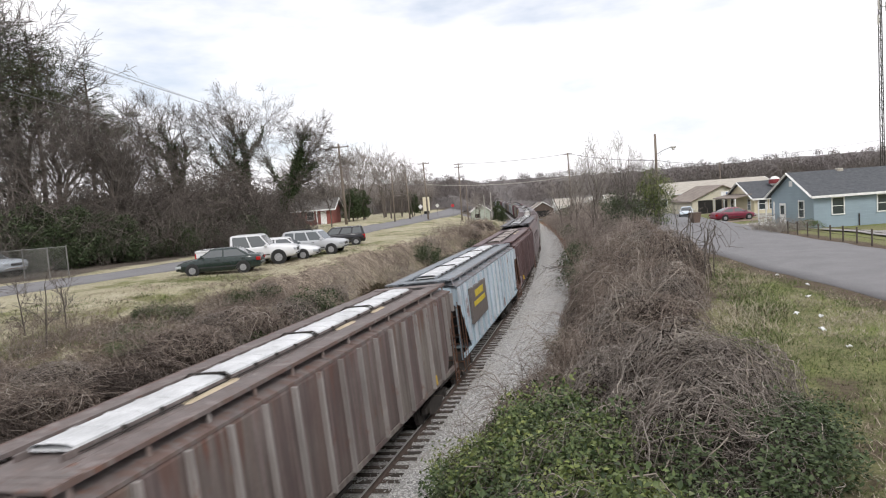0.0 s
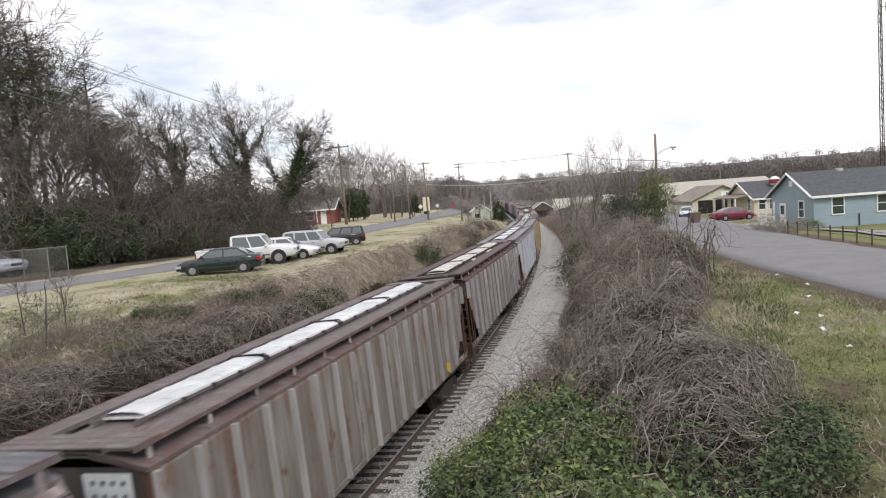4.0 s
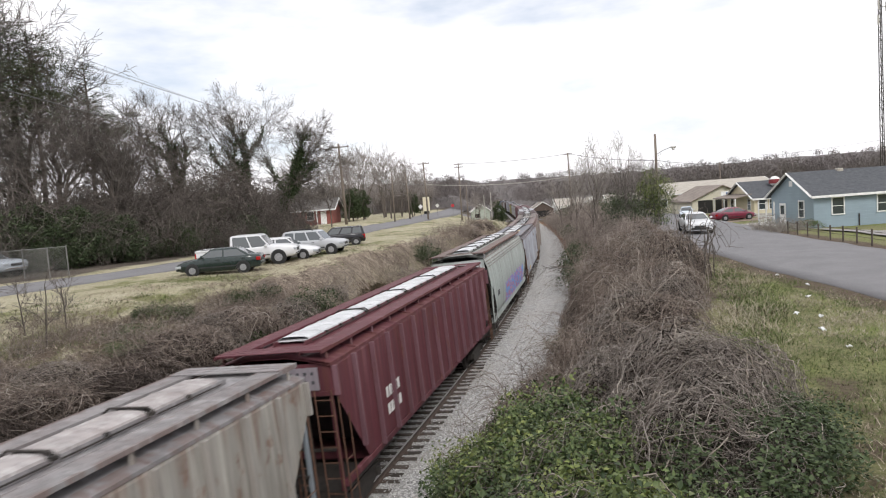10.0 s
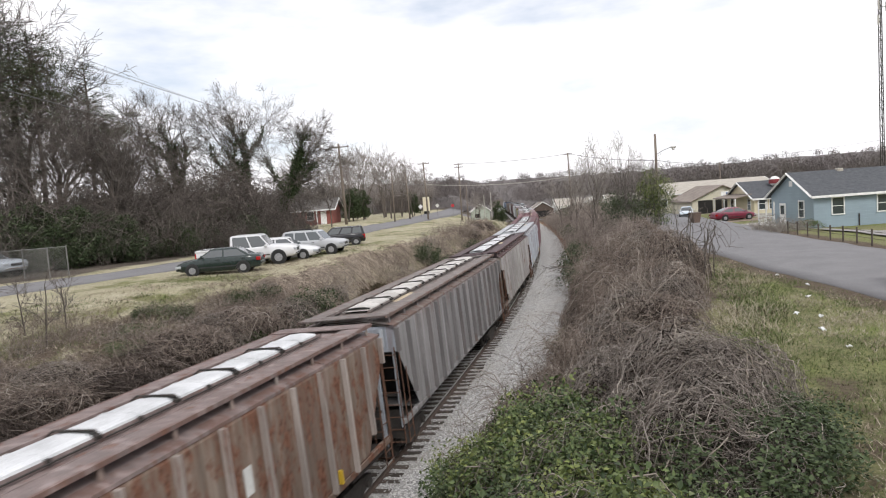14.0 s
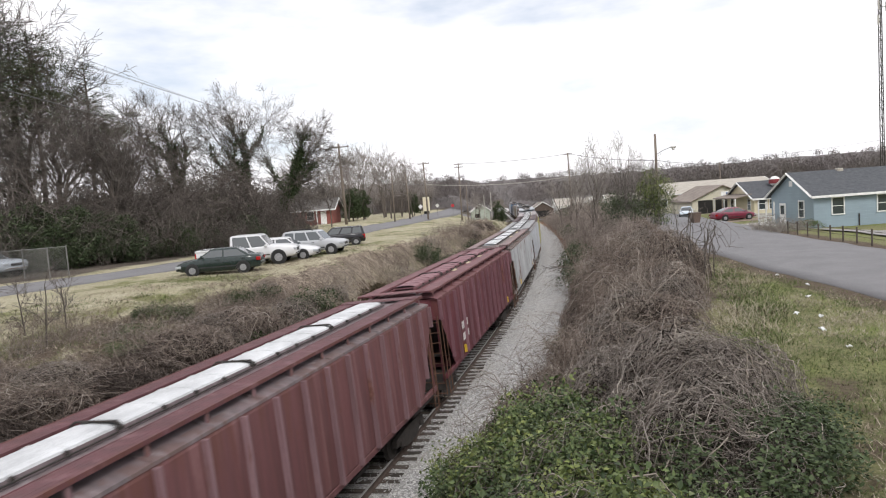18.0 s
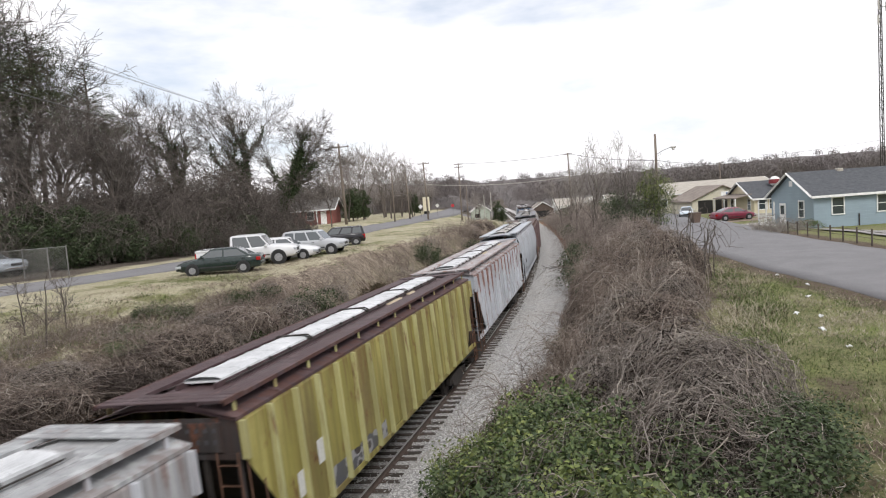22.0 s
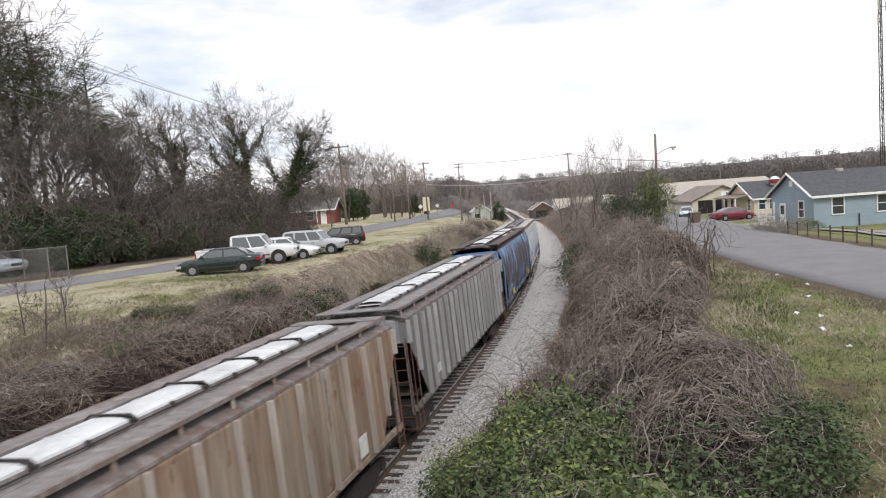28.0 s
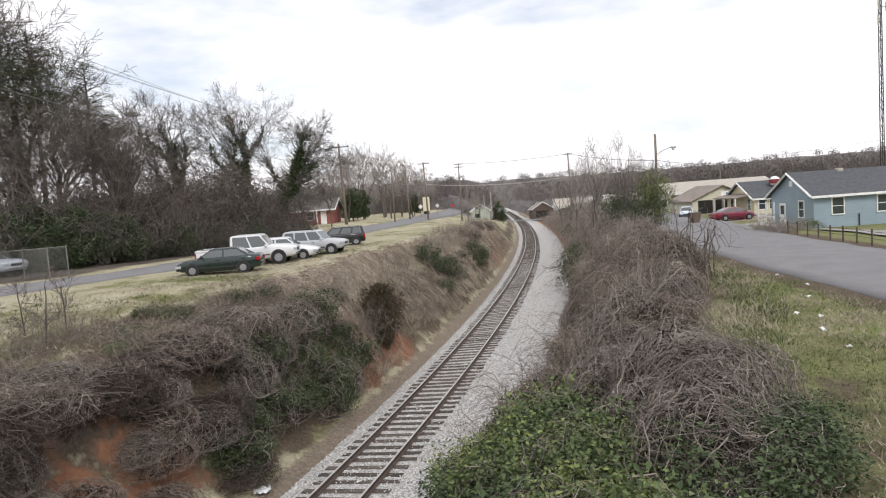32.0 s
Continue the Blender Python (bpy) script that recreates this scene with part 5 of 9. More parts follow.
def arching(rng, n, k, spread_r, rise, reach, wander=0.15, lean=None):
    """Paths of canes that rise from the ground, bend over and hang."""
    a = rng.uniform(0, 2 * np.pi, n)
    r0 = spread_r * np.sqrt(rng.uniform(0, 1, n))
    p0 = np.stack([np.cos(a) * r0, np.sin(a) * r0, np.full(n, -0.15)], axis=1)
    b = rng.uniform(0, 2 * np.pi, n)
    h = rise * rng.uniform(0.45, 1.15, n)
    q = reach * rng.uniform(0.3, 1.2, n)
    t = np.linspace(0, 1, k)[None, :]
    out = q[:, None] * t ** 1.3
    z = h[:, None] * np.sin(np.pi * np.minimum(1.0, t * rng.uniform(0.55, 0.95, n)[:, None]))
    p = np.stack([p0[:, 0:1] + np.cos(b)[:, None] * out, p0[:, 1:2] + np.sin(b)[:, None] * out, p0[:, 2:3] + z], axis=2)
    p += np.cumsum(rng.normal(size=p.shape) * wander / k, axis=1)
    return p


def side_twigs(rng, parents, n, k, length, droop=0.1):
    """Short twigs leaving points of the parent paths."""
    i = rng.integers(0, parents.shape[0], n)
    j = rng.integers(1, parents.shape[1], n)
    p0 = parents[i, j]
    d = parents[i, j] - parents[i, j - 1]
    d /= np.linalg.norm(d, axis=1, keepdims=True) + 1e-9
    d = d * 0.6 + rng.normal(size=d.shape) * 0.7
    d /= np.linalg.norm(d, axis=1, keepdims=True)
    L = (length * rng.uniform(0.4, 1.3, n))[:, None, None]
    t = np.linspace(0, 1, k)[None, :, None]
    p = p0[:, None, :] + d[:, None, :] * t * L + rng.normal(size=(n, k, 3)) * 0.06 * L * t
    p[:, :, 2] -= (droop * L[:, :, 0] * t[:, :, 0] ** 2)
    return p


M_BRAMBLE = island_mat("dry_bramble_canes", [(0.105, 0.078, 0.066), (0.2, 0.158, 0.132), (0.3, 0.25, 0.21), (0.15, 0.11, 0.092), (0.42, 0.365, 0.315)], 0.85)
# Far brambles: distance haze is put in as paler tones.
M_BRAMBLE_FAR = island_mat("haze_paled_far_brambles", [(0.19, 0.155, 0.135), (0.3, 0.25, 0.218), (0.42, 0.36, 0.315), (0.24, 0.195, 0.168)], 0.85)
# Brown dead brush, with the overhang's shade put into its tones.
M_SHADED_BRUSH = island_mat("shade_darkened_dead_brush", [(0.035, 0.027, 0.023), (0.075, 0.058, 0.05), (0.125, 0.1, 0.086), (0.055, 0.042, 0.036)], 0.9)
M_VINE = island_mat("grey_dry_vines", [(0.11, 0.088, 0.077), (0.22, 0.19, 0.168), (0.38, 0.34, 0.3), (0.155, 0.122, 0.104)], 0.85)
M_CANE = island_mat("pale_arching_canes", [(0.2, 0.165, 0.135), (0.36, 0.315, 0.265), (0.48, 0.43, 0.37)], 0.8)
# Twigs inside the mounds: their shade is put into these dark tones.
M_INNER_SHADE = island_mat("shade_coloured_inner_twigs", [(0.025, 0.02, 0.017), (0.05, 0.039, 0.032), (0.08, 0.062, 0.05)], 0.95)
M_STRAW = island_mat("dry_grass", [(0.23, 0.19, 0.138), (0.38, 0.328, 0.247), (0.483, 0.431, 0.339), (0.287, 0.236, 0.172)], 0.9)
M_HANG = island_mat("hanging_dry_grass", [(0.18, 0.138, 0.11), (0.372, 0.306, 0.246), (0.528, 0.45, 0.36), (0.252, 0.198, 0.162), (0.432, 0.36, 0.3)], 0.9)
M_GREENGRASS = island_mat("green_grass", [(0.065, 0.09, 0.028), (0.12, 0.155, 0.05), (0.19, 0.195, 0.095), (0.09, 0.115, 0.04)], 0.85)
M_IVY = island_mat("ivy_leaves", [(0.03, 0.05, 0.02), (0.075, 0.11, 0.035), (0.14, 0.18, 0.065), (0.05, 0.08, 0.028), (0.2, 0.23, 0.1)], 0.5)
M_IVY_BRIGHT = island_mat("young_foliage", [(0.075, 0.105, 0.03), (0.15, 0.19, 0.055), (0.24, 0.27, 0.09), (0.1, 0.13, 0.042)], 0.55)
M_DARKLEAF = island_mat("dark_evergreen_leaves", [(0.025, 0.04, 0.018), (0.055, 0.082, 0.032), (0.095, 0.125, 0.055), (0.038, 0.056, 0.024)], 0.6)
M_PINE = island_mat("pine_needles", [(0.06, 0.08, 0.042), (0.11, 0.135, 0.072), (0.165, 0.19, 0.108)], 0.7)
M_THICKLEAF = island_mat("dull_green_leaves", [(0.034, 0.051, 0.025), (0.064, 0.092, 0.043), (0.111, 0.14, 0.071), (0.047, 0.068, 0.032)], 0.55)
M_CEDAR = island_mat("bronze_cedar_sprays", [(0.051, 0.048, 0.029), (0.116, 0.094, 0.058), (0.203, 0.145, 0.096), (0.08, 0.075, 0.041)], 0.8)
M_TWIG = island_mat("bare_twigs", [(0.1, 0.085, 0.077), (0.16, 0.14, 0.127), (0.23, 0.205, 0.188)], 0.9)
M_TWIG_PALE = island_mat("pale_bare_twigs", [(0.2, 0.175, 0.155), (0.3, 0.27, 0.24), (0.4, 0.37, 0.33)], 0.9)
M_TWIG_RED = island_mat("reddish_brush_twigs", [(0.082, 0.069, 0.061), (0.146, 0.125, 0.111), (0.215, 0.185, 0.166), (0.107, 0.089, 0.079)], 0.9)
# Twigs of far trees, greyed and paled to hold the distance haze.
M_TWIG_FAR = island_mat("haze_paled_far_twigs", [(0.211, 0.186, 0.17), (0.308, 0.276, 0.254), (0.406, 0.365, 0.341)], 0.9)
M_BARK = rough_mat("grey_bark", (0.075, 0.062, 0.053), (0.17, 0.145, 0.125), 2.5, 0.95, 25, 0.6, 0.02, stretch=(4, 4, 0.7))


def bramble_mesh(name, seed, n, twigs, r=1.1, rise=1.7, reach=1.6, thick=0.009, mat=None, k=6):
    rng = np.random.default_rng(seed)
    p = arching(rng, n, k, r, rise, reach, 1.1 if mat is M_VINE else (0.9 if mat is M_CANE else 0.7))
    rad = np.linspace(1.0, 0.45, k)[None, :] * (thick * rng.uniform(0.6, 1.3, n))[:, None]
    v, f = canes(p, rad)
    q = side_twigs(rng, p, twigs, 3, 0.5, 0.4)
    v2, f2 = canes(q, np.linspace(0.75, 0.35, 3)[None, :] * np.full((twigs, 1), thick * 0.8))
    return [(name, np_mesh(name, v, f, mat or M_BRAMBLE)), ("twig_tangle", np_mesh("twig_tangle", v2, f2, mat or M_BRAMBLE))]


def draped(rng, n, k, rx, ry, h, step=0.16, turn=0.4, loose=0.1, low=0.05):
    """Paths of vines that wander over a mound and hang down its sides."""
    u = rng.normal(size=(n, 3))
    u[:, 2] = np.abs(u[:, 2]) + low
    u /= np.linalg.norm(u, axis=1, keepdims=True)
    a = rng.uniform(0, 2 * np.pi, n)
    bend = rng.normal(size=n) * turn * 0.5
    depth = 1 - rng.uniform(0, 1, n) ** 2 * 0.4
    out = []
    for _ in range(k):
        lift = 1 + loose * rng.normal(size=n) * 0.35
        out.append(u * (depth * lift)[:, None] * np.array([rx, ry, h]))
        e1 = np.cross(u, np.array([0.0, 0.0, 1.0]))
        e1 /= np.linalg.norm(e1, axis=1, keepdims=True) + 1e-6
        e2 = np.cross(e1, u)
        bend += rng.normal(size=n) * turn * 0.6
        bend *= 0.8
        a += bend
        u = u + step * (e1 * np.cos(a)[:, None] + e2 * (np.sin(a) - 0.35)[:, None])
        u[:, 2] = np.maximum(u[:, 2], -0.12)
        u /= np.linalg.norm(u, axis=1, keepdims=True)
    return np.stack(out, axis=1)


def vine_mound(seed, n, rx, h, thick, mat, k=10, inner=0, inner_mat=None, twigs=0, turn=0.4, bold=0, bold_mat=None):
    """Vines draped over a mound, with a dense heart coloured dark as shade and a few bold stems."""
    rng = np.random.default_rng(seed)
    p = draped(rng, n, k, rx, rx, h, 0.16, turn)
    rad = np.linspace(1.0, 0.5, k)[None, :] * (thick * rng.uniform(0.5, 1.4, n))[:, None]
    out = [("vine_drape", np_mesh("vine_drape", *canes(p, rad), mat))]
    if twigs:
        q = side_twigs(rng, p, twigs, 4, 0.32, 0.5)
        out.append(("twig_tangle", np_mesh("twig_tangle", *canes(q, np.linspace(0.7, 0.35, 4)[None, :] * np.full((twigs, 1), thick)), mat)))
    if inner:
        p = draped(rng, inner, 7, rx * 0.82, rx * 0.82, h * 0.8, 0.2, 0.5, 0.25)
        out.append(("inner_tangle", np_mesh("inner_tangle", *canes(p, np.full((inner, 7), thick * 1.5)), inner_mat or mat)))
    if bold:
        p = draped(rng, bold, 14, rx * 1.02, rx * 1.02, h * 1.06, 0.13, 0.35, 0.12, 0.6)
        rad = np.linspace(1.0, 0.35, 14)[None, :] * (thick * 1.9 * rng.uniform(0.6, 1.2, bold))[:, None]
        out.append(("pale_stem", np_mesh("pale_stem", *canes(p, rad, 4), bold_mat or mat)))
    return out


def leaf_mesh(name, seed, n, r, h, size, mat, shell=0.5, droop=0.3, narrow=0.55, lumps=14):
    """Leaves gathered in uneven lumps over a mound."""
    rng = np.random.default_rng(seed)
    a, u = rng.uniform(0, 2 * np.pi, lumps), rng.uniform(0.05, 1.0, lumps)
    lr = r * np.sqrt(rng.uniform(0.02, 1, lumps)) * 0.85
    c = np.stack([np.cos(a) * lr, np.sin(a) * lr, h * (0.15 + 0.75 * u * (1 - (lr / r) ** 2 * 0.6))], axis=1)
    i = rng.integers(0, lumps, n)
    d = rng.normal(size=(n, 3))
    d /= np.linalg.norm(d, axis=1, keepdims=True)
    rad = rng.uniform(0.45, 1.0, n) ** shell * np.minimum(r, h) * rng.uniform(0.25, 0.5, lumps)[i]
    p = c[i] + d * rad[:, None]
    p[:, 2] = np.abs(p[:, 2])
    v, f = leaves(p, size, rng, droop, narrow)
    return np_mesh(name, v, f, mat)


def blade_mesh(name, seed, n, r, h, mat, width=0.012, lean=0.5, k=3):
    """Grass blades, or hanging dry grass."""
    rng = np.random.default_rng(seed)
    a, q = rng.uniform(0, 2 * np.pi, n), r * np.sqrt(rng.uniform(0, 1, n))
    p0 = np.stack([np.cos(a) * q, np.sin(a) * q, np.zeros(n) - 0.03], axis=1)
    b = rng.uniform(0, 2 * np.pi, n)
    L = h * rng.uniform(0.5, 1.2, n)
    t = np.linspace(0, 1, k)[None, :, None]
    out = np.stack([np.cos(b), np.sin(b), np.zeros(n)], axis=1)[:, None, :] * (lean * L * rng.uniform(0.3, 1.3, n))[:, None, None] * t ** 1.6
    p = p0[:, None, :] + out
    p[:, :, 2] += (L[:, None] * (t[:, :, 0] - 0.35 * t[:, :, 0] ** 2))
    side = np.stack([-np.sin(b), np.cos(b), np.zeros(n)], axis=1)[:, None, :] * (np.linspace(1.1, 0.15, k)[None, :] * (width * rng.uniform(0.6, 1.3, n))[:, None])[:, :, None] * 0.7
    v = np.stack([p - side, p + side], axis=2).reshape(-1, 3)
    q = (np.arange(n) * 2 * k)[:, None] + 2 * np.arange(k - 1)[None, :]
    f = np.stack([q, q + 1, q + 3, q + 2], axis=-1).reshape(-1, 4)
    return np_mesh(name, v, f, mat)


def branching(rng, height, trunk_r, plan=((6, 0.5, 0.55, 5), (7, 0.25, 0.7, 4), (6, 0.12, 0.8, 4), (4, 0.07, 0.8, 3)), bole=0.55, low=0.45, crooked=0.07, up=0.2):
    """A bare tree: arrays of paths and radii, level by level. plan: children, length, spread and points of each level."""
    t = np.linspace(0, 1, 7)
    trunk = np.stack([np.zeros(7), np.zeros(7), t * height * bole], axis=1)
    trunk[:, :2] += np.cumsum(rng.normal(size=(7, 2)) * 0.012 * height, axis=0) * t[:, None]
    out = [(trunk[None], (trunk_r * (1 - 0.45 * t))[None])]
    P, R = out[0]
    for lv, (m, frac, wide, k) in enumerate(plan):
        n = len(P) * m
        i = np.repeat(np.arange(len(P)), m)
        u = rng.uniform(low if lv == 0 else 0.3, 1.0, n)
        u[::m] = 1.0
        x = u * (P.shape[1] - 1)
        j = np.minimum(x.astype(int), P.shape[1] - 2)
        p0 = P[i, j] + (P[i, j + 1] - P[i, j]) * (x - j)[:, None]
        d = P[i, j + 1] - P[i, j]
        d /= np.linalg.norm(d, axis=1, keepdims=True) + 1e-9
        e = rng.normal(size=(n, 3))
        e -= d * (e * d).sum(1)[:, None]
        e /= np.linalg.norm(e, axis=1, keepdims=True) + 1e-9
        w = wide * rng.uniform(0.5, 1.3, n)
        w[::m] *= 0.4
        dr = d * np.cos(w)[:, None] + e * np.sin(w)[:, None]
        dr[:, 2] += up * (1.0 if lv < 2 else 0.4)
        dr /= np.linalg.norm(dr, axis=1, keepdims=True)
        L = height * frac * rng.uniform(0.6, 1.15, n) * (1.25 - 0.4 * u)
        s = np.linspace(0, 1, k)[None, :, None]
        q = p0[:, None, :] + dr[:, None, :] * L[:, None, None] * s + np.cumsum(rng.normal(size=(n, k, 3)) * crooked, axis=1) * L[:, None, None] * s
        r0 = np.minimum(R[i, j] * 0.75, R[i, j] * rng.uniform(0.4, 0.65, n))
        P, R = q, r0[:, None] * np.linspace(1, 0.4, k)[None, :]
        out.append((P, R))
    return out


def tree_meshes(name, seed, height, trunk_r, bark, twig, thin=0.012, **kw):
    """Trunk with main limbs, and the finer crown, as two meshes; and the limb paths."""
    rng = np.random.default_rng(seed)
    lv = branching(rng, height, trunk_r, **kw)
    v0, f0 = canes(*lv[0], sides=8)
    v1, f1 = canes(lv[1][0], np.maximum(lv[1][1], thin * 1.6), sides=5)
    wood = np_mesh("trunk", np.vstack([v0, v1]), np.vstack([f0, f1 + len(v0)]), bark)
    vs, fs, o = [], [], 0
    for P, R in lv[2:]:
        v, f = canes(P, np.maximum(R, thin), sides=3)
        vs.append(v)
        fs.append(f + o)
        o += len(v)
    return wood, np_mesh("crown", np.vstack(vs), np.vstack(fs), twig), lv


def leafy_limbs(seed, lv, n, size, mat, spread_r=0.5, first=2, thick_trunk=0.5, low=0.0):
    """Leaves that cling to the trunk and main limbs, like ivy."""
    rng = np.random.default_rng(seed)
    pts = []
    for q, (P, R) in enumerate(lv[:first]):
        m = n // first
        i, x = rng.integers(0, len(P), m), rng.uniform(low, 0.8 if q else 0.95, m) * (P.shape[1] - 1)
        j = np.minimum(x.astype(int), P.shape[1] - 2)
        p = P[i, j] + (P[i, j + 1] - P[i, j]) * (x - j)[:, None]
        pts.append(p + rng.normal(size=(m, 3)) * (spread_r * rng.uniform(0.3, 1.0, m))[:, None])
    v, f = leaves(np.vstack(pts), size, rng)
    return np_mesh("foliage", v, f, mat)


def spot(s, d, lift=0.0, turn=0.0, size=1.0, tilt=0.0):
    """A pose on the ground beside the track."""
    p, t = along(s)
    x, y = p.x + t.y * d, p.y - t.x * d
    return Matrix.Translation((x, y, ground_z(x, y) + lift)) @ Euler((tilt, 0, turn)).to_matrix().to_4x4() @ Matrix.Scale(size, 4)


def spot_xy(x, y, lift=0.0, turn=0.0, size=1.0):
    return Matrix.Translation((x, y, ground_z(x, y) + lift)) @ Matrix.Rotation(turn, 4, "Z") @ Matrix.Scale(size, 4)


def place(name, meshes, m, label, category, group=""):
    """A plant at a pose that may carry a scale."""
    t = new(name)
    t.empty_display_size = 0.2
    t.matrix_basis = m
    tagged(t, label, category, group)
    for pn, me in meshes:
        ob = part(pn, me, None, t)
        if pn not in ("trunk", "shaft"):
            tagged(ob, kind="stuff")
    return t


def plants_beside_track():
    rnd = random.Random(77)
    near = [bramble_mesh("cane_tangle", 10 + i, 92, 200, 1.1, 1.4, 1.75, 0.0088, None, 6) for i in range(3)]
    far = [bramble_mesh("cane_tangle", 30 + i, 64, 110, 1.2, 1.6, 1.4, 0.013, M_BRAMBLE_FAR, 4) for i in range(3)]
    mixed = [bramble_mesh("cane_tangle", 40 + i, 50, 40, 1.0, 1.0, 1.1, 0.006, M_VINE, 8) + [("foliage", leaf_mesh("foliage", 41 + i, 2000, 1.25, 1.1, 0.07, M_IVY, lumps=20))] for i in range(3)]
    arcs = [[bramble_mesh("cane_tangle", 65 + i, 10, 20, 0.9, 1.9, 1.7, 0.012, M_CANE, 9)[0]] for i in range(3)]
    scrub = [bramble_mesh("cane_tangle", 90 + i, 70, 170, 1.1, 1.1, 1.25, 0.0095, (M_BRAMBLE, M_VINE, M_BRAMBLE)[i], 4) for i in range(3)]
    bush = [bramble_mesh("stem_tangle", 60 + i, 40, 80, 0.5, 1.5, 0.7, 0.012, M_BRAMBLE, 5) + [("foliage", leaf_mesh("foliage", 61 + i, 2000, 1.2, 1.7, 0.11, M_DARKLEAF, lumps=22))] for i in range(2)]
    straw = [[("blades", blade_mesh("blades", 70 + i, 100, 0.8, 0.62, M_STRAW, 0.017, 1.15))] for i in range(3)]
    greens = [[("blades", blade_mesh("blades", 75 + i, 80, 0.7, 0.42, M_GREENGRASS, 0.015, 0.8))] for i in range(2)]

    grass = {"tufts of long dry straw-coloured grass": [], "tufts of green and straw grass": []}

    def put(kind, s, d, size, lift=-0.05, squash=1.0):
        sets, name, label, cat, grp = kind
        if name == "grass_tuft":
            m = spot(s, d, lift, rnd.uniform(0, 6.28), size * rnd.uniform(0.85, 1.15))
            grass[label].append((rnd.choice(sets)[0][1], m))
            return None
        m = spot(s, d, lift, rnd.uniform(0, 6.28), size * rnd.uniform(0.85, 1.15)) @ Matrix.Diagonal((1, 1, squash, 1))
        return place(name, rnd.choice(sets), m, label, cat, grp)

    B = (near, "bramble", "leafless brown bramble thicket on the bank", "bramble", "brambles on the bank")
    Fb = (far, "bramble", "leafless brown bramble thicket further along the bank", "bramble", "brambles on the bank")
    X = (mixed, "bramble", "dry vines mixed with green ivy leaves", "bramble", "brambles on the bank")
    A = (arcs, "bramble", "long pale canes arching over the brambles", "bramble", "brambles on the bank")
    S = (scrub, "scrub", "low leafless scrub on the slope", "scrub", "scrub on the slope")
    D = (bush, "evergreen_bush", "dense dark green evergreen bush", "bush", "evergreen bushes")
    G = (straw, "grass_tuft", "tufts of long dry straw-coloured grass", "grass", "dry grass tufts")
    N = (greens, "grass_tuft", "tufts of green and straw grass", "grass", "green grass tufts")

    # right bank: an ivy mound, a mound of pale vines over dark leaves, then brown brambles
    brown_m = [vine_mound(500 + i, 330, 1.15, 1.45, 0.0072, M_BRAMBLE, 10, 130, M_INNER_SHADE, 420, 0.5, 5, M_CANE) for i in range(3)]
    grey_m = [vine_mound(510 + i, 300, 1.1, 1.25, 0.0062, M_VINE, 12, 110, M_INNER_SHADE, 260, 0.6, 11, M_CANE) for i in range(3)]
    leaf_m = [vine_mound(520 + i, 105, 1.2, 1.08, 0.0056, M_VINE, 12, 60, M_INNER_SHADE, 40, 0.75, 3, M_CANE) + [("foliage", leaf_mesh("foliage", 521 + i, 3000, 1.3, 1.1, 0.088, M_IVY, lumps=26)), ("young_foliage", leaf_mesh("young_foliage", 524 + i, 1500, 1.25, 1.2, 0.088, M_IVY_BRIGHT, lumps=12))] for i in range(3)]
    dark_m = [vine_mound(530 + i, 90, 1.05, 1.1, 0.0062, M_VINE, 12, 110, M_INNER_SHADE, 60, 0.6, 3, M_CANE) + [("foliage", leaf_mesh("foliage", 531 + i, 3300, 1.25, 1.1, 0.085, M_DARKLEAF, lumps=24))] for i in range(2)]
    shade_m = [vine_mound(540 + i, 300, 1.15, 1.2, 0.007, M_SHADED_BRUSH, 10, 130, M_INNER_SHADE, 420, 0.5, 4, M_VINE) for i in range(2)]
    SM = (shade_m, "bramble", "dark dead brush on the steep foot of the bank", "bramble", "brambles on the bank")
    BM = (brown_m, "bramble", "dense leafless brown bramble mound on the bank", "bramble", "brambles on the bank")
    GM = (grey_m, "bramble", "mound draped with pale curling dry vines", "bramble", "brambles on the bank")
    LM = (leaf_m, "ivy_bush", "green ivy mound with dry curling stems", "ivy bush", "ivy on the bank")
    DM = (dark_m, "evergreen_bush", "dark green leafy mound threaded with dry vines", "bush", "evergreen bushes")
    s = 9.2
    while s < 19.6:
        foot = lerp(2.9, 4.5, smooth(17, 26, s))
        d, edge = foot + lerp(1.75, 0.9, smooth(14, 18, s)), lerp(7.8, 5.3, smooth(11.5, 18.5, s))
        while d < edge:
            put(LM if rnd.random() < 0.8 else DM, s + rnd.uniform(-0.35, 0.35), d + rnd.uniform(-0.3, 0.3), rnd.uniform(0.8, 1.05), 0.0, rnd.uniform(0.75, 1.15))
            d += 0.95
        s += 1.0
    for s, d, k, q in ((14.6, 8.6, 1.05, 0.95), (13.6, 8.9, 1.05, 1.0), (12.5, 8.9, 1.0, 0.95), (14.4, 9.5, 0.95, 0.85), (15.6, 8.7, 1.0, 0.85), (11.4, 8.6, 0.9, 0.85), (12.9, 8.1, 0.85, 0.85), (15.4, 7.6, 0.85, 0.7), (16.6, 7.4, 0.9, 0.75), (11.6, 8.7, 0.7, 0.6), (16.9, 6.4, 0.8, 0.7)):
        put(GM, s, d, k, 0.0, q)
    for s, d, k, q in ((11.7, 9.6, 0.85, 0.85), (10.9, 9.2, 0.85, 0.75), (12.6, 10.0, 0.75, 0.8), (10.0, 8.9, 0.8, 0.7), (13.4, 9.9, 0.6, 0.6)):
        put(DM, s, d, k, 0.0, q)
    s = 18.6
    while s < 43:
        foot = lerp(2.9, 4.5, smooth(17, 26, s))
        d, edge = foot + 1.5, foot + lerp(5.4, 6.1, smooth(20, 30, s))
        while d < edge:
            u = (d - foot) / 6.0
            k = BM if rnd.random() < 0.6 else (GM if rnd.random() < 0.3 else B)
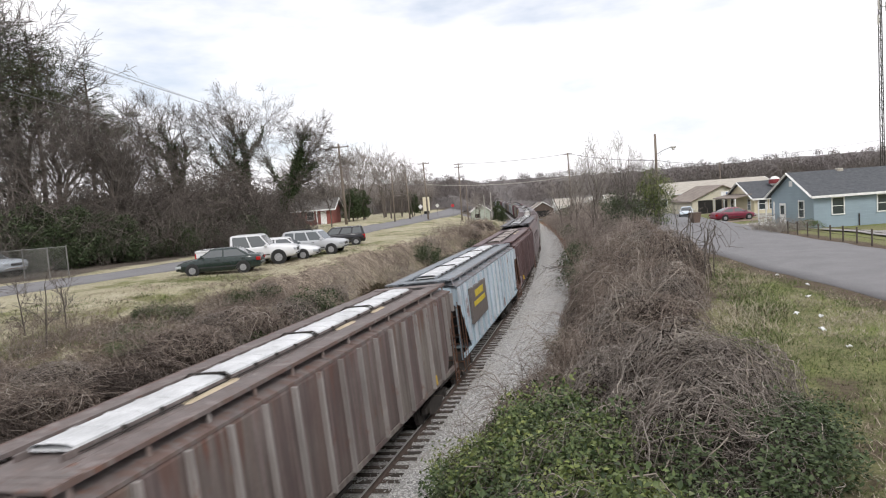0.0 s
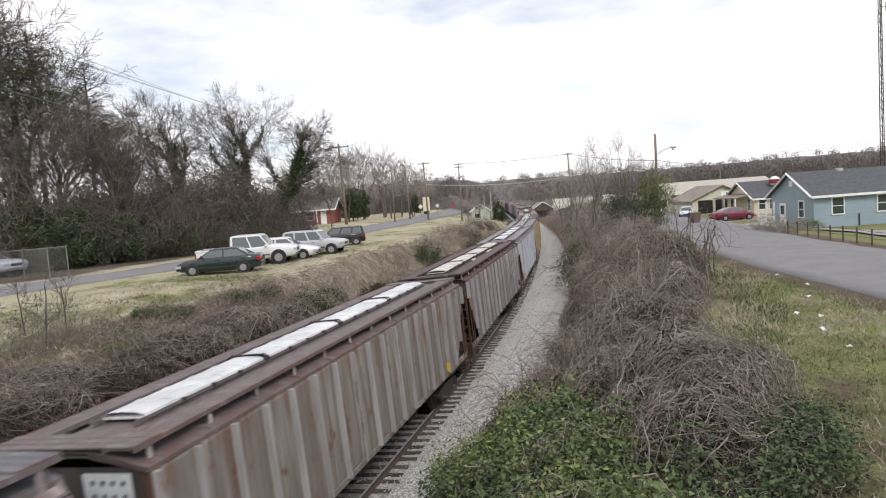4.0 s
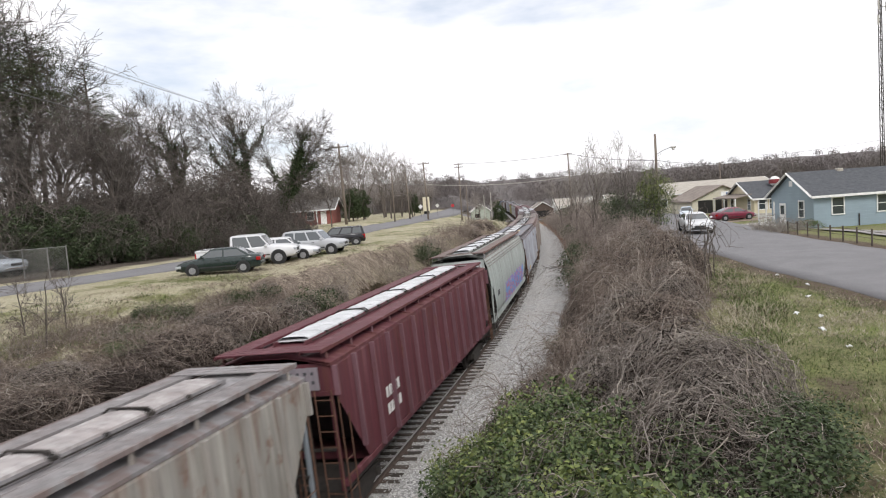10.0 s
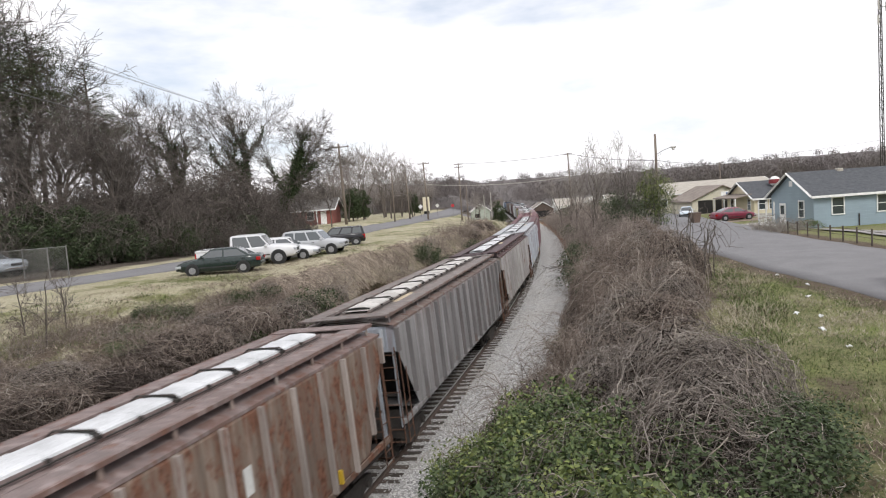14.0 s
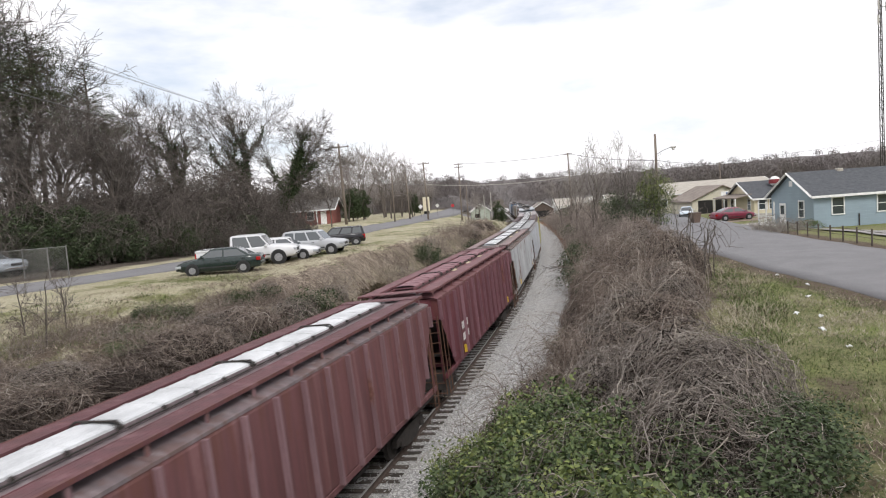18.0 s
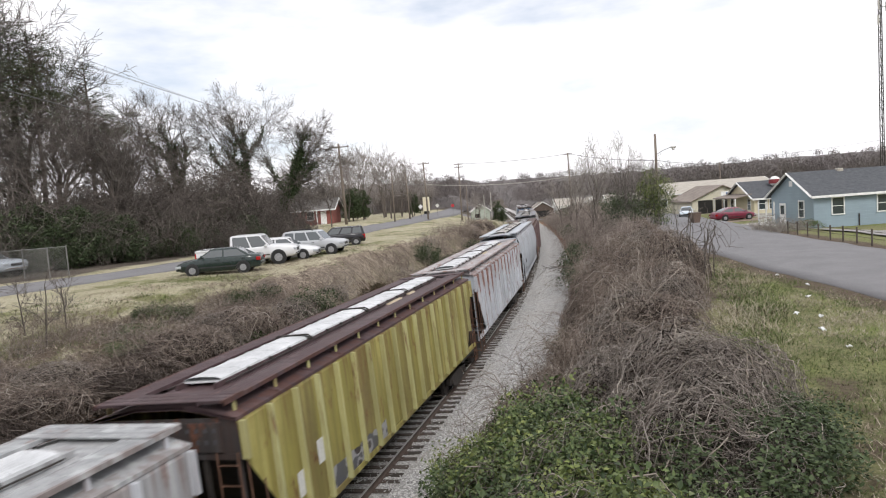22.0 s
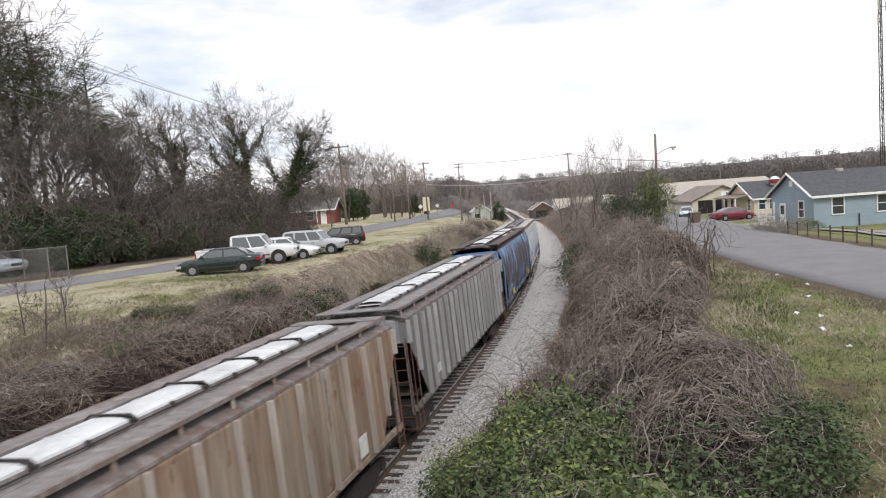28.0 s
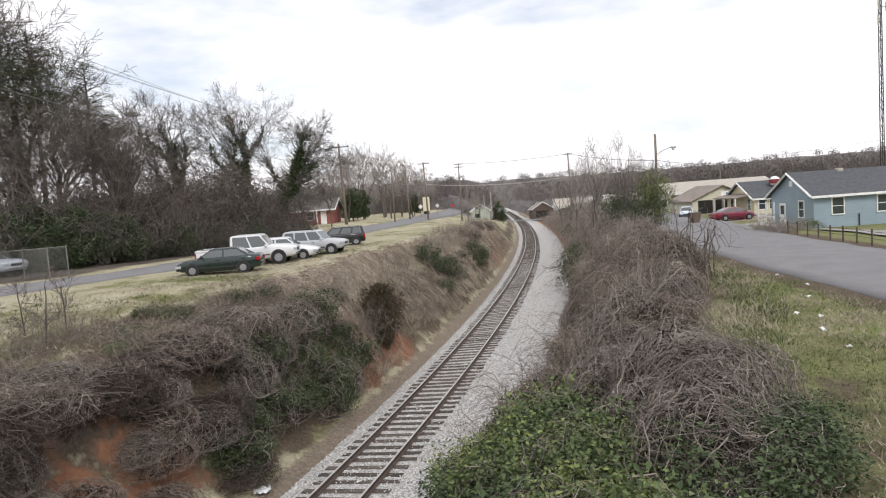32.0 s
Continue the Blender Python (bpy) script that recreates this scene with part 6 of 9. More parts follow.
            if u < 0.4 and rnd.random() < 0.12:
                k = DM
            put(k, s + rnd.uniform(-0.5, 0.5), d + rnd.uniform(-0.4, 0.4), 0.85 + 0.35 * math.sin(math.pi * min(1, u)), -0.05, rnd.uniform(0.75, 1.2) * lerp(0.8, 1.0, smooth(19, 23, s)))
            d += 1.15
        s += 1.2
    s = 43
    while s < 62:
        d = 6.2
        while d < 10.4:
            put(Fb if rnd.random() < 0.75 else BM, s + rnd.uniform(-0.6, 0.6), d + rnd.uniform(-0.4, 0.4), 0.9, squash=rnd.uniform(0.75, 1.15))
            d += 1.6
        s += 1.9
    for _ in range(34):
        s = rnd.uniform(19.5, 42)
        put(A, s, lerp(2.9, 4.5, smooth(17, 26, s)) + rnd.uniform(2.6, 5.2), rnd.uniform(0.6, 0.95))
    # tall weeds where the brambles meet the lawn
    for _ in range(130):
        s = rnd.uniform(16.5, 30)
        put(N if rnd.random() < 0.9 else G, s, lerp(10.2, 11.4, smooth(16, 24, s)) + rnd.uniform(-0.6, 0.5), rnd.uniform(0.5, 0.95))
    # dark dead stems that bend out over the street, and a dead branch over the gravel
    for i, (s, d, k) in enumerate(((27.5, 10.4, 1.0), (29.0, 10.9, 0.9), (31.0, 10.8, 0.95))):
        rng = np.random.default_rng(560 + i)
        p = arching(rng, 7, 9, 0.4, 2.5, 1.7, 0.9)
        q = side_twigs(rng, p, 40, 5, 0.7, -0.1)
        v, f = canes(p, np.linspace(0.024, 0.009, 9)[None, :] * np.ones((7, 1)), 4)
        v2, f2 = canes(q, np.linspace(0.011, 0.005, 5)[None, :] * np.ones((40, 1)))
        place("dead_shrub", [("stem", np_mesh("stem", np.vstack([v, v2]), np.vstack([f, f2 + len(v)]), M_BARK))], spot(s, d, 0.0, i * 2.1, k), "dark thorny leafless stems beside the street", "shrub", "dead shrubs by the street")
    rng = np.random.default_rng(570)
    t_ = np.linspace(0, 1, 8)[None, :]
    a_ = np.array([0.0, 0.22, -0.2, 0.4, 0.1])[:, None]
    L_ = np.array([3.6, 2.8, 2.6, 1.8, 3.0])[:, None]
    p = np.stack([-L_ * t_ * np.cos(a_), L_ * t_ * np.sin(a_), 0.5 * np.sin(t_ * 2.4) + a_ * t_ * 0.8], axis=2) + np.cumsum(rng.normal(size=(5, 8, 3)) * 0.05, axis=1)
    q = side_twigs(rng, p, 46, 4, 0.7, 0.1)
    v, f = canes(p, np.linspace(0.035, 0.012, 8)[None, :] * np.ones((5, 1)), 4)
    v2, f2 = canes(q, np.linspace(0.014, 0.008, 4)[None, :] * np.ones((46, 1)))
    place("dead_branch", [("stem", np_mesh("stem", np.vstack([v, v2]), np.vstack([f, f2 + len(v)]), M_BARK))], spot(49.5, 6.0, 0.8, 0.1, 1.0), "dark dead branch reaching out over the gravel", "branch")
    s = 62
    while s < 150:
        foot = 4.5
        for d in (foot + 1.6, foot + 3.4, foot + 5.4):
            if rnd.random() < 0.85:
                put(Fb if rnd.random() < 0.8 else D, s + rnd.uniform(-1, 1), d + rnd.uniform(-0.5, 0.5), 1.4)
        s += 2.9
    for s, d, z in ((49, 5.6, 1.2), (52.5, 5.2, 1.3), (56, 6.1, 1.5), (60, 5.4, 1.4), (45, 6.0, 1.0)):
        put(D, s, d, z)
    # left bank: dark tangles low down, leafy mass below the cedar, thin scrub and moss higher up
    s = 10.5
    while s < 27.5:
        top = lerp(12.0, 8.0, smooth(18, 32, s))
        d = 3.7
        while d < top + 0.3:
            u = (d - 3.6) / (top - 3.6)
            r = rnd.random()
            leafy = (20.3 < s < 27.2 and d < 4.9) or (18.4 < s < 21 and d < 4.5)
            if leafy:
                k, size, q = (DM if r < 0.72 else (X if r < 0.8 else GM)), 1.0, 1.05
            elif u < 0.34 and s < 26:
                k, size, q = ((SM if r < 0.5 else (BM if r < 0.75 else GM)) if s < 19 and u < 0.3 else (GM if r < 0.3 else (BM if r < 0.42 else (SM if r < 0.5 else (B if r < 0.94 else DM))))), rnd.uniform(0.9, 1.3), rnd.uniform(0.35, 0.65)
                if s < 17 and d < 4.8:
                    k = None if r < 0.45 else k
            elif u < 0.72:
                k, size, q = (S if r < 0.42 else (GM if r < 0.5 else (X if r < 0.6 else (B if r < 0.7 else (N if r < 0.88 else None))))), rnd.uniform(0.5, 0.85), 0.65
            else:
                k, size, q = (S if r < 0.14 else (G if r < 0.4 else (N if r < 0.66 else None))), 0.7, 0.7
            if k:
                put(k, s + rnd.uniform(-0.45, 0.45), -d + rnd.uniform(-0.35, 0.35), size, -0.05, q * rnd.uniform(0.85, 1.15))
            d += 0.85
        s += 0.9
    while s < 100:
        d = 3.3
        while d < 6.8:
            if rnd.random() < 0.75:
                put(G if rnd.random() < 0.8 else S, s + rnd.uniform(-0.5, 0.5), -d + rnd.uniform(-0.3, 0.3), 0.9)
            d += 0.85
        s += 1.2 if s < 70 else 2.4
    for s, d, z in ((46, -5.4, 0.9), (47.8, -5.8, 0.85), (46.8, -4.6, 0.8), (48.6, -4.6, 0.95), (50, -4.0, 0.8), (59.5, -3.9, 1.1), (60.6, -4.4, 0.95), (62.0, -4.0, 0.9), (45.2, -3.9, 0.6), (20.9, -9.0, 0.36), (21.7, -7.9, 0.34), (24.6, -7.4, 0.45), (26.0, -6.8, 0.5)):
        put(D, s, d, z)
    for s in (29.0, 33.5, 52.0, 56.0, 66.0, 70.0, 76.0, 82.0):
        put(BM if s > 60 else GM, s, -rnd.uniform(4.4, 6.0), 0.8, 0.0, 0.8)
    # dry grass and roots that hang over the broken edge of the cutting
    rng = np.random.default_rng(580)
    lines, radii = [], []
    for _ in range(5200):
        s = 26.5 + 68 * rng.random() ** 1.5
        lip = lerp(7.7, 6.2, smooth(33, 65, s)) + rng.normal() * 0.25
        if rng.random() < 0.4:
            lip -= rng.uniform(0.3, 3.4)
        L = rng.uniform(0.5, 1.7)
        drift, arch = rng.normal() * 0.55 + 0.5 * wavy(s, lip, 0.8, 71), rng.uniform(0.06, 0.4)
        line = []
        for j in range(6):
            u = j / 5
            c, tg = along(s + drift * u + 0.13 * rng.normal())
            dd = -max(2.9, lip - L * u)
            x, y = c.x + tg.y * dd, c.y - tg.x * dd
            line.append((x, y, ground_z(x, y) + 0.02 + arch * math.sin(math.pi * min(1.0, 0.15 + u * 0.85))))
        lines.append(line)
        radii.append(rng.uniform(0.006, 0.013) * (1 + s / 90))
    p = np.array(lines)
    tagged(new("hanging_grass", np_mesh("hanging_grass", *canes(p, np.linspace(1, 0.4, 6)[None, :] * np.array(radii)[:, None]), M_HANG)), "dry grass and roots hanging over the cutting's edge", "grass", kind="stuff")
    # grass tufts by the street
    for _ in range(240):
        s = rnd.uniform(13, 45)
        d = rnd.uniform(10.2, 14.5)
        p, t = along(s)
        x, y = p.x + t.y * d, p.y - t.x * d
        if off_road(x, y) > 0.9:
            put(N if rnd.random() < 0.93 else G, s, d, rnd.uniform(0.25, 0.55) if d > 11 else rnd.uniform(0.4, 0.8))
    lawn = blade_mesh("blades", 79, 46, 0.42, 0.13, M_GREENGRASS, 0.011, 0.9, 2)
    brown_lawn = blade_mesh("blades", 78, 46, 0.42, 0.12, M_STRAW, 0.011, 1.1, 2)
    for _ in range(1700):
        s, d = 9 + 27 * rnd.random() ** 1.3, rnd.uniform(9.4, 15.5)
        p, t = along(s)
        x, y = p.x + t.y * d, p.y - t.x * d
        if off_road(x, y) > 0.5:
            green = wavy(x, y, 0.35, 61) + rnd.uniform(-0.3, 0.3) > -0.05
            m = spot(s, d, 0.0, rnd.uniform(0, 6.28), rnd.uniform(0.8, 1.5))
            grass["tufts of green and straw grass" if green else "tufts of long dry straw-coloured grass"].append((lawn if green else brown_lawn, m))
    for _ in range(900):
        s, d = rnd.uniform(16, 46), rnd.uniform(-14.5, -7.6)
        p, t = along(s)
        x, y = p.x + t.y * d, p.y - t.x * d
        if off_road(x, y) > 0.4:
            green = wavy(x, y, 0.28, 41) + rnd.uniform(-0.3, 0.3) > 0.0
            m = spot(s, d, 0.0, rnd.uniform(0, 6.28), rnd.uniform(0.8, 1.5))
            grass["tufts of green and straw grass" if green else "tufts of long dry straw-coloured grass"].append((lawn if green else brown_lawn, m))
    for lab, lot in grass.items():
        V, F, o = [], [], 0
        for me, m in lot:
            co = np.empty(len(me.vertices) * 3, dtype=np.float32)
            me.vertices.foreach_get("co", co)
            ix = np.empty(len(me.loops), dtype=np.int32)
            me.loops.foreach_get("vertex_index", ix)
            a = np.array(m)
            V.append(co.reshape(-1, 3) @ a[:3, :3].T + a[:3, 3])
            F.append(ix.reshape(-1, 4) + o)
            o += len(V[-1])
        tagged(new("grass", np_mesh("grass", np.vstack(V), np.vstack(F), lot[0][0].materials[0])), lab, "grass", kind="stuff")
    # cedar on the left bank
    rng = np.random.default_rng(5)
    n = 640
    h = rng.uniform(0.03, 1.0, n)
    a = rng.uniform(0, 2 * np.pi, n)
    L = ((1 - h) * (0.3 + h) * 2.0 + 0.1) * rng.uniform(0.3, 1.3, n)
    t = np.linspace(0, 1, 4)[None, :]
    p = np.stack([np.cos(a)[:, None] * L[:, None] * t, np.sin(a)[:, None] * L[:, None] * t, h[:, None] * 3.1 + L[:, None] * t * 1.0], axis=2)
    v, f = canes(p, np.linspace(1, 0.4, 4)[None, :] * np.full((n, 1), 0.011))
    stems = np_mesh("branch_whorl", v, f, M_TWIG_RED)
    tips = np.vstack([p[:, j] + rng.normal(size=(n, 3)) * 0.09 for j in (1, 2, 2, 3, 3, 3) for _ in range(4)])
    v, f = leaves(tips, 0.17, rng, -0.9, 0.13)
    place("cedar_bush", [("branch_whorl", stems), ("foliage", np_mesh("foliage", v, f, M_CEDAR))], spot(30.6, -3.6, -0.3, 0.3, 0.98), "bronze-brown young cedar on the clay bank", "cedar")
    # three bare saplings on the near left lip
    for i, (s, d, hh) in enumerate(((17.7, -10.7, 1.9), (17.2, -9.3, 2.2), (18.8, -10.2, 1.7), (17.4, -11.8, 1.6))):
        w_, c_, _ = tree_meshes("sapling", 300 + i, hh, 0.026, M_BARK, M_TWIG, 0.0045, plan=((9, 0.36, 0.75, 5), (5, 0.17, 0.8, 4), (4, 0.09, 0.8, 3)), bole=0.85, low=0.2, crooked=0.1, up=0.1)
        place("sapling", [("trunk", w_), ("crown", c_)], spot(s, d, -0.1, i * 2.0), "leafless thin sapling at the edge of the bank", "sapling", "saplings on the lip")


plants_beside_track()


def trees_and_woods():
    rnd = random.Random(31)
    bare = [tree_meshes("bare", 100 + i, 12.0, 0.19, M_BARK, M_TWIG, 0.0095, plan=((8, 0.42, 0.65, 6), (8, 0.19, 0.8, 5), (8, 0.09, 0.85, 4), (6, 0.045, 0.9, 3)), bole=0.5, low=0.35, crooked=0.08) for i in range(3)]
    pale = [tree_meshes("pale", 110 + i, 8.5, 0.12, M_BARK, M_TWIG_PALE, 0.012, plan=((5, 0.5, 0.5, 5), (6, 0.24, 0.65, 4), (5, 0.13, 0.7, 3)), bole=0.5) for i in range(2)]
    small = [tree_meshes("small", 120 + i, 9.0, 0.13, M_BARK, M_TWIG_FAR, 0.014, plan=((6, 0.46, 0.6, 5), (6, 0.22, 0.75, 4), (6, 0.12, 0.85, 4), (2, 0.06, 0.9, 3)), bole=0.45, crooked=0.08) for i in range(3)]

    def bare_tree(x, y, h, sets=None, label="tall leafless tree with fine grey twigs", grp="bare trees"):
        w_, c_, _ = rnd.choice(sets or bare)
        base = 12.0 if (sets is None or sets is bare) else (8.5 if sets is pale else 9.0)
        place("bare_tree", [("trunk", w_), ("crown", c_)], spot_xy(x, y, -0.2, rnd.uniform(0, 6.28), h / base), label, "tree", grp)

    # tall trees clothed in ivy behind the left road
    for i, (x, y, h, lean, lab) in enumerate(((-25.4, 64, 16.6, 0.0, "tall leafless tree with ivy up its trunk"), (-20.2, 68, 17.2, 0.0, "tall leafless tree thickly clothed in ivy"), (-17.8, 66, 15.0, 0.45, "leaning tree with ivy on its limbs"), (-29.5, 60, 11.5, 0.0, "leafless tree with ivy up its trunk"), (-34, 52, 13.5, 0.0, "leafless tree with ivy on its lower limbs"))):
        w_, c_, lv = tree_meshes("ivy_tree", 140 + i, h, 0.26, M_BARK, M_TWIG, 0.01, plan=((8, 0.42, 0.5, 7), (9, 0.17, 0.75, 5), (8, 0.085, 0.85, 4), (7, 0.042, 0.9, 3)), bole=0.52, low=0.4, crooked=0.075, up=0.3)
        lf = leafy_limbs(160 + i, lv, 17000, 0.19, M_DARKLEAF, 0.33)
        m = spot_xy(x, y, -0.2, i * 1.3) @ Euler((0, lean, -i * 1.3)).to_matrix().to_4x4()
        place("ivy_tree", [("trunk", w_), ("crown", c_), ("foliage", lf)], m, lab, "tree", "ivy-clad trees")
    # pines
    rng = np.random.default_rng(8)
    kinds = []
    for i in range(3):
        h, n = 21.0, 96
        z = h * (0.42 + 0.56 * rng.uniform(0, 1, n) ** 0.85)
        a = rng.uniform(0, 2 * np.pi, n)
        L = (1.15 - z / h) * 5.2 * rng.uniform(0.55, 1.1, n) + 0.5
        t = np.linspace(0, 1, 5)[None, :]
        p = np.stack([np.cos(a)[:, None] * L[:, None] * t, np.sin(a)[:, None] * L[:, None] * t, z[:, None] + L[:, None] * (0.25 * t + 0.1 * t ** 2)], axis=2)
        p += np.cumsum(rng.normal(size=p.shape) * 0.1, axis=1)
        tr = np.stack([np.zeros(6), np.zeros(6), np.linspace(0, h, 6)], axis=1)
        tr[:, :2] += rng.normal(size=(6, 2)) * 0.12
        v0, f0 = canes(tr[None], np.linspace(0.27, 0.05, 6)[None], 8)
        v1, f1 = canes(p, np.linspace(0.06, 0.02, 5)[None, :] * np.ones((n, 1)), 4)
        wood = np_mesh("trunk", np.vstack([v0, v1]), np.vstack([f0, f1 + len(v0)]), M_BARK)
        tips = []
        for j in (3, 4, 4):
            c = p[:, j] + rng.normal(size=(n, 3)) * np.array([0.5, 0.5, 0.25])
            tips.append(np.repeat(c, 52, axis=0) + rng.normal(size=(n * 52, 3)) * np.array([0.33, 0.33, 0.22]))
        v, f = leaves(np.vstack(tips), 0.19, rng, -0.2, 0.17)
        kinds.append((wood, np_mesh("needle_mass", v, f, M_PINE)))
    for i, (x, y, h) in enumerate(((-34.5, 48, 24), (-39.5, 51, 29), (-32.0, 52, 19), (-30.5, 57, 17.5), (-43, 55, 28))):
        w_, nd = kinds[i % 3]
        place("pine_tree", [("trunk", w_), ("needle_mass", nd)], spot_xy(x, y, -0.2, i * 1.7, h / 21.0), "tall dark green pine tree behind the road", "tree", "pine trees")
    for x, y, h in ((-31, 50, 12.5), (-16.5, 76, 7.5), (-19, 80, 8.5), (-14.5, 84, 6.5), (-26, 50, 13.2), (-28.8, 48, 12.2), (-35.5, 55, 23.5), (-32.2, 55, 18.5), (-28, 57, 14)):
        bare_tree(x, y, h)
    # thicket along the far side of the left road
    brush = []
    for i in range(3):
        r = np.random.default_rng(200 + i)
        n = 34
        p = arching(r, n, 5, 1.5, 4.6, 2.6, 2.2)
        v, f = canes(p, np.linspace(1, 0.4, 5)[None, :] * (0.03 * r.uniform(0.6, 1.3, n))[:, None])
        q = side_twigs(r, p, 170, 3, 1.5, 0.1)
        v2, f2 = canes(q, np.linspace(0.022, 0.012, 3)[None, :] * np.ones((170, 1)))
        q2 = side_twigs(r, q, 900, 3, 0.7, 0.2)
        v3, f3 = canes(q2, np.linspace(0.011, 0.008, 3)[None, :] * np.ones((900, 1)))
        st = np_mesh("stem_tangle", np.vstack([v, v2, v3]), np.vstack([f, f2 + len(v), f3 + len(v) + len(v2)]), M_TWIG_RED)
        lf = leaf_mesh("foliage", 210 + i, 4200, 2.0, 3.6, 0.12, M_THICKLEAF, lumps=26)
        brush.append([("stem_tangle", st), ("foliage", lf)])
    brown = [[b[0]] for b in brush]
    big_leaf = leaf_mesh("foliage", 220, 6500, 1.7, 3.4, 0.125, M_THICKLEAF, lumps=26)
    line = [(-40, 36.5), (-33, 41), (-27.5, 44.5), (-23.5, 47.5), (-19.5, 53), (-16.8, 60), (-15.3, 66), (-14.2, 70)]
    for (x0, y0), (x1, y1) in zip(line[:-1], line[1:]):
        n = max(2, int(math.hypot(x1 - x0, y1 - y0) / 1.7))
        for k in range(n):
            for row in range(3):
                u = (k + rnd.random()) / n
                x, y = lerp(x0, x1, u) - row * 1.9 + rnd.uniform(-0.5, 0.5), lerp(y0, y1, u) + row * 1.6 + rnd.uniform(-0.5, 0.5)
                if off_road(x, y) < 1.8:
                    continue
                green = rnd.random() < (0.95 if x < -23 and row < 2 else 0.5)
                h = rnd.uniform(0.6, 1.2) * (0.7 if row == 0 else 1.1) * (1.0 if x < -20 else 0.85)
                place("thicket_shrub", rnd.choice(brush if green else brown), spot_xy(x, y, -0.2, rnd.uniform(0, 6.28), h), "tangled brown brush with ivy leaves by the road" if green else "tangled leafless brown brush by the road", "shrub", "thicket by the road")
    for x, y, k in ((-38, 44, 1.2), (-34.5, 45, 1.05), (-31.5, 46.5, 1.1), (-27.5, 51, 1.2), (-26, 54, 1.15), (-22, 60, 1.3), (-29.6, 52, 1.2), (-27, 53, 1.3), (-25, 55, 1.4), (-23.2, 56.5, 1.3), (-21, 58.5, 1.45), (-19.6, 61, 1.35), (-18, 64, 1.25), (-22.4, 61.5, 1.45), (-24.4, 58, 1.4)):
        place("thicket_shrub", rnd.choice(brush if x < -24 or k > 1.27 else brown), spot_xy(x, y, -0.3, rnd.uniform(0, 6.28), k), "tall brush draped with vines and ivy", "shrub", "thicket by the road")
    for x, y, k in ((-33, 41.5, 0.9), (-31, 42.6, 1.0), (-29, 43.8, 0.95), (-27, 45, 1.05), (-35, 40.4, 1.0), (-25.4, 46.4, 0.85), (-21.6, 50.5, 0.75), (-17.6, 58.5, 0.8), (-30, 44.2, 1.3), (-27.8, 46.4, 1.3), (-33.8, 42.6, 1.4), (-36.5, 39.2, 1.0), (-34.4, 40.2, 1.15), (-32.4, 42.0, 1.2), (-38.5, 38.4, 1.1), (-31.5, 43.8, 1.35), (-26.0, 47.2, 1.2), (-24.2, 48.4, 1.0)):
        place("evergreen_shrub", [("foliage", big_leaf)], spot_xy(x, y, -0.2, rnd.uniform(0, 6.28), k * 1.2), "dark green evergreen shrub by the road", "shrub", "evergreen shrubs by the road")
    # dark evergreens by the brick house and the crossing
    ever = [("needle_mass", leaf_mesh("needle_mass", 230, 3000, 1.5, 6.0, 0.3, M_DARKLEAF, lumps=34, narrow=0.4))]
    stem = ("trunk", Shape().tube([(0, 0, -0.2), (0, 0, 4.5)], [0.12, 0.04], 6).mesh("trunk", M_BARK))
    for x, y, k in ((-14.4, 105, 1.0), (-13.2, 109, 0.95), (-15.3, 111, 1.05), (-5.6, 138, 0.9), (13.8, 152, 0.95), (14.6, 149, 0.75)):
        place("evergreen_tree", [stem, ever[0]], spot_xy(x, y, -0.1, x, k), "dark evergreen tree with dense foliage", "tree", "evergreen trees")
    # trees beyond, left of the track
    for x, y, h in ((-22, 105, 12), (-18, 112, 13), (-14, 118, 13.5), (-11, 124, 14), (-9, 116, 11.5), (-15, 104, 11), (-8, 132, 13), (-12, 140, 15), (-17, 130, 15), (-20, 120, 14), (-26, 115, 14), (-7, 150, 13), (-5.5, 126, 9.5), (9.5, 158, 8), (8.6, 150, 6.5)):
        bare_tree(x, y, h, small, "leafless tree on the lawn beyond the road", "far bare trees")
    for k in range(34):
        u = rnd.random()
        x, y = lerp(-46, 3, u) + rnd.uniform(-4, 4), lerp(150, 205, u) + rnd.uniform(-12, 12)
        if off_road(x, y) < 3 or abs(side_of(x, y)[0]) < 7:
            continue
        if k % 2:
            bare_tree(x, y, rnd.uniform(8, 12), small, "leafless tree on the lawn beyond the road", "far bare trees")
        else:
            place("thicket_shrub", rnd.choice(brown), spot_xy(x, y, -0.3, rnd.uniform(0, 6.28), rnd.uniform(0.9, 1.4)), "tangled leafless brown brush far along the road", "shrub", "far thicket")
    # bare pale trees and a privet beside the right street
    for x, y, h in ((16.6, 68, 8.2), (18.4, 74, 8.6), (20.4, 70, 7.8), (14.9, 62, 6.8), (22.0, 78, 8.4), (17.5, 82, 8.8), (23.4, 72, 6.2), (18.8, 92, 8.2), (19.5, 95, 9), (21, 110, 9.5), (26, 118, 10)):
        bare_tree(x, y, h, pale, "leafless pale-barked tree beside the cutting", "pale bare trees")
    priv = [("foliage", leaf_mesh("foliage", 240, 5600, 1.9, 4.6, 0.12, M_IVY_BRIGHT, lumps=60)), ("inner_foliage", leaf_mesh("inner_foliage", 241, 2600, 1.9, 3.6, 0.12, M_THICKLEAF, lumps=44))]
    pstem = bramble_mesh("stem_tangle", 242, 90, 520, 0.9, 4.4, 1.6, 0.016, M_TWIG)
    place("privet_bush", pstem + priv, spot_xy(19.0, 57.0, -0.1, 0.4, 1.0) @ Matrix.Diagonal((1, 1, 1.32, 1)), "tall yellow-green privet bush by the street", "bush")
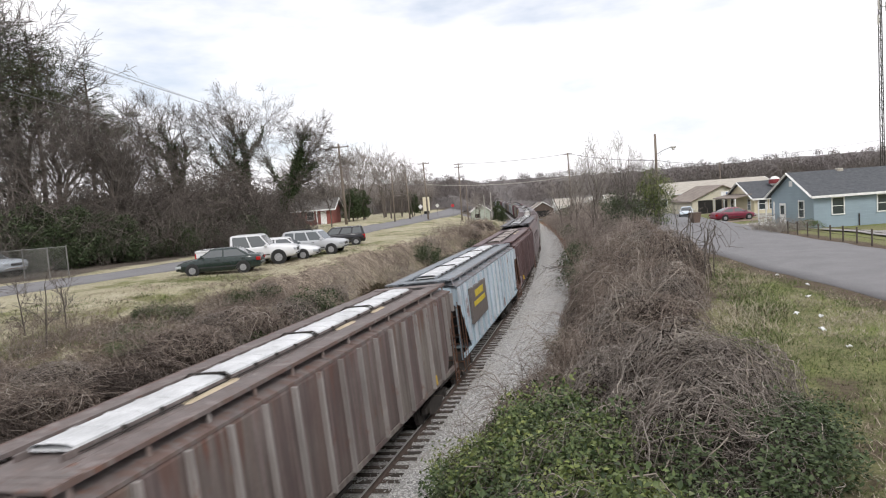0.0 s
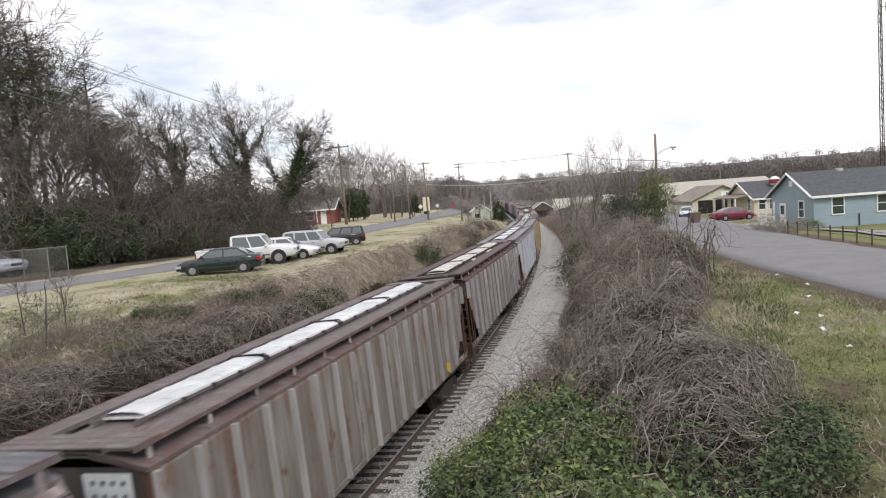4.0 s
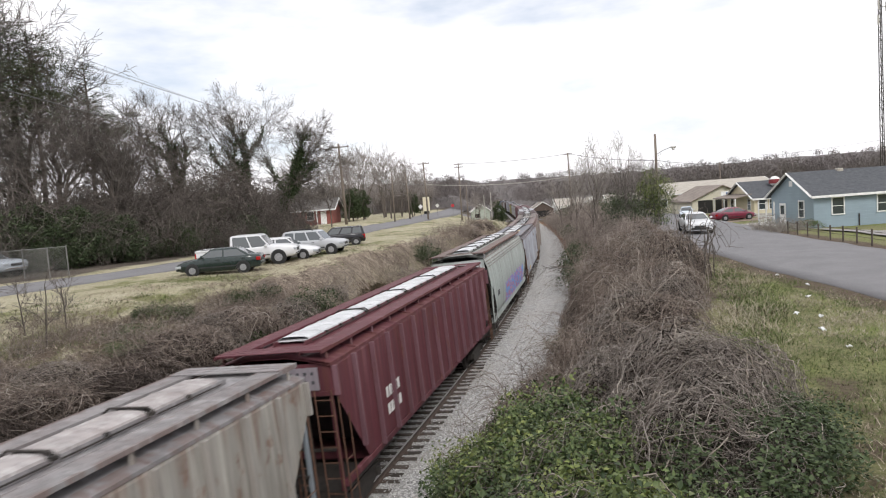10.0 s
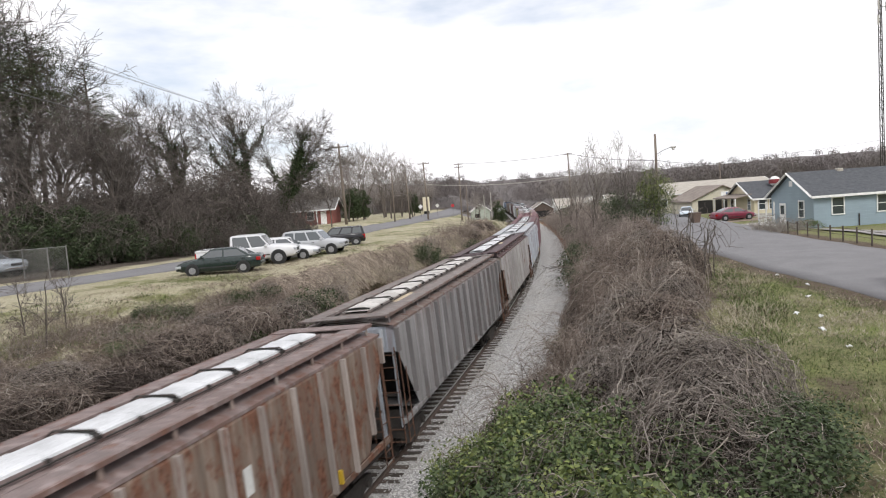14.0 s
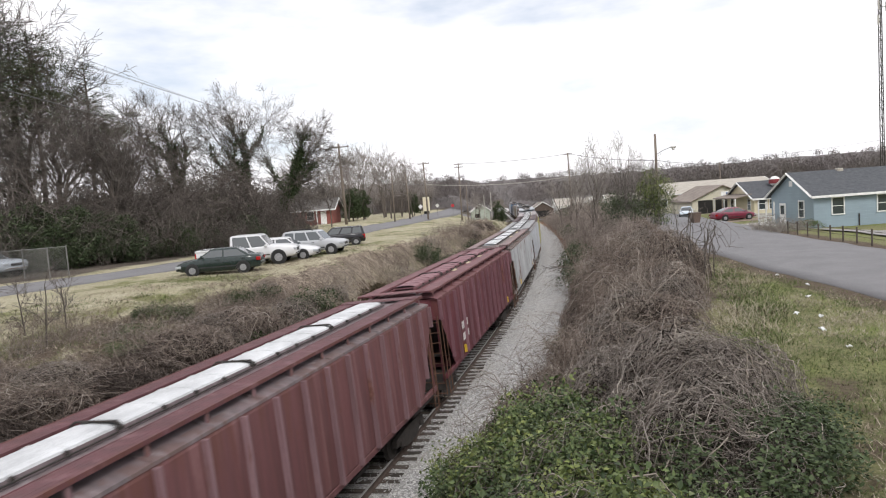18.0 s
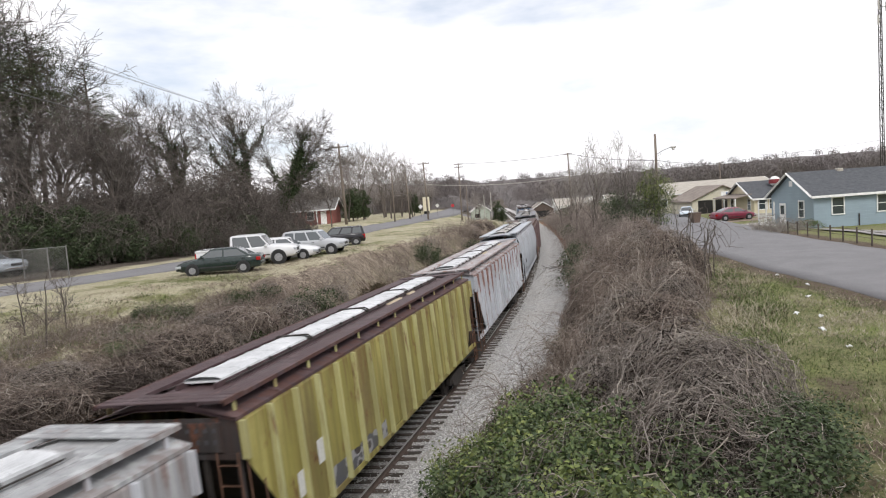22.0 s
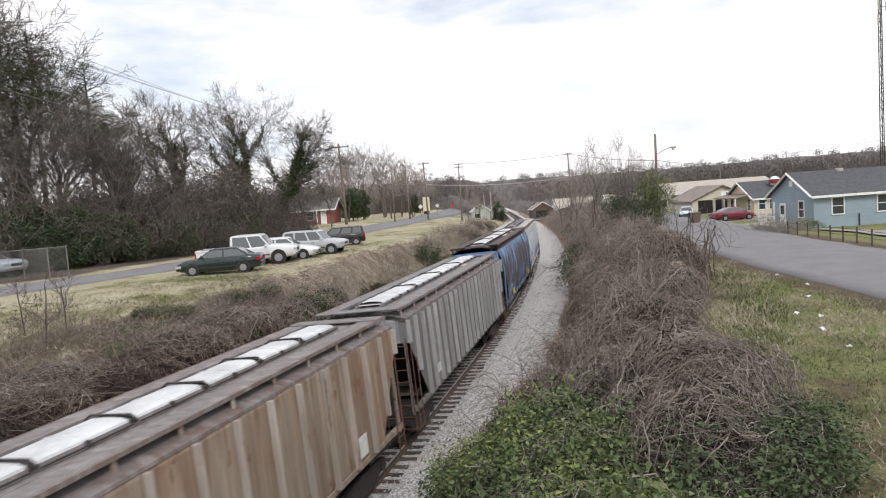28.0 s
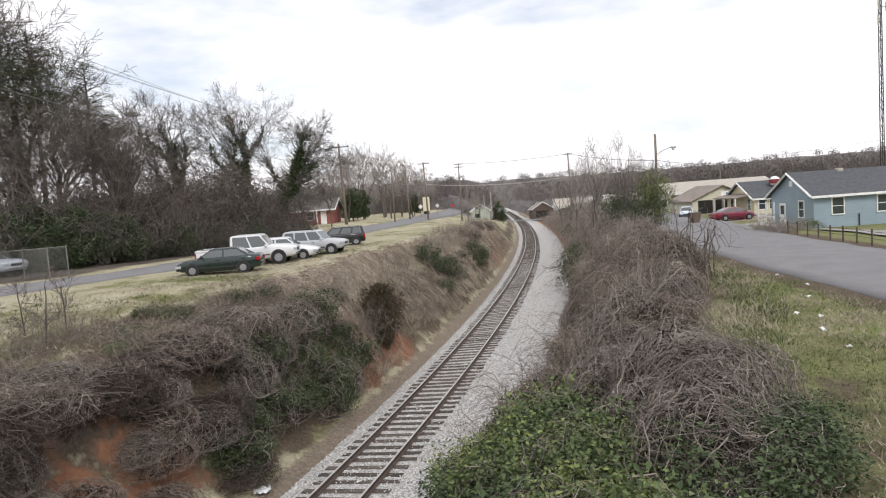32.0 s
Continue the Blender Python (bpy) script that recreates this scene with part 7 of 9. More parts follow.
    place("privet_bush", pstem + [("foliage", leaf_mesh("foliage", 245, 4200, 2.0, 3.6, 0.12, M_THICKLEAF, lumps=46))], spot_xy(16.2, 55.5, -0.1, 2.4, 0.95) @ Matrix.Diagonal((1, 1, 1.2, 1)), "tall dull green privet bush with bare stems", "bush")
    place("privet_bush", pstem + [priv[1]], spot_xy(17.6, 60.5, -0.1, 4.4, 1.0) @ Matrix.Diagonal((1, 1, 1.25, 1)), "green privet bush with bare stems", "bush")
    # wooded ridges round the horizon
    rng = np.random.default_rng(12)
    V, F, o = [], [], 0
    cr = np.random.default_rng(13)
    proto = []
    for i in range(5):
        n = 150
        d = cr.normal(size=(n, 3))
        d /= np.linalg.norm(d, axis=1, keepdims=True)
        c = d * cr.uniform(0.3, 1.0, (n, 1)) * np.array([4.2, 4.2, 3.4]) + np.array([0, 0, 8.0])
        proto.append(leaves(c, 1.1, cr, -1.2, 0.13))
    for k in range(2300):
        a = rng.uniform(-0.95, 0.85)
        dist = 225 + 470 * rng.uniform(0, 1) ** 1.6
        x, y = math.sin(a) * dist, math.cos(a) * dist
        d, _ = side_of(x, y)
        if abs(d) < 7 and dist < 500:
            continue
        v, f = proto[k % 5]
        sc = rng.uniform(0.75, 1.25) * (1.0 if a > -0.2 else 1.1)
        th = rng.uniform(0, 6.28)
        cth, sth = math.cos(th), math.sin(th)
        q = np.stack([v[:, 0] * cth - v[:, 1] * sth, v[:, 0] * sth + v[:, 1] * cth, v[:, 2]], axis=1) * sc + np.array([x, y, ground_z(x, y) - 1.0])
        V.append(q)
        F.append(f + o)
        o += len(q)
    sh, rows = Shape(), []
    for i in range(330):
        a = -1.0 + 1.9 * i / 329
        r = []
        for j in range(34):
            dist = 228 + 11 * j + 0.28 * j * j
            x, y = math.sin(a) * dist, math.cos(a) * dist
            d, _ = side_of(x, y)
            h = (4.6 + 1.7 * wavy(x, y, 0.11, 51) + 0.9 * wavy(x, y, 0.33, 52) + rng.normal() * 0.25) * max(smooth(5, 10, abs(d)), smooth(470, 540, dist)) * (smooth(-0.5, 1.5, j))
            r.append((x + rng.normal() * 0.8, y + rng.normal() * 0.8, ground_z(x, y) - 0.6 + h))
        rows.append(r)
    tagged(new("far_canopy", sh.grid(rows).mesh("far_canopy", M_CANOPY)), "leafless grey-brown tree canopy on the far hills", "woods", kind="stuff")
    tagged(new("far_woods", np_mesh("far_woods", np.vstack(V), np.vstack(F), M_WOODS)), "leafless brown woods on the far hills", "woods", kind="stuff")


M_CANOPY = rough_mat("far_canopy_twigs", (0.1, 0.088, 0.084), (0.15, 0.133, 0.128), 0.25, 0.95, 1.3, 0.5, 0.4)
# The woods' haze is mixed into these pale, narrow tones.
M_WOODS = island_mat("far_hazed_woods", [(0.211, 0.188, 0.184), (0.25, 0.221, 0.215), (0.288, 0.256, 0.248), (0.223, 0.205, 0.192)], 0.95)
trees_and_woods()


# ---- vehicles ----
def vehicle(name, at, label, category, paint_mat, L, W, body, cabin, wheels, wheel_r, group="", rim=None, lower=None, boxy=0.0, lamps_red=True, doors=2, rack=False, bed=None):
    """A road vehicle, its front along +x. body: stations (x, top, half width, bottom); cabin: (x of rear foot, of rear roof, of front roof, of front foot, belt, roof, half width at belt, at roof)."""
    t = thing(name, at, label, category, group)
    rows = []
    for x, zt, hw, zb in body:
        mid = lerp(zb, zt, 0.55)
        half = [(hw * 0.82, zb), (hw * 0.97, zb + 0.09), (hw, mid), (hw * 0.985, lerp(mid, zt, 0.6)), (hw * (0.93 + 0.04 * boxy), zt - 0.035), (hw * (0.82 + 0.1 * boxy), zt), (hw * 0.4, zt + 0.025)]
        rows.append([(x, -y, z) for y, z in half] + [(x, 0, zt + 0.032)] + [(x, y, z) for y, z in half[::-1]])
    sh = Shape().grid(rows, 0, True)
    n = len(rows[0])
    sh.f += [tuple(range(n))[::-1], tuple(range(len(sh.v) - n, len(sh.v)))]
    sh.m += [0, 0]
    part("body", sh, paint_mat, t, smooth=True)
    r0, r1, f1, f0, zb, zr, wb, wr = cabin
    # cabin shell: pillars and roof, with glass set in the sides
    cs = Shape()
    k = 0.06
    cs.grid([[(r0, -wb, zb - 0.03), (f0, -wb, zb - 0.03), (f0, wb, zb - 0.03), (r0, wb, zb - 0.03)],
             [(r1 - k, -wr - 0.015, zr - 0.07), (f1 + k, -wr - 0.015, zr - 0.07), (f1 + k, wr + 0.015, zr - 0.07), (r1 - k, wr + 0.015, zr - 0.07)],
             [(r1 + 0.02, -wr + 0.05, zr - 0.015), (f1 - 0.02, -wr + 0.05, zr - 0.015), (f1 - 0.02, wr - 0.05, zr - 0.015), (r1 + 0.02, wr - 0.05, zr - 0.015)],
             [(r1 + 0.2, -wr * 0.6, zr + 0.012), (f1 - 0.2, -wr * 0.6, zr + 0.012), (f1 - 0.2, wr * 0.6, zr + 0.012), (r1 + 0.2, wr * 0.6, zr + 0.012)]], 0, True)
    m = len(cs.v)
    cs.f.append((m - 4, m - 3, m - 2, m - 1))
    cs.m.append(0)
    part("cabin", cs, paint_mat, t, smooth=False)

    def on_side(u, v, sy, out=0.008):
        """A point of the cabin's side: u along, v up."""
        a, b = lerp(r0, r1 - k, v), lerp(f0, f1 + k, v)
        return (lerp(a, b, u), sy * (lerp(wb, wr + 0.015, v) + out), lerp(zb - 0.03, zr - 0.07, v))

    cuts = [(0.05, 0.5), (0.525, 0.95)] if doors == 2 else [(0.04, 0.3), (0.32, 0.62), (0.645, 0.95)]
    for sy in (-1, 1):
        for u0, u1 in cuts:
            g = Shape().add([on_side(u0 + 0.02, 0.09, sy), on_side(u1 + 0.005, 0.09, sy), on_side(u1 + 0.003, 0.95, sy), on_side(u0 + 0.025, 0.95, sy),
                             on_side(u0 + 0.02, 0.09, sy, -0.02), on_side(u1 + 0.005, 0.09, sy, -0.02), on_side(u1 + 0.003, 0.95, sy, -0.02), on_side(u0 + 0.025, 0.95, sy, -0.02)],
                            [(0, 1, 2, 3), (4, 5, 6, 7), (0, 1, 5, 4), (1, 2, 6, 5), (2, 3, 7, 6), (3, 0, 4, 7)])
            part("side_window", g, M_GLASS, t)
    for front in (True, False):
        xa, xb = (f0, f1 + k) if front else (r0, r1 - k)
        o = 0.012 if front else -0.012
        q = []
        for v in (0.08, 0.96):
            for s in (-1, 1):
                q.append((lerp(xa, xb, v) + o, s * (lerp(wb, wr, v) - 0.055), lerp(zb - 0.03, zr - 0.07, v) + 0.004))
        g = Shape().add(q + [(x - 3 * o, y, z - 0.012) for x, y, z in q], [(0, 1, 3, 2), (4, 5, 7, 6), (0, 1, 5, 4), (2, 3, 7, 6), (0, 2, 6, 4), (1, 3, 7, 5)])
        part("windscreen" if front else "rear_window", g, M_GLASS, t)
    hw = max(b[2] for b in body)
    # wheels with arches
    tw = 0.2
    for x in wheels:
        for sy in (-1, 1):
            ar = Shape().disc((x, sy * (hw - 0.09), wheel_r + 0.02), 1, wheel_r + 0.055, 0.2, 22)
            part("wheel_arch", ar, M_BLACK, t)
            w = part("wheel", Shape().disc((0, 0, 0), 1, wheel_r, tw, 22).disc((0, 0, 0), 1, wheel_r - 0.03, tw + 0.03, 22), M_TYRE, t, at=pose(x, sy * (hw - 0.075), wheel_r))
            rm = Shape().disc((0, sy * 0.112, 0), 1, wheel_r * 0.6, 0.02, 18)
            for a in range(5):
                c, s_ = math.cos(a * 1.2566), math.sin(a * 1.2566)
                rm.tube([(c * 0.04, sy * 0.125, s_ * 0.04), (c * wheel_r * 0.56, sy * 0.12, s_ * wheel_r * 0.56)], 0.03, 4)
            part("rim", rm, rim or M_RIM, w)
    xf, xr = max(b[0] for b in body), min(b[0] for b in body)
    zf = [b for b in body if b[0] == xf][0]
    zt = [b for b in body if b[0] == xr][0]
    for sy in (-1, 1):
        part("headlight", Shape().box(xf - 0.28, xf + 0.012, sy * hw * 0.7 - 0.2, sy * hw * 0.7 + 0.2, zf[1] - 0.17, zf[1] - 0.03, 0, 0.02), M_LAMP, t)
        part("tail_light", Shape().box(xr - 0.012, xr + 0.2, sy * hw * 0.82 - 0.12, sy * hw * 0.82 + 0.12, zt[1] - 0.24 - 0.2 * boxy, zt[1] - 0.06, 0, 0.02), M_RED_LAMP, t)
        part("mirror", Shape().box(f0 - 0.35, f0 - 0.2, sy * (hw + 0.0) - 0.02, sy * (hw + 0.14), zb + 0.02, zb + 0.16, 0, 0.03) if sy > 0 else Shape().box(f0 - 0.35, f0 - 0.2, -(hw + 0.14), -hw + 0.02, zb + 0.02, zb + 0.16, 0, 0.03), paint_mat, t)
        for i, (u0, u1) in enumerate(cuts):
            x = lerp(r0, f0, u0) + 0.18
            part("door_handle", Shape().box(x, x + 0.2, sy * hw * 0.985 - 0.02, sy * hw * 0.985 + 0.02, zb - 0.16, zb - 0.12), paint_mat if not rack else M_BLACK, t)
        # shut lines and sill
        tr = Shape()
        tr.box(wheels[1] + wheel_r + 0.08, wheels[0] - wheel_r - 0.08, sy * hw * 0.97 - 0.02, sy * hw * 0.97 + 0.025, body[0][3] + 0.05, body[0][3] + 0.12)
        part("sill", tr, lower or M_BLACK, t)
    part("grille", Shape().box(xf - 0.1, xf + 0.014, -hw * 0.42, hw * 0.42, zf[1] - 0.24, zf[1] - 0.06, 0, 0.02), M_BLACK, t)
    part("bumper", Shape().box(xf - 0.1, xf + 0.02, -hw * 0.8, hw * 0.8, zf[3] + 0.02, zf[3] + 0.12, 0, 0.03), lower or M_BLACK, t)
    part("bumper", Shape().box(xr - 0.03, xr + 0.1, -hw * 0.85, hw * 0.85, zt[3] + 0.03, zt[3] + 0.22, 0, 0.03), lower or paint_mat, t)
    if rack:
        for sy in (-1, 1):
            part("roof_rail", Shape().tube([(r1 + 0.15, sy * (wr - 0.08), zr), (r1 + 0.3, sy * (wr - 0.08), zr + 0.07), (f1 - 0.4, sy * (wr - 0.08), zr + 0.07), (f1 - 0.25, sy * (wr - 0.08), zr)], 0.02, 6), M_BLACK, t)
    if bed:
        b0, b1, z0, z1 = bed
        fl = Shape().box(b0, b1, -hw + 0.12, hw - 0.12, z1 - 0.06, z1 + 0.035)
        part("bed_floor", fl, M_BLACK, t)
        for sy in (-1, 1):
            part("bed_rail", Shape().box(b0 - 0.02, b1 + 0.02, sy * (hw - 0.07) - 0.06, sy * (hw - 0.07) + 0.06, z1 - 0.05, z1 + 0.06, 0, 0.02), paint_mat, t)
        part("tailgate", Shape().box(b0 - 0.06, b0 + 0.02, -hw + 0.1, hw - 0.1, z0, z1 + 0.05, 0, 0.02), paint_mat, t)
    return t


def stand(x, y, yaw, lift=0.0):
    return pose(x, y, ground_z(x, y) + lift, 0, 0, yaw)


P_GREEN = paint("dark_green_car_paint", (0.008, 0.02, 0.018), 0.25, 0.35, 0.03)
P_WHITE = paint("white_car_paint", (0.66, 0.665, 0.68), 0.3)
P_SILVER = paint("silver_car_paint", (0.43, 0.44, 0.46), 0.32)
P_DARK = paint("black_car_paint", (0.01, 0.01, 0.014), 0.25, 0.35, 0.03)
P_RED = paint("red_car_paint", (0.17, 0.011, 0.036), 0.3, 0.4, 0.04)
P_PALE = paint("pale_blue_car_paint", (0.52, 0.6, 0.68), 0.3)

SEDAN = [(-2.2, 0.86, 0.62, 0.34), (-2.12, 0.92, 0.76, 0.26), (-1.5, 0.96, 0.84, 0.2), (-0.6, 0.95, 0.85, 0.18), (0.7, 0.93, 0.85, 0.18), (1.3, 0.86, 0.84, 0.2), (1.9, 0.74, 0.78, 0.24), (2.2, 0.62, 0.62, 0.3)]
vehicle("sedan", stand(-11.5, 32.7, 186) @ Matrix.Scale(0.95, 4), "dark green four-door sedan parked on the grass", "car", P_GREEN, 4.4, 1.7, SEDAN, (-1.75, -1.0, 0.35, 1.05, 0.92, 1.38, 0.78, 0.6), (1.33, -1.3), 0.3, group="parked vehicles")
PICKUP = [(-2.9, 1.02, 0.9, 0.5), (-2.8, 1.04, 0.97, 0.42), (-1.0, 1.05, 1.0, 0.36), (0.2, 1.1, 1.0, 0.34), (1.4, 1.14, 1.0, 0.34), (2.2, 1.1, 0.99, 0.36), (2.75, 1.02, 0.94, 0.42), (2.9, 0.94, 0.84, 0.5)]
vehicle("pickup_truck", stand(-11.2, 36.55, 4) @ Matrix.Scale(0.96, 4), "white crew-cab pickup truck parked on the grass", "truck", P_WHITE, 5.8, 2.0, PICKUP, (-0.88, -0.78, 0.85, 1.5, 1.04, 1.82, 0.96, 0.8), (1.9, -1.75), 0.4, group="parked vehicles", boxy=0.7, lower=M_CHROME, bed=(-2.86, -0.92, 0.62, 1.04))
vehicle("sedan", stand(-9.75, 38.55, 3), "small white sedan parked behind the pickup", "car", P_WHITE, 4.3, 1.7, SEDAN, (-1.75, -1.0, 0.35, 1.05, 0.92, 1.42, 0.78, 0.6), (1.33, -1.3), 0.3, group="parked vehicles")
SUV = [(-2.35, 1.0, 0.8, 0.46), (-2.25, 1.08, 0.9, 0.38), (-1.2, 1.12, 0.94, 0.34), (0.5, 1.12, 0.94, 0.33), (1.2, 1.1, 0.94, 0.34), (1.9, 1.02, 0.9, 0.38), (2.3, 0.9, 0.78, 0.46)]
vehicle("sport_utility_car", stand(-8.25, 40.95, -7) @ Matrix.Scale(0.9, 4), "silver sport utility car parked on the grass", "car", P_SILVER, 4.8, 1.9, SUV, (-2.25, -1.95, 0.4, 1.05, 1.06, 1.77, 0.9, 0.74), (1.45, -1.35), 0.37, group="parked vehicles", boxy=0.6, doors=3, rack=True)
BOXCAR = [(-1.95, 0.98, 0.76, 0.36), (-1.88, 1.03, 0.83, 0.28), (-0.8, 1.04, 0.86, 0.22), (0.6, 1.03, 0.86, 0.22), (1.2, 0.98, 0.86, 0.24), (1.75, 0.9, 0.8, 0.3), (1.97, 0.78, 0.7, 0.36)]
vehicle("boxy_car", stand(-7.9, 48.6, 187) @ Matrix.Diagonal((1.02, 0.95, 0.88, 1)), "boxy black hatchback parked beside the road", "car", P_DARK, 3.95, 1.72, BOXCAR, (-1.9, -1.72, 0.45, 1.05, 1.02, 1.62, 0.8, 0.7), (1.25, -1.25), 0.31, group="parked vehicles", boxy=0.8, doors=3)
vehicle("old_truck", stand(-30.2, 41.3, -14), "pale blue-grey old pickup truck behind the wire fence", "truck", paint("faded_blue_paint", (0.38, 0.42, 0.47), 0.5, 0.2), 5.3, 1.9, PICKUP, (-0.95, -0.8, 0.6, 1.3, 1.08, 1.75, 0.92, 0.76), (1.75, -1.7), 0.37, boxy=0.8, lower=M_CHROME, bed=(-2.86, -1.0, 0.62, 1.04))
HATCH = [(-2.35, 0.84, 0.66, 0.34), (-2.2, 1.0, 0.82, 0.26), (-1.4, 1.03, 0.9, 0.2), (0.4, 0.98, 0.91, 0.18), (1.2, 0.92, 0.9, 0.2), (1.95, 0.8, 0.84, 0.24), (2.32, 0.64, 0.66, 0.32)]
vehicle("sedan", stand(33.0, 71.5, 3), "dark red sedan parked on a driveway", "car", P_RED, 4.7, 1.8, HATCH, (-2.0, -0.85, 0.35, 1.3, 0.98, 1.46, 0.82, 0.62), (1.4, -1.35), 0.33, group="cars at the houses")
vehicle("sedan", stand(33.0, 85.0, -112), "pale silver-blue sedan parked before a carport", "car", P_PALE, 4.5, 1.75, SEDAN, (-1.75, -1.0, 0.35, 1.05, 0.92, 1.42, 0.78, 0.6), (1.33, -1.3), 0.3, group="cars at the houses")
CHARGER = [(-2.52, 0.92, 0.7, 0.36), (-2.42, 1.04, 0.85, 0.28), (-1.6, 1.07, 0.94, 0.22), (-0.6, 1.03, 0.93, 0.19), (0.8, 1.0, 0.93, 0.19), (1.6, 0.95, 0.94, 0.21), (2.2, 0.88, 0.9, 0.24), (2.46, 0.78, 0.82, 0.26), (2.53, 0.7, 0.74, 0.3)]
MOVING_CAR = vehicle("moving_sedan", stand(16, 26, -96), "white four-door sedan driving along the street", "car", P_WHITE, 5.08, 1.9, CHARGER, (-2.05, -1.05, 0.3, 1.2, 1.02, 1.47, 0.84, 0.64), (1.53, -1.52), 0.36)
part("bonnet_ridge", Shape().grid([[(1.1, -0.34, 1.016), (1.1, 0.34, 1.016)], [(1.6, -0.3, 0.99), (1.6, 0.3, 0.99)], [(2.2, -0.26, 0.92), (2.2, 0.26, 0.92)]]), P_WHITE, MOVING_CAR)
part("lower_grille", Shape().box(2.44, 2.55, -0.6, 0.6, 0.4, 0.5, 0, 0.02), M_BLACK, MOVING_CAR)
CAR_ROWS = [(0, 39.3, 124.0), (2, 36.2, 110.0), (4, 32.8, 96.0), (6, 29.0, 81.5), (7, 26.2, 73.5), (8, 23.4, 65.0), (9, 20.4, 56.1), (9.5, 19.4, 51.4), (10, 18.75, 47.1), (10.5, 18.2, 43.9), (11, 17.75, 40.4), (11.5, 17.05, 36.5), (12, 16.5, 32.8),
            (12.5, 16.1, 29.3), (13, 15.9, 25.8), (13.4, 15.6, 22.7), (14, 15.3, 18.2), (15, 14.8, 10.5), (17, 13.8, -5), (20, 12.6, -28), (24, 11.2, -58), (28, 10, -88), (32, 9, -118)]


# ---- buildings ----
def siding(name, color):
    m, n, l, b = material(name, 0.7)
    v = coords(n, l)
    big = noise_of(n, l, v, 0.7, 4)
    c = blend(n, l, big, [x * 0.9 for x in color], color)
    w = n.new("ShaderNodeTexWave")
    w.bands_direction = "Z"
    w.wave_profile = "SAW"
    w.inputs["Scale"].default_value = 1.05
    l.new(v, w.inputs["Vector"])
    l.new(c, b.inputs["Base Color"])
    bump(n, l, b, w.outputs["Fac"], 0.5, 0.02)
    return m


M_BLUE = siding("blue_lap_siding", (0.27, 0.345, 0.395))
M_CREAM = siding("cream_siding", (0.66, 0.6, 0.44))
M_BEIGE = siding("beige_siding", (0.62, 0.58, 0.47))
M_PALEGREEN = siding("pale_green_siding", (0.42, 0.46, 0.4))
M_BRICKRED = rough_mat("red_brick_wall", (0.2, 0.06, 0.05), (0.3, 0.11, 0.09), 5, 0.9, 25, 0.3, 0.01)
M_SHINGLE = rough_mat("dark_asphalt_shingles", (0.055, 0.06, 0.068), (0.1, 0.105, 0.115), 3, 0.95, 14, 0.5, 0.02, stretch=(1, 1, 3))
M_ROOF_PALE = rough_mat("weathered_pale_roofing", (0.33, 0.3, 0.26), (0.45, 0.42, 0.37), 1.0, 0.85, 10, 0.3, 0.02, stretch=(1, 4, 1))
M_ROOF_BROWN = rough_mat("brown_rusty_roofing", (0.17, 0.14, 0.12), (0.27, 0.23, 0.2), 1.0, 0.85, 10, 0.3, 0.02)
M_DARKWALL = rough_mat("dark_brown_boards", (0.07, 0.05, 0.042), (0.12, 0.09, 0.075), 2, 0.9, 20, 0.3, 0.01)
M_PANE = glass_mat("window_pane", (0.04, 0.05, 0.055))
# Colour of solid panels that stand for the shade inside bays and windows.
M_SHADE_INSIDE = plain("painted_interior_shade", (0.02, 0.018, 0.017), 0.95)


def window(parent, m, w, h, frame_mat=None):
    """A sash window on a wall: m puts its middle on the wall, looking along -y."""
    f = 0.09
    fr = Shape()
    fr.box(-w / 2 - f, w / 2 + f, -0.05, 0.02, h / 2, h / 2 + f)
    fr.box(-w / 2 - f, w / 2 + f, -0.08, 0.02, -h / 2 - f, -h / 2)
    fr.box(-w / 2 - f, -w / 2, -0.05, 0.02, -h / 2, h / 2)
    fr.box(w / 2, w / 2 + f, -0.05, 0.02, -h / 2, h / 2)
    fr.box(-w / 2, w / 2, -0.035, 0.02, -0.025, 0.025)
    win = part("window", fr, frame_mat or M_WHITE, parent, "white sash window frame", at=m)
    part("pane", Shape().box(-w / 2, w / 2, -0.015, 0.005, 0.025, h / 2), M_PANE, win)
    part("pane", Shape().box(-w / 2, w / 2, -0.01, 0.01, -h / 2, -0.025), M_PANE, win)
    return win


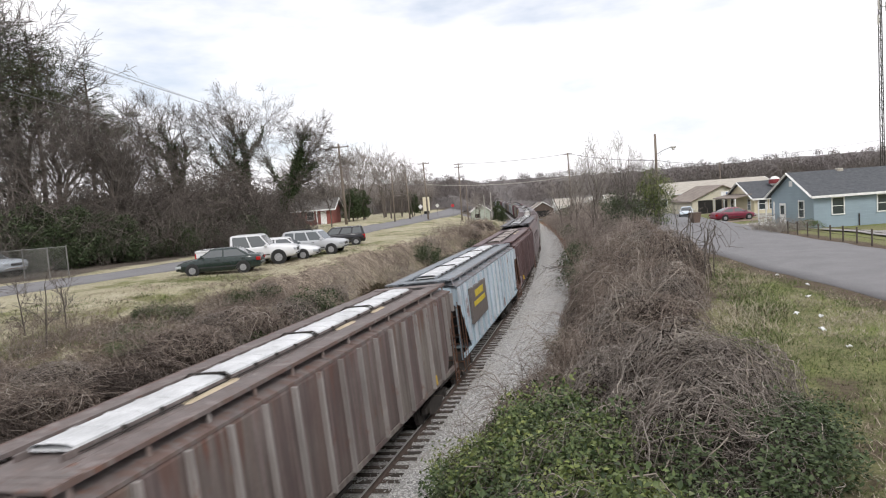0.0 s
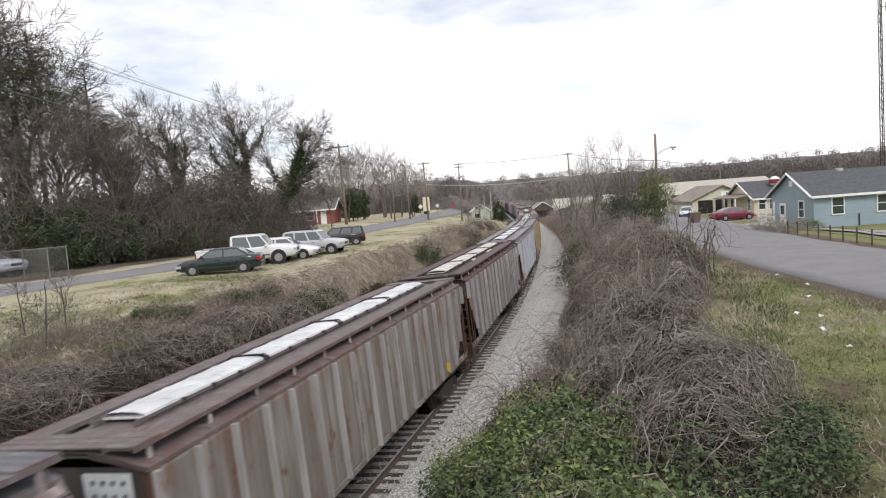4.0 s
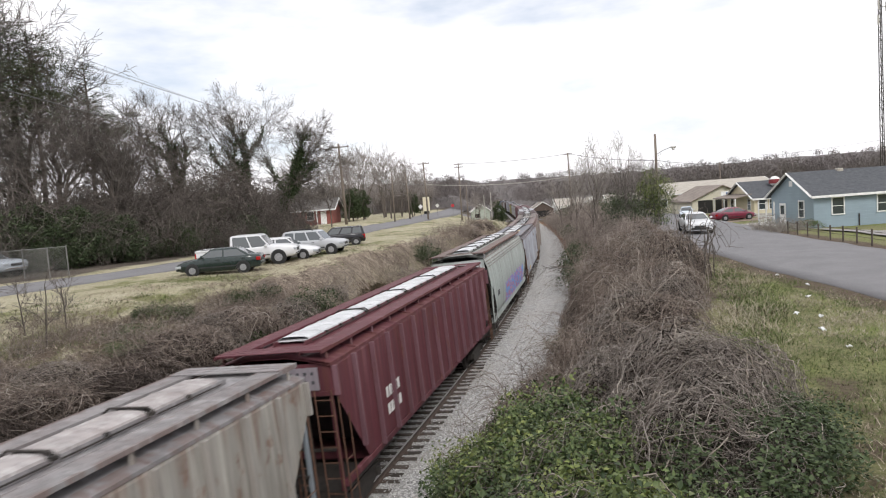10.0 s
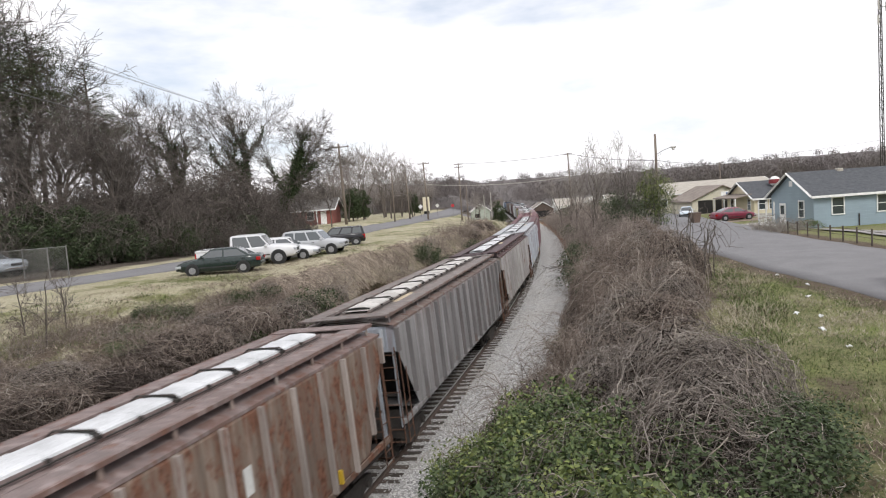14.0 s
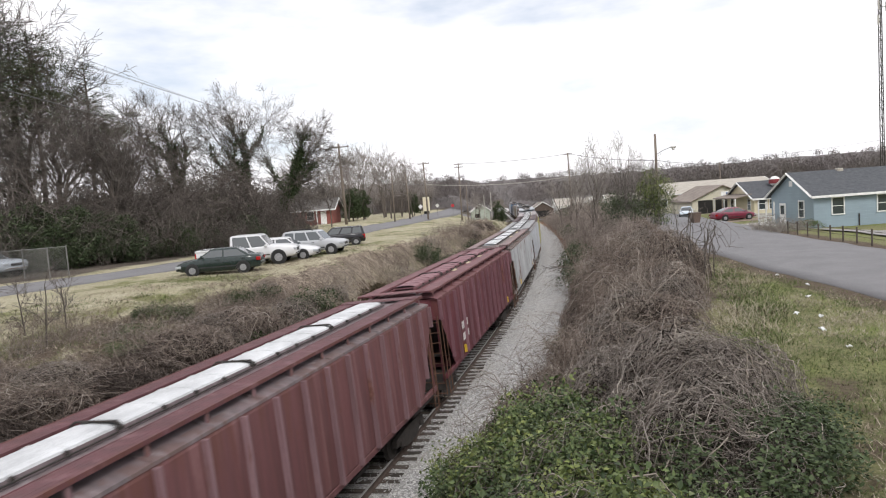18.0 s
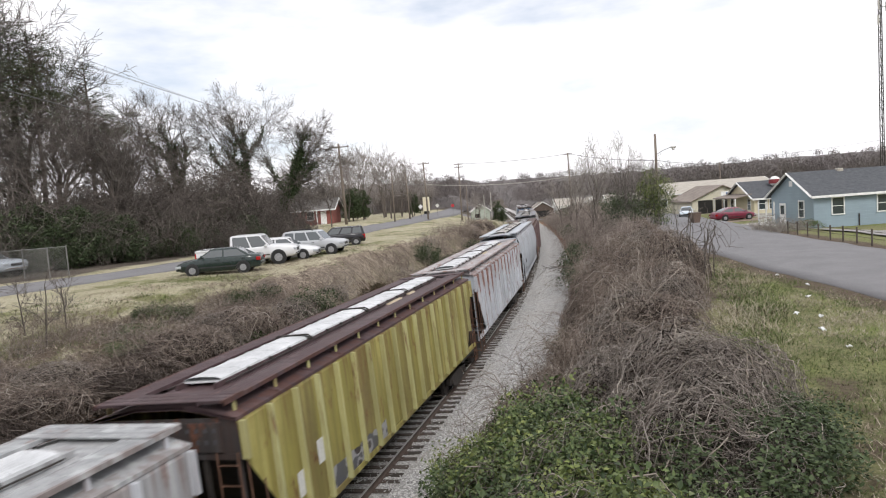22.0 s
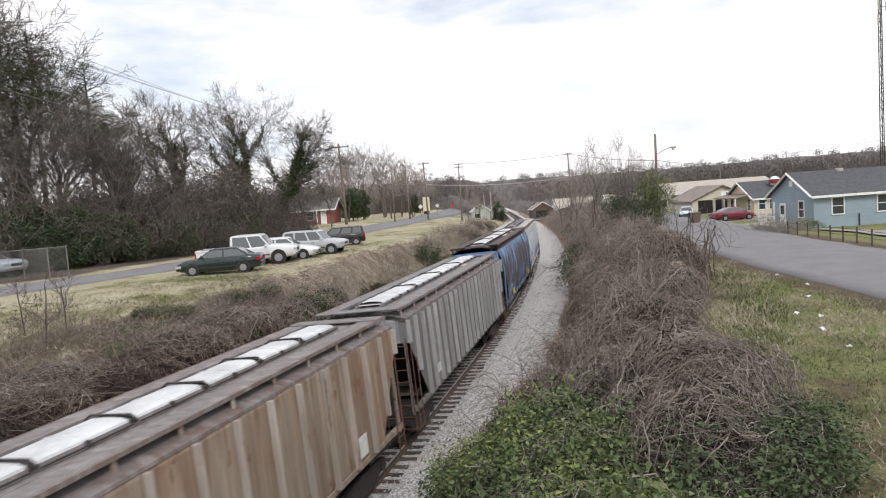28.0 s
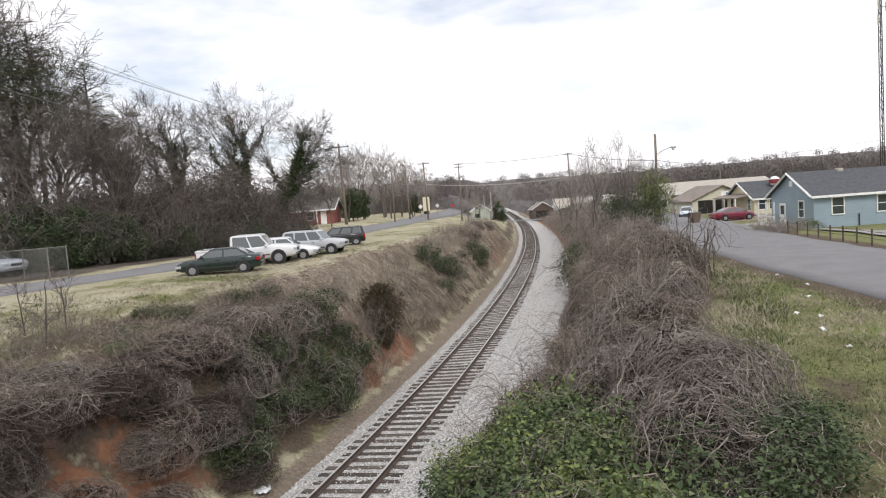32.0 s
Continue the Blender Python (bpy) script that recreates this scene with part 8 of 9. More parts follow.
def gable_house(name, label, x0, x1, y0, y1, z0, eave, ridge, wall, roof, along_x=True, over=0.4, group="houses along the street", trim=None):
    """A house with walls, a floor and a gabled roof; the ridge runs along x or y."""
    t = thing(name, pose((x0 + x1) / 2, (y0 + y1) / 2, z0), label, "house", group)
    a, b, h, r = (x1 - x0) / 2, (y1 - y0) / 2, eave - z0, ridge - z0
    k = 0.16
    part("wall", Shape().box(-a, a, -b, -b + k, -0.5, h), wall, t)
    part("wall", Shape().box(-a, a, b - k, b, -0.5, h), wall, t)
    for sx in (-1, 1):
        p = Shape()
        lo, hi = sorted((sx * a, sx * (a - k)))
        if along_x:
            p.plate([(-b + k, -0.5), (b - k, -0.5), (b - k, h), (0, r - 0.12), (-b + k, h)], 0, lo, hi - lo)
        else:
            p.box(lo, hi, -b + k, b - k, -0.5, h)
        part("wall", p, wall, t)
    if not along_x:
        for sy in (-1, 1):
            lo, hi = sorted((sy * b, sy * (b - k)))
            part("gable", Shape().plate([(-a, h), (a, h), (0, r - 0.12)], 1, lo, hi - lo), wall, t)
    th = 0.14
    rf = Shape()
    if along_x:
        e = over / b * (r - h)
        for sy in (-1, 1):
            rf.add([(-a - over, sy * (b + over), h - e), (a + over, sy * (b + over), h - e), (a + over, 0, r), (-a - over, 0, r), (-a - over, sy * (b + over), h - e - th), (a + over, sy * (b + over), h - e - th), (a + over, 0, r - th), (-a - over, 0, r - th)],
                   [(0, 1, 2, 3), (4, 5, 6, 7), (0, 1, 5, 4), (1, 2, 6, 5), (2, 3, 7, 6), (3, 0, 4, 7)])
    else:
        e = over / a * (r - h)
        for sx in (-1, 1):
            rf.add([(sx * (a + over), -b - over, h - e), (sx * (a + over), b + over, h - e), (0, b + over, r), (0, -b - over, r), (sx * (a + over), -b - over, h - e - th), (sx * (a + over), b + over, h - e - th), (0, b + over, r - th), (0, -b - over, r - th)],
                   [(0, 1, 2, 3), (4, 5, 6, 7), (0, 1, 5, 4), (1, 2, 6, 5), (2, 3, 7, 6), (3, 0, 4, 7)])
    part("roof", rf, roof, t)
    fa = Shape()
    if along_x:
        for sy in (-1, 1):
            lo, hi = sorted((sy * (b + over), sy * (b + over + 0.05)))
            fa.box(-a - over, a + over, lo, hi, h - e - th - 0.04, h - e + 0.02)
        for sx in (-1, 1):
            x = sx * (a + over)
            for sy in (-1, 1):
                fa.tube([(x, sy * (b + over), h - e - 0.07), (x, 0, r - 0.07)], 0.11, 4)
    else:
        for sx in (-1, 1):
            lo, hi = sorted((sx * (a + over), sx * (a + over + 0.05)))
            fa.box(lo, hi, -b - over, b + over, h - e - th - 0.04, h - e + 0.02)
        for sy in (-1, 1):
            y = sy * (b + over)
            for sx in (-1, 1):
                fa.tube([(sx * (a + over), y, h - e - 0.07), (0, y, r - 0.07)], 0.11, 4)
    part("fascia", fa, trim or M_WHITE, t)
    return t


M_ROOF_GREY = rough_mat("worn_grey_shingle", (0.09, 0.085, 0.08), (0.16, 0.15, 0.14), 1.5, 0.9, 25, 0.3, 0.01)


def houses():
    z = 2.95
    # blue house: its long wall faces the street
    h = gable_house("house", "blue clapboard house with dark shingle roof and white trim", 31.5, 46.0, 53.4, 60.2, z, 5.9, 7.8, M_BLUE, M_SHINGLE)
    cx, cy = 38.75, 56.8
    for x in (33.55, 37.4, 42.4):
        window(h, pose(x - cx, 53.4 - cy, 1.78), 0.95, 1.35)
    window(h, pose(31.5 - cx, 55.2 - cy, 1.6, 0, 0, -90), 0.75, 1.35)
    d = part("door", Shape().box(-0.03, 0.03, -0.5, 0.5, 0.05, 2.1, 0, 0.01), M_WHITE, h, "white panelled front door", at=pose(31.5 - cx - 0.03, 58.2 - cy, 0))
    part("pane", Shape().box(-0.045, -0.03, -0.3, 0.3, 1.1, 1.9), M_PANE, d)
    pr = Shape().box(31.5 - cx - 1.4, 31.5 - cx, 57.2 - cy, 60.2 - cy, -0.4, 0.12)
    part("porch", pr, M_CONCRETE, h)
    for y in (57.3, 58.7, 60.1):
        part("porch_post", Shape().box(31.5 - cx - 1.35, 31.5 - cx - 1.25, y - cy - 0.05, y - cy + 0.05, 0.12, 2.35), M_WHITE, h)
    rl = Shape().box(31.5 - cx - 1.33, 31.5 - cx - 1.27, 57.3 - cy, 60.1 - cy, 0.95, 1.02)
    for k in range(12):
        rl.box(31.5 - cx - 1.32, 31.5 - cx - 1.28, 57.4 - cy + k * 0.24, 57.44 - cy + k * 0.24, 0.12, 0.96)
    tagged(part("porch_railing", rl, M_WHITE, h), kind="stuff")
    part("gable_vent", Shape().box(31.5 - cx - 0.03, 31.5 - cx, -0.25, 0.25, 3.6, 4.1), M_WHITE, h)
    part("roof_vent", Shape().box(-3.2, -2.7, -0.35, 0.1, 4.6, 4.95, 0, 0.05), M_ROOF_PALE, h)
    part("downpipe", Shape().tube([(35.3 - cx, 53.33 - cy, -0.1), (35.3 - cx, 53.33 - cy, 1.0)], 0.05, 6), M_STEEL, h)
    # cream house behind it
    h = gable_house("house", "cream bungalow with dark shingle roof and small porch", 37.2, 47.8, 75.0, 82.0, z, 5.3, 7.15, M_CREAM, M_SHINGLE)
    cx, cy = 42.5, 78.5
    for x in (38.2, 39.5):
        window(h, pose(x - cx, 75.0 - cy, 1.5), 0.95, 1.3)
    for y in (76.2, 80.6):
        window(h, pose(37.2 - cx, y - cy, 1.45, 0, 0, -90), 0.7, 1.25)
    part("foundation", Shape().box(-5.33, 5.33, -3.53, -3.4, -0.5, 0.35), M_CONCRETE, h)
    p = part("porch_roof", Shape().add([(-7.4, -3.0, 2.35), (-7.4, 3.0, 2.35), (-5.3, 3.0, 2.75), (-5.3, -3.0, 2.75), (-7.4, -3.0, 2.25), (-7.4, 3.0, 2.25), (-5.3, 3.0, 2.65), (-5.3, -3.0, 2.65)], [(0, 1, 2, 3), (4, 5, 6, 7), (0, 1, 5, 4), (2, 3, 7, 6), (0, 3, 7, 4), (1, 2, 6, 5)]), M_ROOF_BROWN, h)
    for y in (-2.9, 0, 2.9):
        part("porch_post", Shape().box(-7.35, -7.22, y - 0.06, y + 0.06, -0.3, 2.3), M_WHITE, h)
    part("porch", Shape().box(-7.4, -5.3, -3.0, 3.0, -0.5, 0.15), M_CONCRETE, h)
    # ventilator ball on the cream roof
    v = thing("roof_ventilator", pose(40.7, 76.9, 6.25), "red and white round ventilator on the roof", "ventilator")
    sh = Shape()
    rows = []
    for i in range(7):
        a = math.pi * i / 6
        rows.append([(math.sin(a) * 0.62 * math.cos(b * math.pi / 5), math.sin(a) * 0.62 * math.sin(b * math.pi / 5), 0.75 - math.cos(a) * 0.6) for b in range(10)])
    part("cowl", sh.grid(rows, 0, True), M_WHITE, v, smooth=True)
    part("band", Shape().disc((0, 0, 0.72), 2, 0.64, 0.5, 14), plain("dark_red_paint", (0.22, 0.03, 0.035), 0.5), v)
    part("neck", Shape().disc((0, 0, 0.0), 2, 0.25, 0.7, 10), M_STEEL, v)
    # long beige building and its carport gable
    h = gable_house("house", "long beige building with a pale weathered roof", 37.0, 54.0, 101, 111, z, 6.0, 7.7, M_BEIGE, M_ROOF_PALE)
    for x in (-10, -7, -4, -1):
        window(h, pose(x, -5.5, 1.6), 1.0, 1.2)
    h = gable_house("carport", "cream gabled carport with dark openings", 36.0, 44.5, 90.5, 98.5, z, 5.0, 6.9, M_BEIGE, M_ROOF_BROWN, along_x=False, trim=M_ROOF_BROWN)
    for x0, x1 in ((-3.4, -1.3), (-0.9, 1.4)):
        part("opening", Shape().box(x0, x1, -4.02, -3.9, 0.0, 1.9), M_SHADE_INSIDE, h, "dark panel painted as the shade inside a carport bay")
    s = thing("sign_board", pose(40.6, 88.8, z), "white and blue sign board on posts", "sign")
    part("board", Shape().box(-1.15, 1.15, -0.05, 0.05, 2.2, 3.0, 0, 0.02), M_WHITE, s)
    ink = Shape().box(-0.9, 0.9, -0.06, -0.05, 2.3, 2.45)
    ink.box(-0.5, -0.1, -0.06, -0.05, 2.45, 2.85).box(0.2, 0.7, -0.06, -0.05, 2.45, 2.75)
    part("marking", ink, plain("sign_blue", (0.08, 0.12, 0.25)), s)
    for x in (-1.0, 1.0):
        part("post", Shape().box(x - 0.06, x + 0.06, 0.05, 0.15, -0.3, 2.6), M_POLE, s)
    # brick house beyond the left road
    h = gable_house("house", "red brick house with a low grey roof", -23.5, -17.0, 100, 108, ground_z(-19, 100) - 0.05, ground_z(-19, 100) + 2.55, ground_z(-19, 100) + 4.1, M_BRICKRED, M_ROOF_GREY, over=0.6, group="houses by the crossing")
    window(h, pose(-0.2, -4.0, 1.45), 1.0, 1.3)
    part("door", Shape().box(1.4, 2.3, -4.04, -3.98, 0, 2.05), M_WHITE, h, "white front door")
    part("porch_post", Shape().box(0.8, 0.95, -4.6, -4.45, -0.2, 2.4), M_WHITE, h)
    # shed by the crossing with two white posts
    g = ground_z(11.3, 168)
    h = gable_house("shed", "small pale green shed beside the crossing", 8.2, 13.0, 166, 171, g - 0.1, g + 3.3, g + 5.0, M_PALEGREEN, M_ROOF_PALE, along_x=False, over=0.3, group="houses by the crossing")
    part("opening", Shape().box(-1.6, -0.2, -2.53, -2.48, 1.5, 2.5), M_SHADE_INSIDE, h, "dark panel painted as the shade inside a window")
    for x, y, hh in ((11.4, 163, 7.2), (13.2, 163.5, 7.8)):
        p = thing("post", pose(x, y, ground_z(x, y)), "tall pale wooden post beside the shed", "post", "posts by the shed")
        part("shaft", Shape().tube([(0, 0, -0.3), (0, 0, hh)], 0.11, 8), M_CONCRETE, p)
        part("arm", Shape().box(-0.5, 0.3, -0.05, 0.05, hh * 0.62, hh * 0.62 + 0.1), M_CONCRETE, p)
    # sheds right of the crossing
    for x0, x1, y0, y1, hh, rr, wall, roof, lab in ((28.5, 35.0, 196, 204, 2.6, 4.6, M_DARKWALL, M_ROOF_BROWN, "dark brown shed with a rusty roof"), (36.5, 45.0, 199, 207, 2.9, 5.0, M_WHITE, M_ROOF_PALE, "white open-fronted shed with pale roof"),
                                                   (46.5, 52, 205, 212, 3.0, 4.8, M_WHITE, M_ROOF_PALE, "white shed with pale roof"), (54, 62, 200, 208, 3.0, 5.2, M_BEIGE, M_ROOF_PALE, "pale house with a light roof"), (64, 75, 198, 206, 3.2, 5.4, M_WHITE, M_ROOF_BROWN, "white house among bare trees"), (40, 52, 150, 158, 3.0, 5.0, M_WHITE, M_ROOF_PALE, "white house with a pale roof")):
        g = ground_z((x0 + x1) / 2, y0)
        h = gable_house("shed", lab, x0, x1, y0, y1, g - 0.2, g + hh, g + rr, wall, roof, along_x=x1 - x0 > 8.2, over=0.3, group="buildings past the crossing")
        a = (x1 - x0) / 2
        part("opening", Shape().box(-a * 0.7, a * 0.6, -(y1 - y0) / 2 - 0.04, -(y1 - y0) / 2 + 0.02, 1.2 if wall is M_WHITE else 0.2, 2.1), M_SHADE_INSIDE, h, "dark panel painted as inside shade")
    # pale trailer far along the left road
    g = ground_z(-3.4, 150)
    t = thing("trailer", pose(-3.2, 152, g), "cream box trailer parked beside the road", "trailer")
    part("box", Shape().box(-0.75, 0.75, -3, 3, 0.7, 4.0, 0, 0.05), M_CREAM, t)
    part("undercarriage", Shape().box(-0.6, 0.6, -2.4, 2.4, 0.0, 0.7), M_BLACK, t)


houses()


# ---- poles, wires, signs, fences ----
def pole(x, y, h, arms=(), r=0.14, lean=0.0, label="weathered wooden utility pole with crossarm", base=None, transformer=False, yaw=0.0):
    g = ground_z(x, y) if base is None else base
    t = thing("utility_pole", pose(x, y, g) @ Matrix.Rotation(lean, 4, "Y") @ Matrix.Rotation(yaw, 4, "Z"), label, "utility pole", "utility poles")
    part("shaft", Shape().tube([(0, 0, -0.4), (0, 0, h * 0.5), (0, 0, h)], [r * 1.1, r * 0.9, r * 0.68], 10), M_POLE, t, smooth=True)
    for z, half in arms:
        a = part("crossarm", Shape().box(-half, half, -0.06 - r * 0.8, 0.06 - r * 0.8, z - 0.07, z + 0.07, 0, 0.01), M_POLE, t)
        for u in (-0.92, -0.45, 0.45, 0.92):
            part("insulator", Shape().disc((half * u, -r * 0.8, z + 0.14), 2, 0.045, 0.16, 8), M_STEEL, a)
    if transformer:
        part("transformer", Shape().disc((0.35, -0.15, h - 1.6), 2, 0.24, 0.8, 12), M_CONCRETE, t)
    return t


def wire(pts, sag, r=0.011, label="thin black overhead wire", mat=None):
    sh = Shape()
    for a, b in zip(pts[:-1], pts[1:]):
        a, b = Vector(a), Vector(b)
        n = 14
        sh.tube([a.lerp(b, i / n) - Vector((0, 0, sag * 4 * (i / n) * (1 - i / n))) for i in range(n + 1)], r, 4)
    return tagged(new("overhead_wire", sh.mesh("overhead_wire", mat or M_WIRE)), label, "wire", "overhead wires")


pole(-13.4, 90, 11.4, ((10.9, 1.45),), 0.2, -0.02)
pole(-2.2, 113, 10.4, ((10.1, 1.0),), 0.16, -0.02)
pole(-5.6, 116, 8.4, (), 0.14, -0.03, "bare wooden utility pole", transformer=False)
pole(4.4, 131, 12.0, ((11.7, 0.9), (11.1, 0.9)), 0.15, 0.0, "utility pole with two crossarms")
pole(-7.3, 101, 8.5, (), 0.1, 0.0, "thin dark wooden pole")
pole(6.5, 150, 9.0, (), 0.13, 0.0, "wooden utility pole beyond the road")
pole(23.3, 112, 12.0, ((11.7, 0.7),), 0.15, -0.02)
pole(71, 160, 11.0, ((10.6, 0.9),), 0.16, 0.0)
lamp = pole(27.35, 79.5, 10.45, (), 0.19, 0.0, "tall wooden pole with a street lamp arm")
part("lamp_arm", Shape().tube([(0, 0, 7.9), (1.0, 0, 8.4), (2.1, 0, 8.75)], 0.035, 6), M_STEEL, lamp, "thin metal lamp arm")
part("lamp_head", Shape().box(1.9, 2.5, -0.16, 0.16, 8.55, 8.78, 0, 0.05).disc((2.2, 0, 8.42), 2, 0.14, 0.2, 10), M_CONCRETE, lamp, "grey street lamp head")
top = ground_z(-13.4, 90) + 11.0
for dx, z0, z1 in ((-1.3, top, 17.0), (0.0, top + 0.2, 15.9), (1.3, top, 15.2)):
    wire([(-13.4 + dx, 90, z0), (-18.5 + dx, 18, z1)], 0.25)
wire([(-13.6, 90, top - 3.2), (-17.7, 22, 13.6)], 0.5, 0.02)
wire([(-13.6, 90, top - 0.3), (-2.6, 113, ground_z(-2.6, 113) + 10.2), (4.4, 131, ground_z(4.4, 131) + 11.8)], 0.5)
wire([(-13.2, 90, top - 3.5), (-2.5, 113, ground_z(-2.6, 113) + 6.4)], 0.6, 0.03)
wire([(-2.5, 113, ground_z(-2.6, 113) + 6.4), (23.3, 112, ground_z(23.3, 112) + 7.8)], 0.7, 0.06, "thick grey overhead cable across the track", M_CONCRETE)
wire([(4.4, 131, ground_z(4.4, 131) + 11.8), (23.3, 112, ground_z(23.3, 112) + 11.8), (27.35, 79.5, 10.6), (71, 160, ground_z(71, 160) + 10.7), (140, 165, 17)], 0.35, 0.035)

# street signs
for x, y, h, col, lab, sides in ((3.6, 178, 2.6, (0.45, 0.03, 0.04), "red octagonal stop sign on a post", 8), (-3.9, 128, 2.2, (0.7, 0.7, 0.7), "small white sign on a post", 4), (-0.6, 150, 2.4, (0.6, 0.6, 0.55), "small pale road sign on a post", 4)):
    s = thing("street_sign", stand(x, y, 0), lab, "sign")
    part("post", Shape().tube([(0, 0, -0.3), (0, 0, h)], 0.04, 6), M_STEEL, s)
    part("plate", Shape().disc((0, -0.06, h), 1, 0.48, 0.02, sides), plain("sign_paint", col, 0.5), s)

# cell tower
tw = thing("radio_mast", pose(105.1, 150, ground_z(105.1, 150)), "tall grey lattice radio mast", "mast")
for k in range(3):
    a = k * 2.094
    part("leg", Shape().tube([(0.5 * math.cos(a), 0.5 * math.sin(a), 0), (0.36 * math.cos(a), 0.36 * math.sin(a), 52)], 0.1, 6), M_STEEL, tw)
for i in range(26):
    br = Shape()
    for k in range(3):
        a, b = k * 2.094, (k + 1) * 2.094
        r0, r1 = 0.5 - 0.14 * i / 26, 0.5 - 0.14 * (i + 1) / 26
        br.tube([(r0 * math.cos(a), r0 * math.sin(a), i * 2), (r1 * math.cos(b), r1 * math.sin(b), i * 2 + 2)], 0.045, 4)
        br.tube([(r0 * math.cos(a), r0 * math.sin(a), i * 2), (r0 * math.cos(b), r0 * math.sin(b), i * 2)], 0.04, 4)
    part("bracing", br, M_STEEL, tw)
for z, dx in ((39.5, -1.0), (38.5, 1.0), (42.5, 0.9), (43.0, -0.9)):
    part("antenna", Shape().box(dx - 0.2, dx + 0.2, -0.9, -0.75, z - 1.1, z + 1.1, 0, 0.03).box(min(0, dx), max(0, dx), -0.8, -0.7, z - 0.05, z + 0.05), M_CONCRETE, tw)

# wire mesh fence at the left
M_LINK = rough_mat("galvanised_wire", (0.15, 0.15, 0.145), (0.26, 0.255, 0.24), 2, 0.6, 20, 0.1, 0.002, 0.5)
fence = thing("wire_fence", pose(0, 0, 0), "rusty chain-link fence with steel posts", "fence")
FP = [(-23.4, 39.4), (-25.3, 38.1), (-27.6, 36.6), (-30.0, 35.1), (-32.5, 33.5)]
for x, y in FP + [(-22.6, 36.2)]:
    part("post", Shape().tube([(x, y, ground_z(x, y) - 0.2), (x, y, ground_z(x, y) + 1.85)], 0.04, 8), M_LINK, fence)
for (xa, ya), (xb, yb) in list(zip(FP[:-1], FP[1:])) + [((-22.6, 36.2), (-25.3, 38.1))]:
    za, zb = ground_z(xa, ya), ground_z(xb, yb)
    part("rail", Shape().tube([(xa, ya, za + 1.78), (xb, yb, zb + 1.78)], 0.022, 6), M_LINK, fence)
    ln = math.hypot(xb - xa, yb - ya)
    mesh_ = Shape()
    n = int(ln / 0.16)
    for k in range(-11, n):
        for dr in (1, -1):
            pts = []
            for u in (0.0, 1.0):
                s_ = (k + (u if dr > 0 else 1 - u) * 11) / n
                s_ = max(0.0, min(1.0, s_))
                base = ((k + (0 if dr > 0 else 11)) / n, (k + (11 if dr > 0 else 0)) / n)
                v = 0.0 if abs(base[1] - base[0]) < 1e-6 else (s_ - base[0]) / (base[1] - base[0])
                pts.append((lerp(xa, xb, s_), lerp(ya, yb, s_), lerp(za, zb, s_) + 0.05 + 1.7 * v))
            if math.dist(pts[0], pts[1]) > 0.05:
                mesh_.tube(pts, 0.0075, 3, cap=False)
    tagged(part("mesh_panel", mesh_.mesh("mesh_panel", M_LINK), None, fence), kind="stuff")

# post-and-rail fence along the street
yard = thing("rail_fence", pose(0, 0, 0), "weathered brown post and rail fence along a yard", "fence")
YP = [(21.35 + (k * 1.42 - 8.6) * 0.128, 22.8 + k * 1.42) for k in range(14)]
M_FENCE = rough_mat("grey_fence_wood", (0.045, 0.036, 0.03), (0.11, 0.09, 0.075), 3, 0.9, 30, 0.4, 0.01)
for x, y in YP:
    g = ground_z(x, y)
    part("post", Shape().box(x - 0.034, x + 0.034, y - 0.034, y + 0.034, g - 0.2, g + 0.86, 0, 0.01), M_FENCE, yard)
for (xa, ya), (xb, yb) in zip(YP[:-1], YP[1:]):
    for zz in (0.4, 0.74):
        part("rail", Shape().tube([(xa - 0.08, ya, ground_z(xa, ya) + zz), (xb - 0.08, yb, ground_z(xb, yb) + zz)], 0.012, 4), M_FENCE, yard)


def sheet(name, poly, mat, label, lift=0.03, step=1.0):
    """A paved patch laid over the ground, from a four-cornered plan."""
    a, b, c, d = (Vector(p) for p in poly)
    n = max(2, int((b - a).length / step))
    m = max(2, int((d - a).length / step))
    rows = []
    for i in range(n + 1):
        r = []
        for j in range(m + 1):
            p = a.lerp(b, i / n).lerp(d.lerp(c, i / n), j / m)
            r.append((p.x, p.y, ground_z(p.x, p.y) + lift))
        rows.append(r)
    return tagged(new(name, Shape().grid(rows).mesh(name, mat, True)), label, "driveway", kind="structure")


sheet("driveway", [(24.0, 24.0), (31.0, 22.0), (31.5, 44.0), (25.5, 46.0)], rough_mat("worn_gravel_drive", (0.2, 0.19, 0.18), (0.3, 0.285, 0.27), 1, 0.95, 40, 0.3, 0.01), "grey gravel drive behind the fence", 0.09)
sheet("driveway", [(25.0, 56.0), (37.0, 63.5), (36.5, 67.5), (25.6, 60.5)], M_CONCRETE, "pale concrete driveway to the cream house")
sheet("driveway", [(28.0, 68.0), (40.0, 69.0), (40.0, 73.0), (29.0, 73.5)], rough_mat("bare_earth", (0.2, 0.15, 0.11), (0.3, 0.24, 0.18), 1, 0.95, 30, 0.4, 0.02), "bare earth parking patch")

# level crossing
cr = Shape()
rows = []
for i in range(41):
    u = i / 40
    x, y = lerp(4, 46, u), lerp(192, 176, u)
    r = []
    for k in range(5):
        yy = y + (k - 2) * 1.4
        d, _ = side_of(x, yy)
        g = ground_z(x, yy) + 0.05
        r.append((x + (k - 2) * 0.5, yy, lerp(0.03, g, smooth(3, 9, abs(d)))))
    rows.append(r)
tagged(new("level_crossing", cr.grid(rows).mesh("level_crossing", M_ASPHALT, True)), "grey road crossing the track on the level", "road", kind="structure")

# litter, bin and brush pile by the street
rl = random.Random(3)
M_LITTER = plain("white_litter", (0.75, 0.76, 0.78), 0.6)
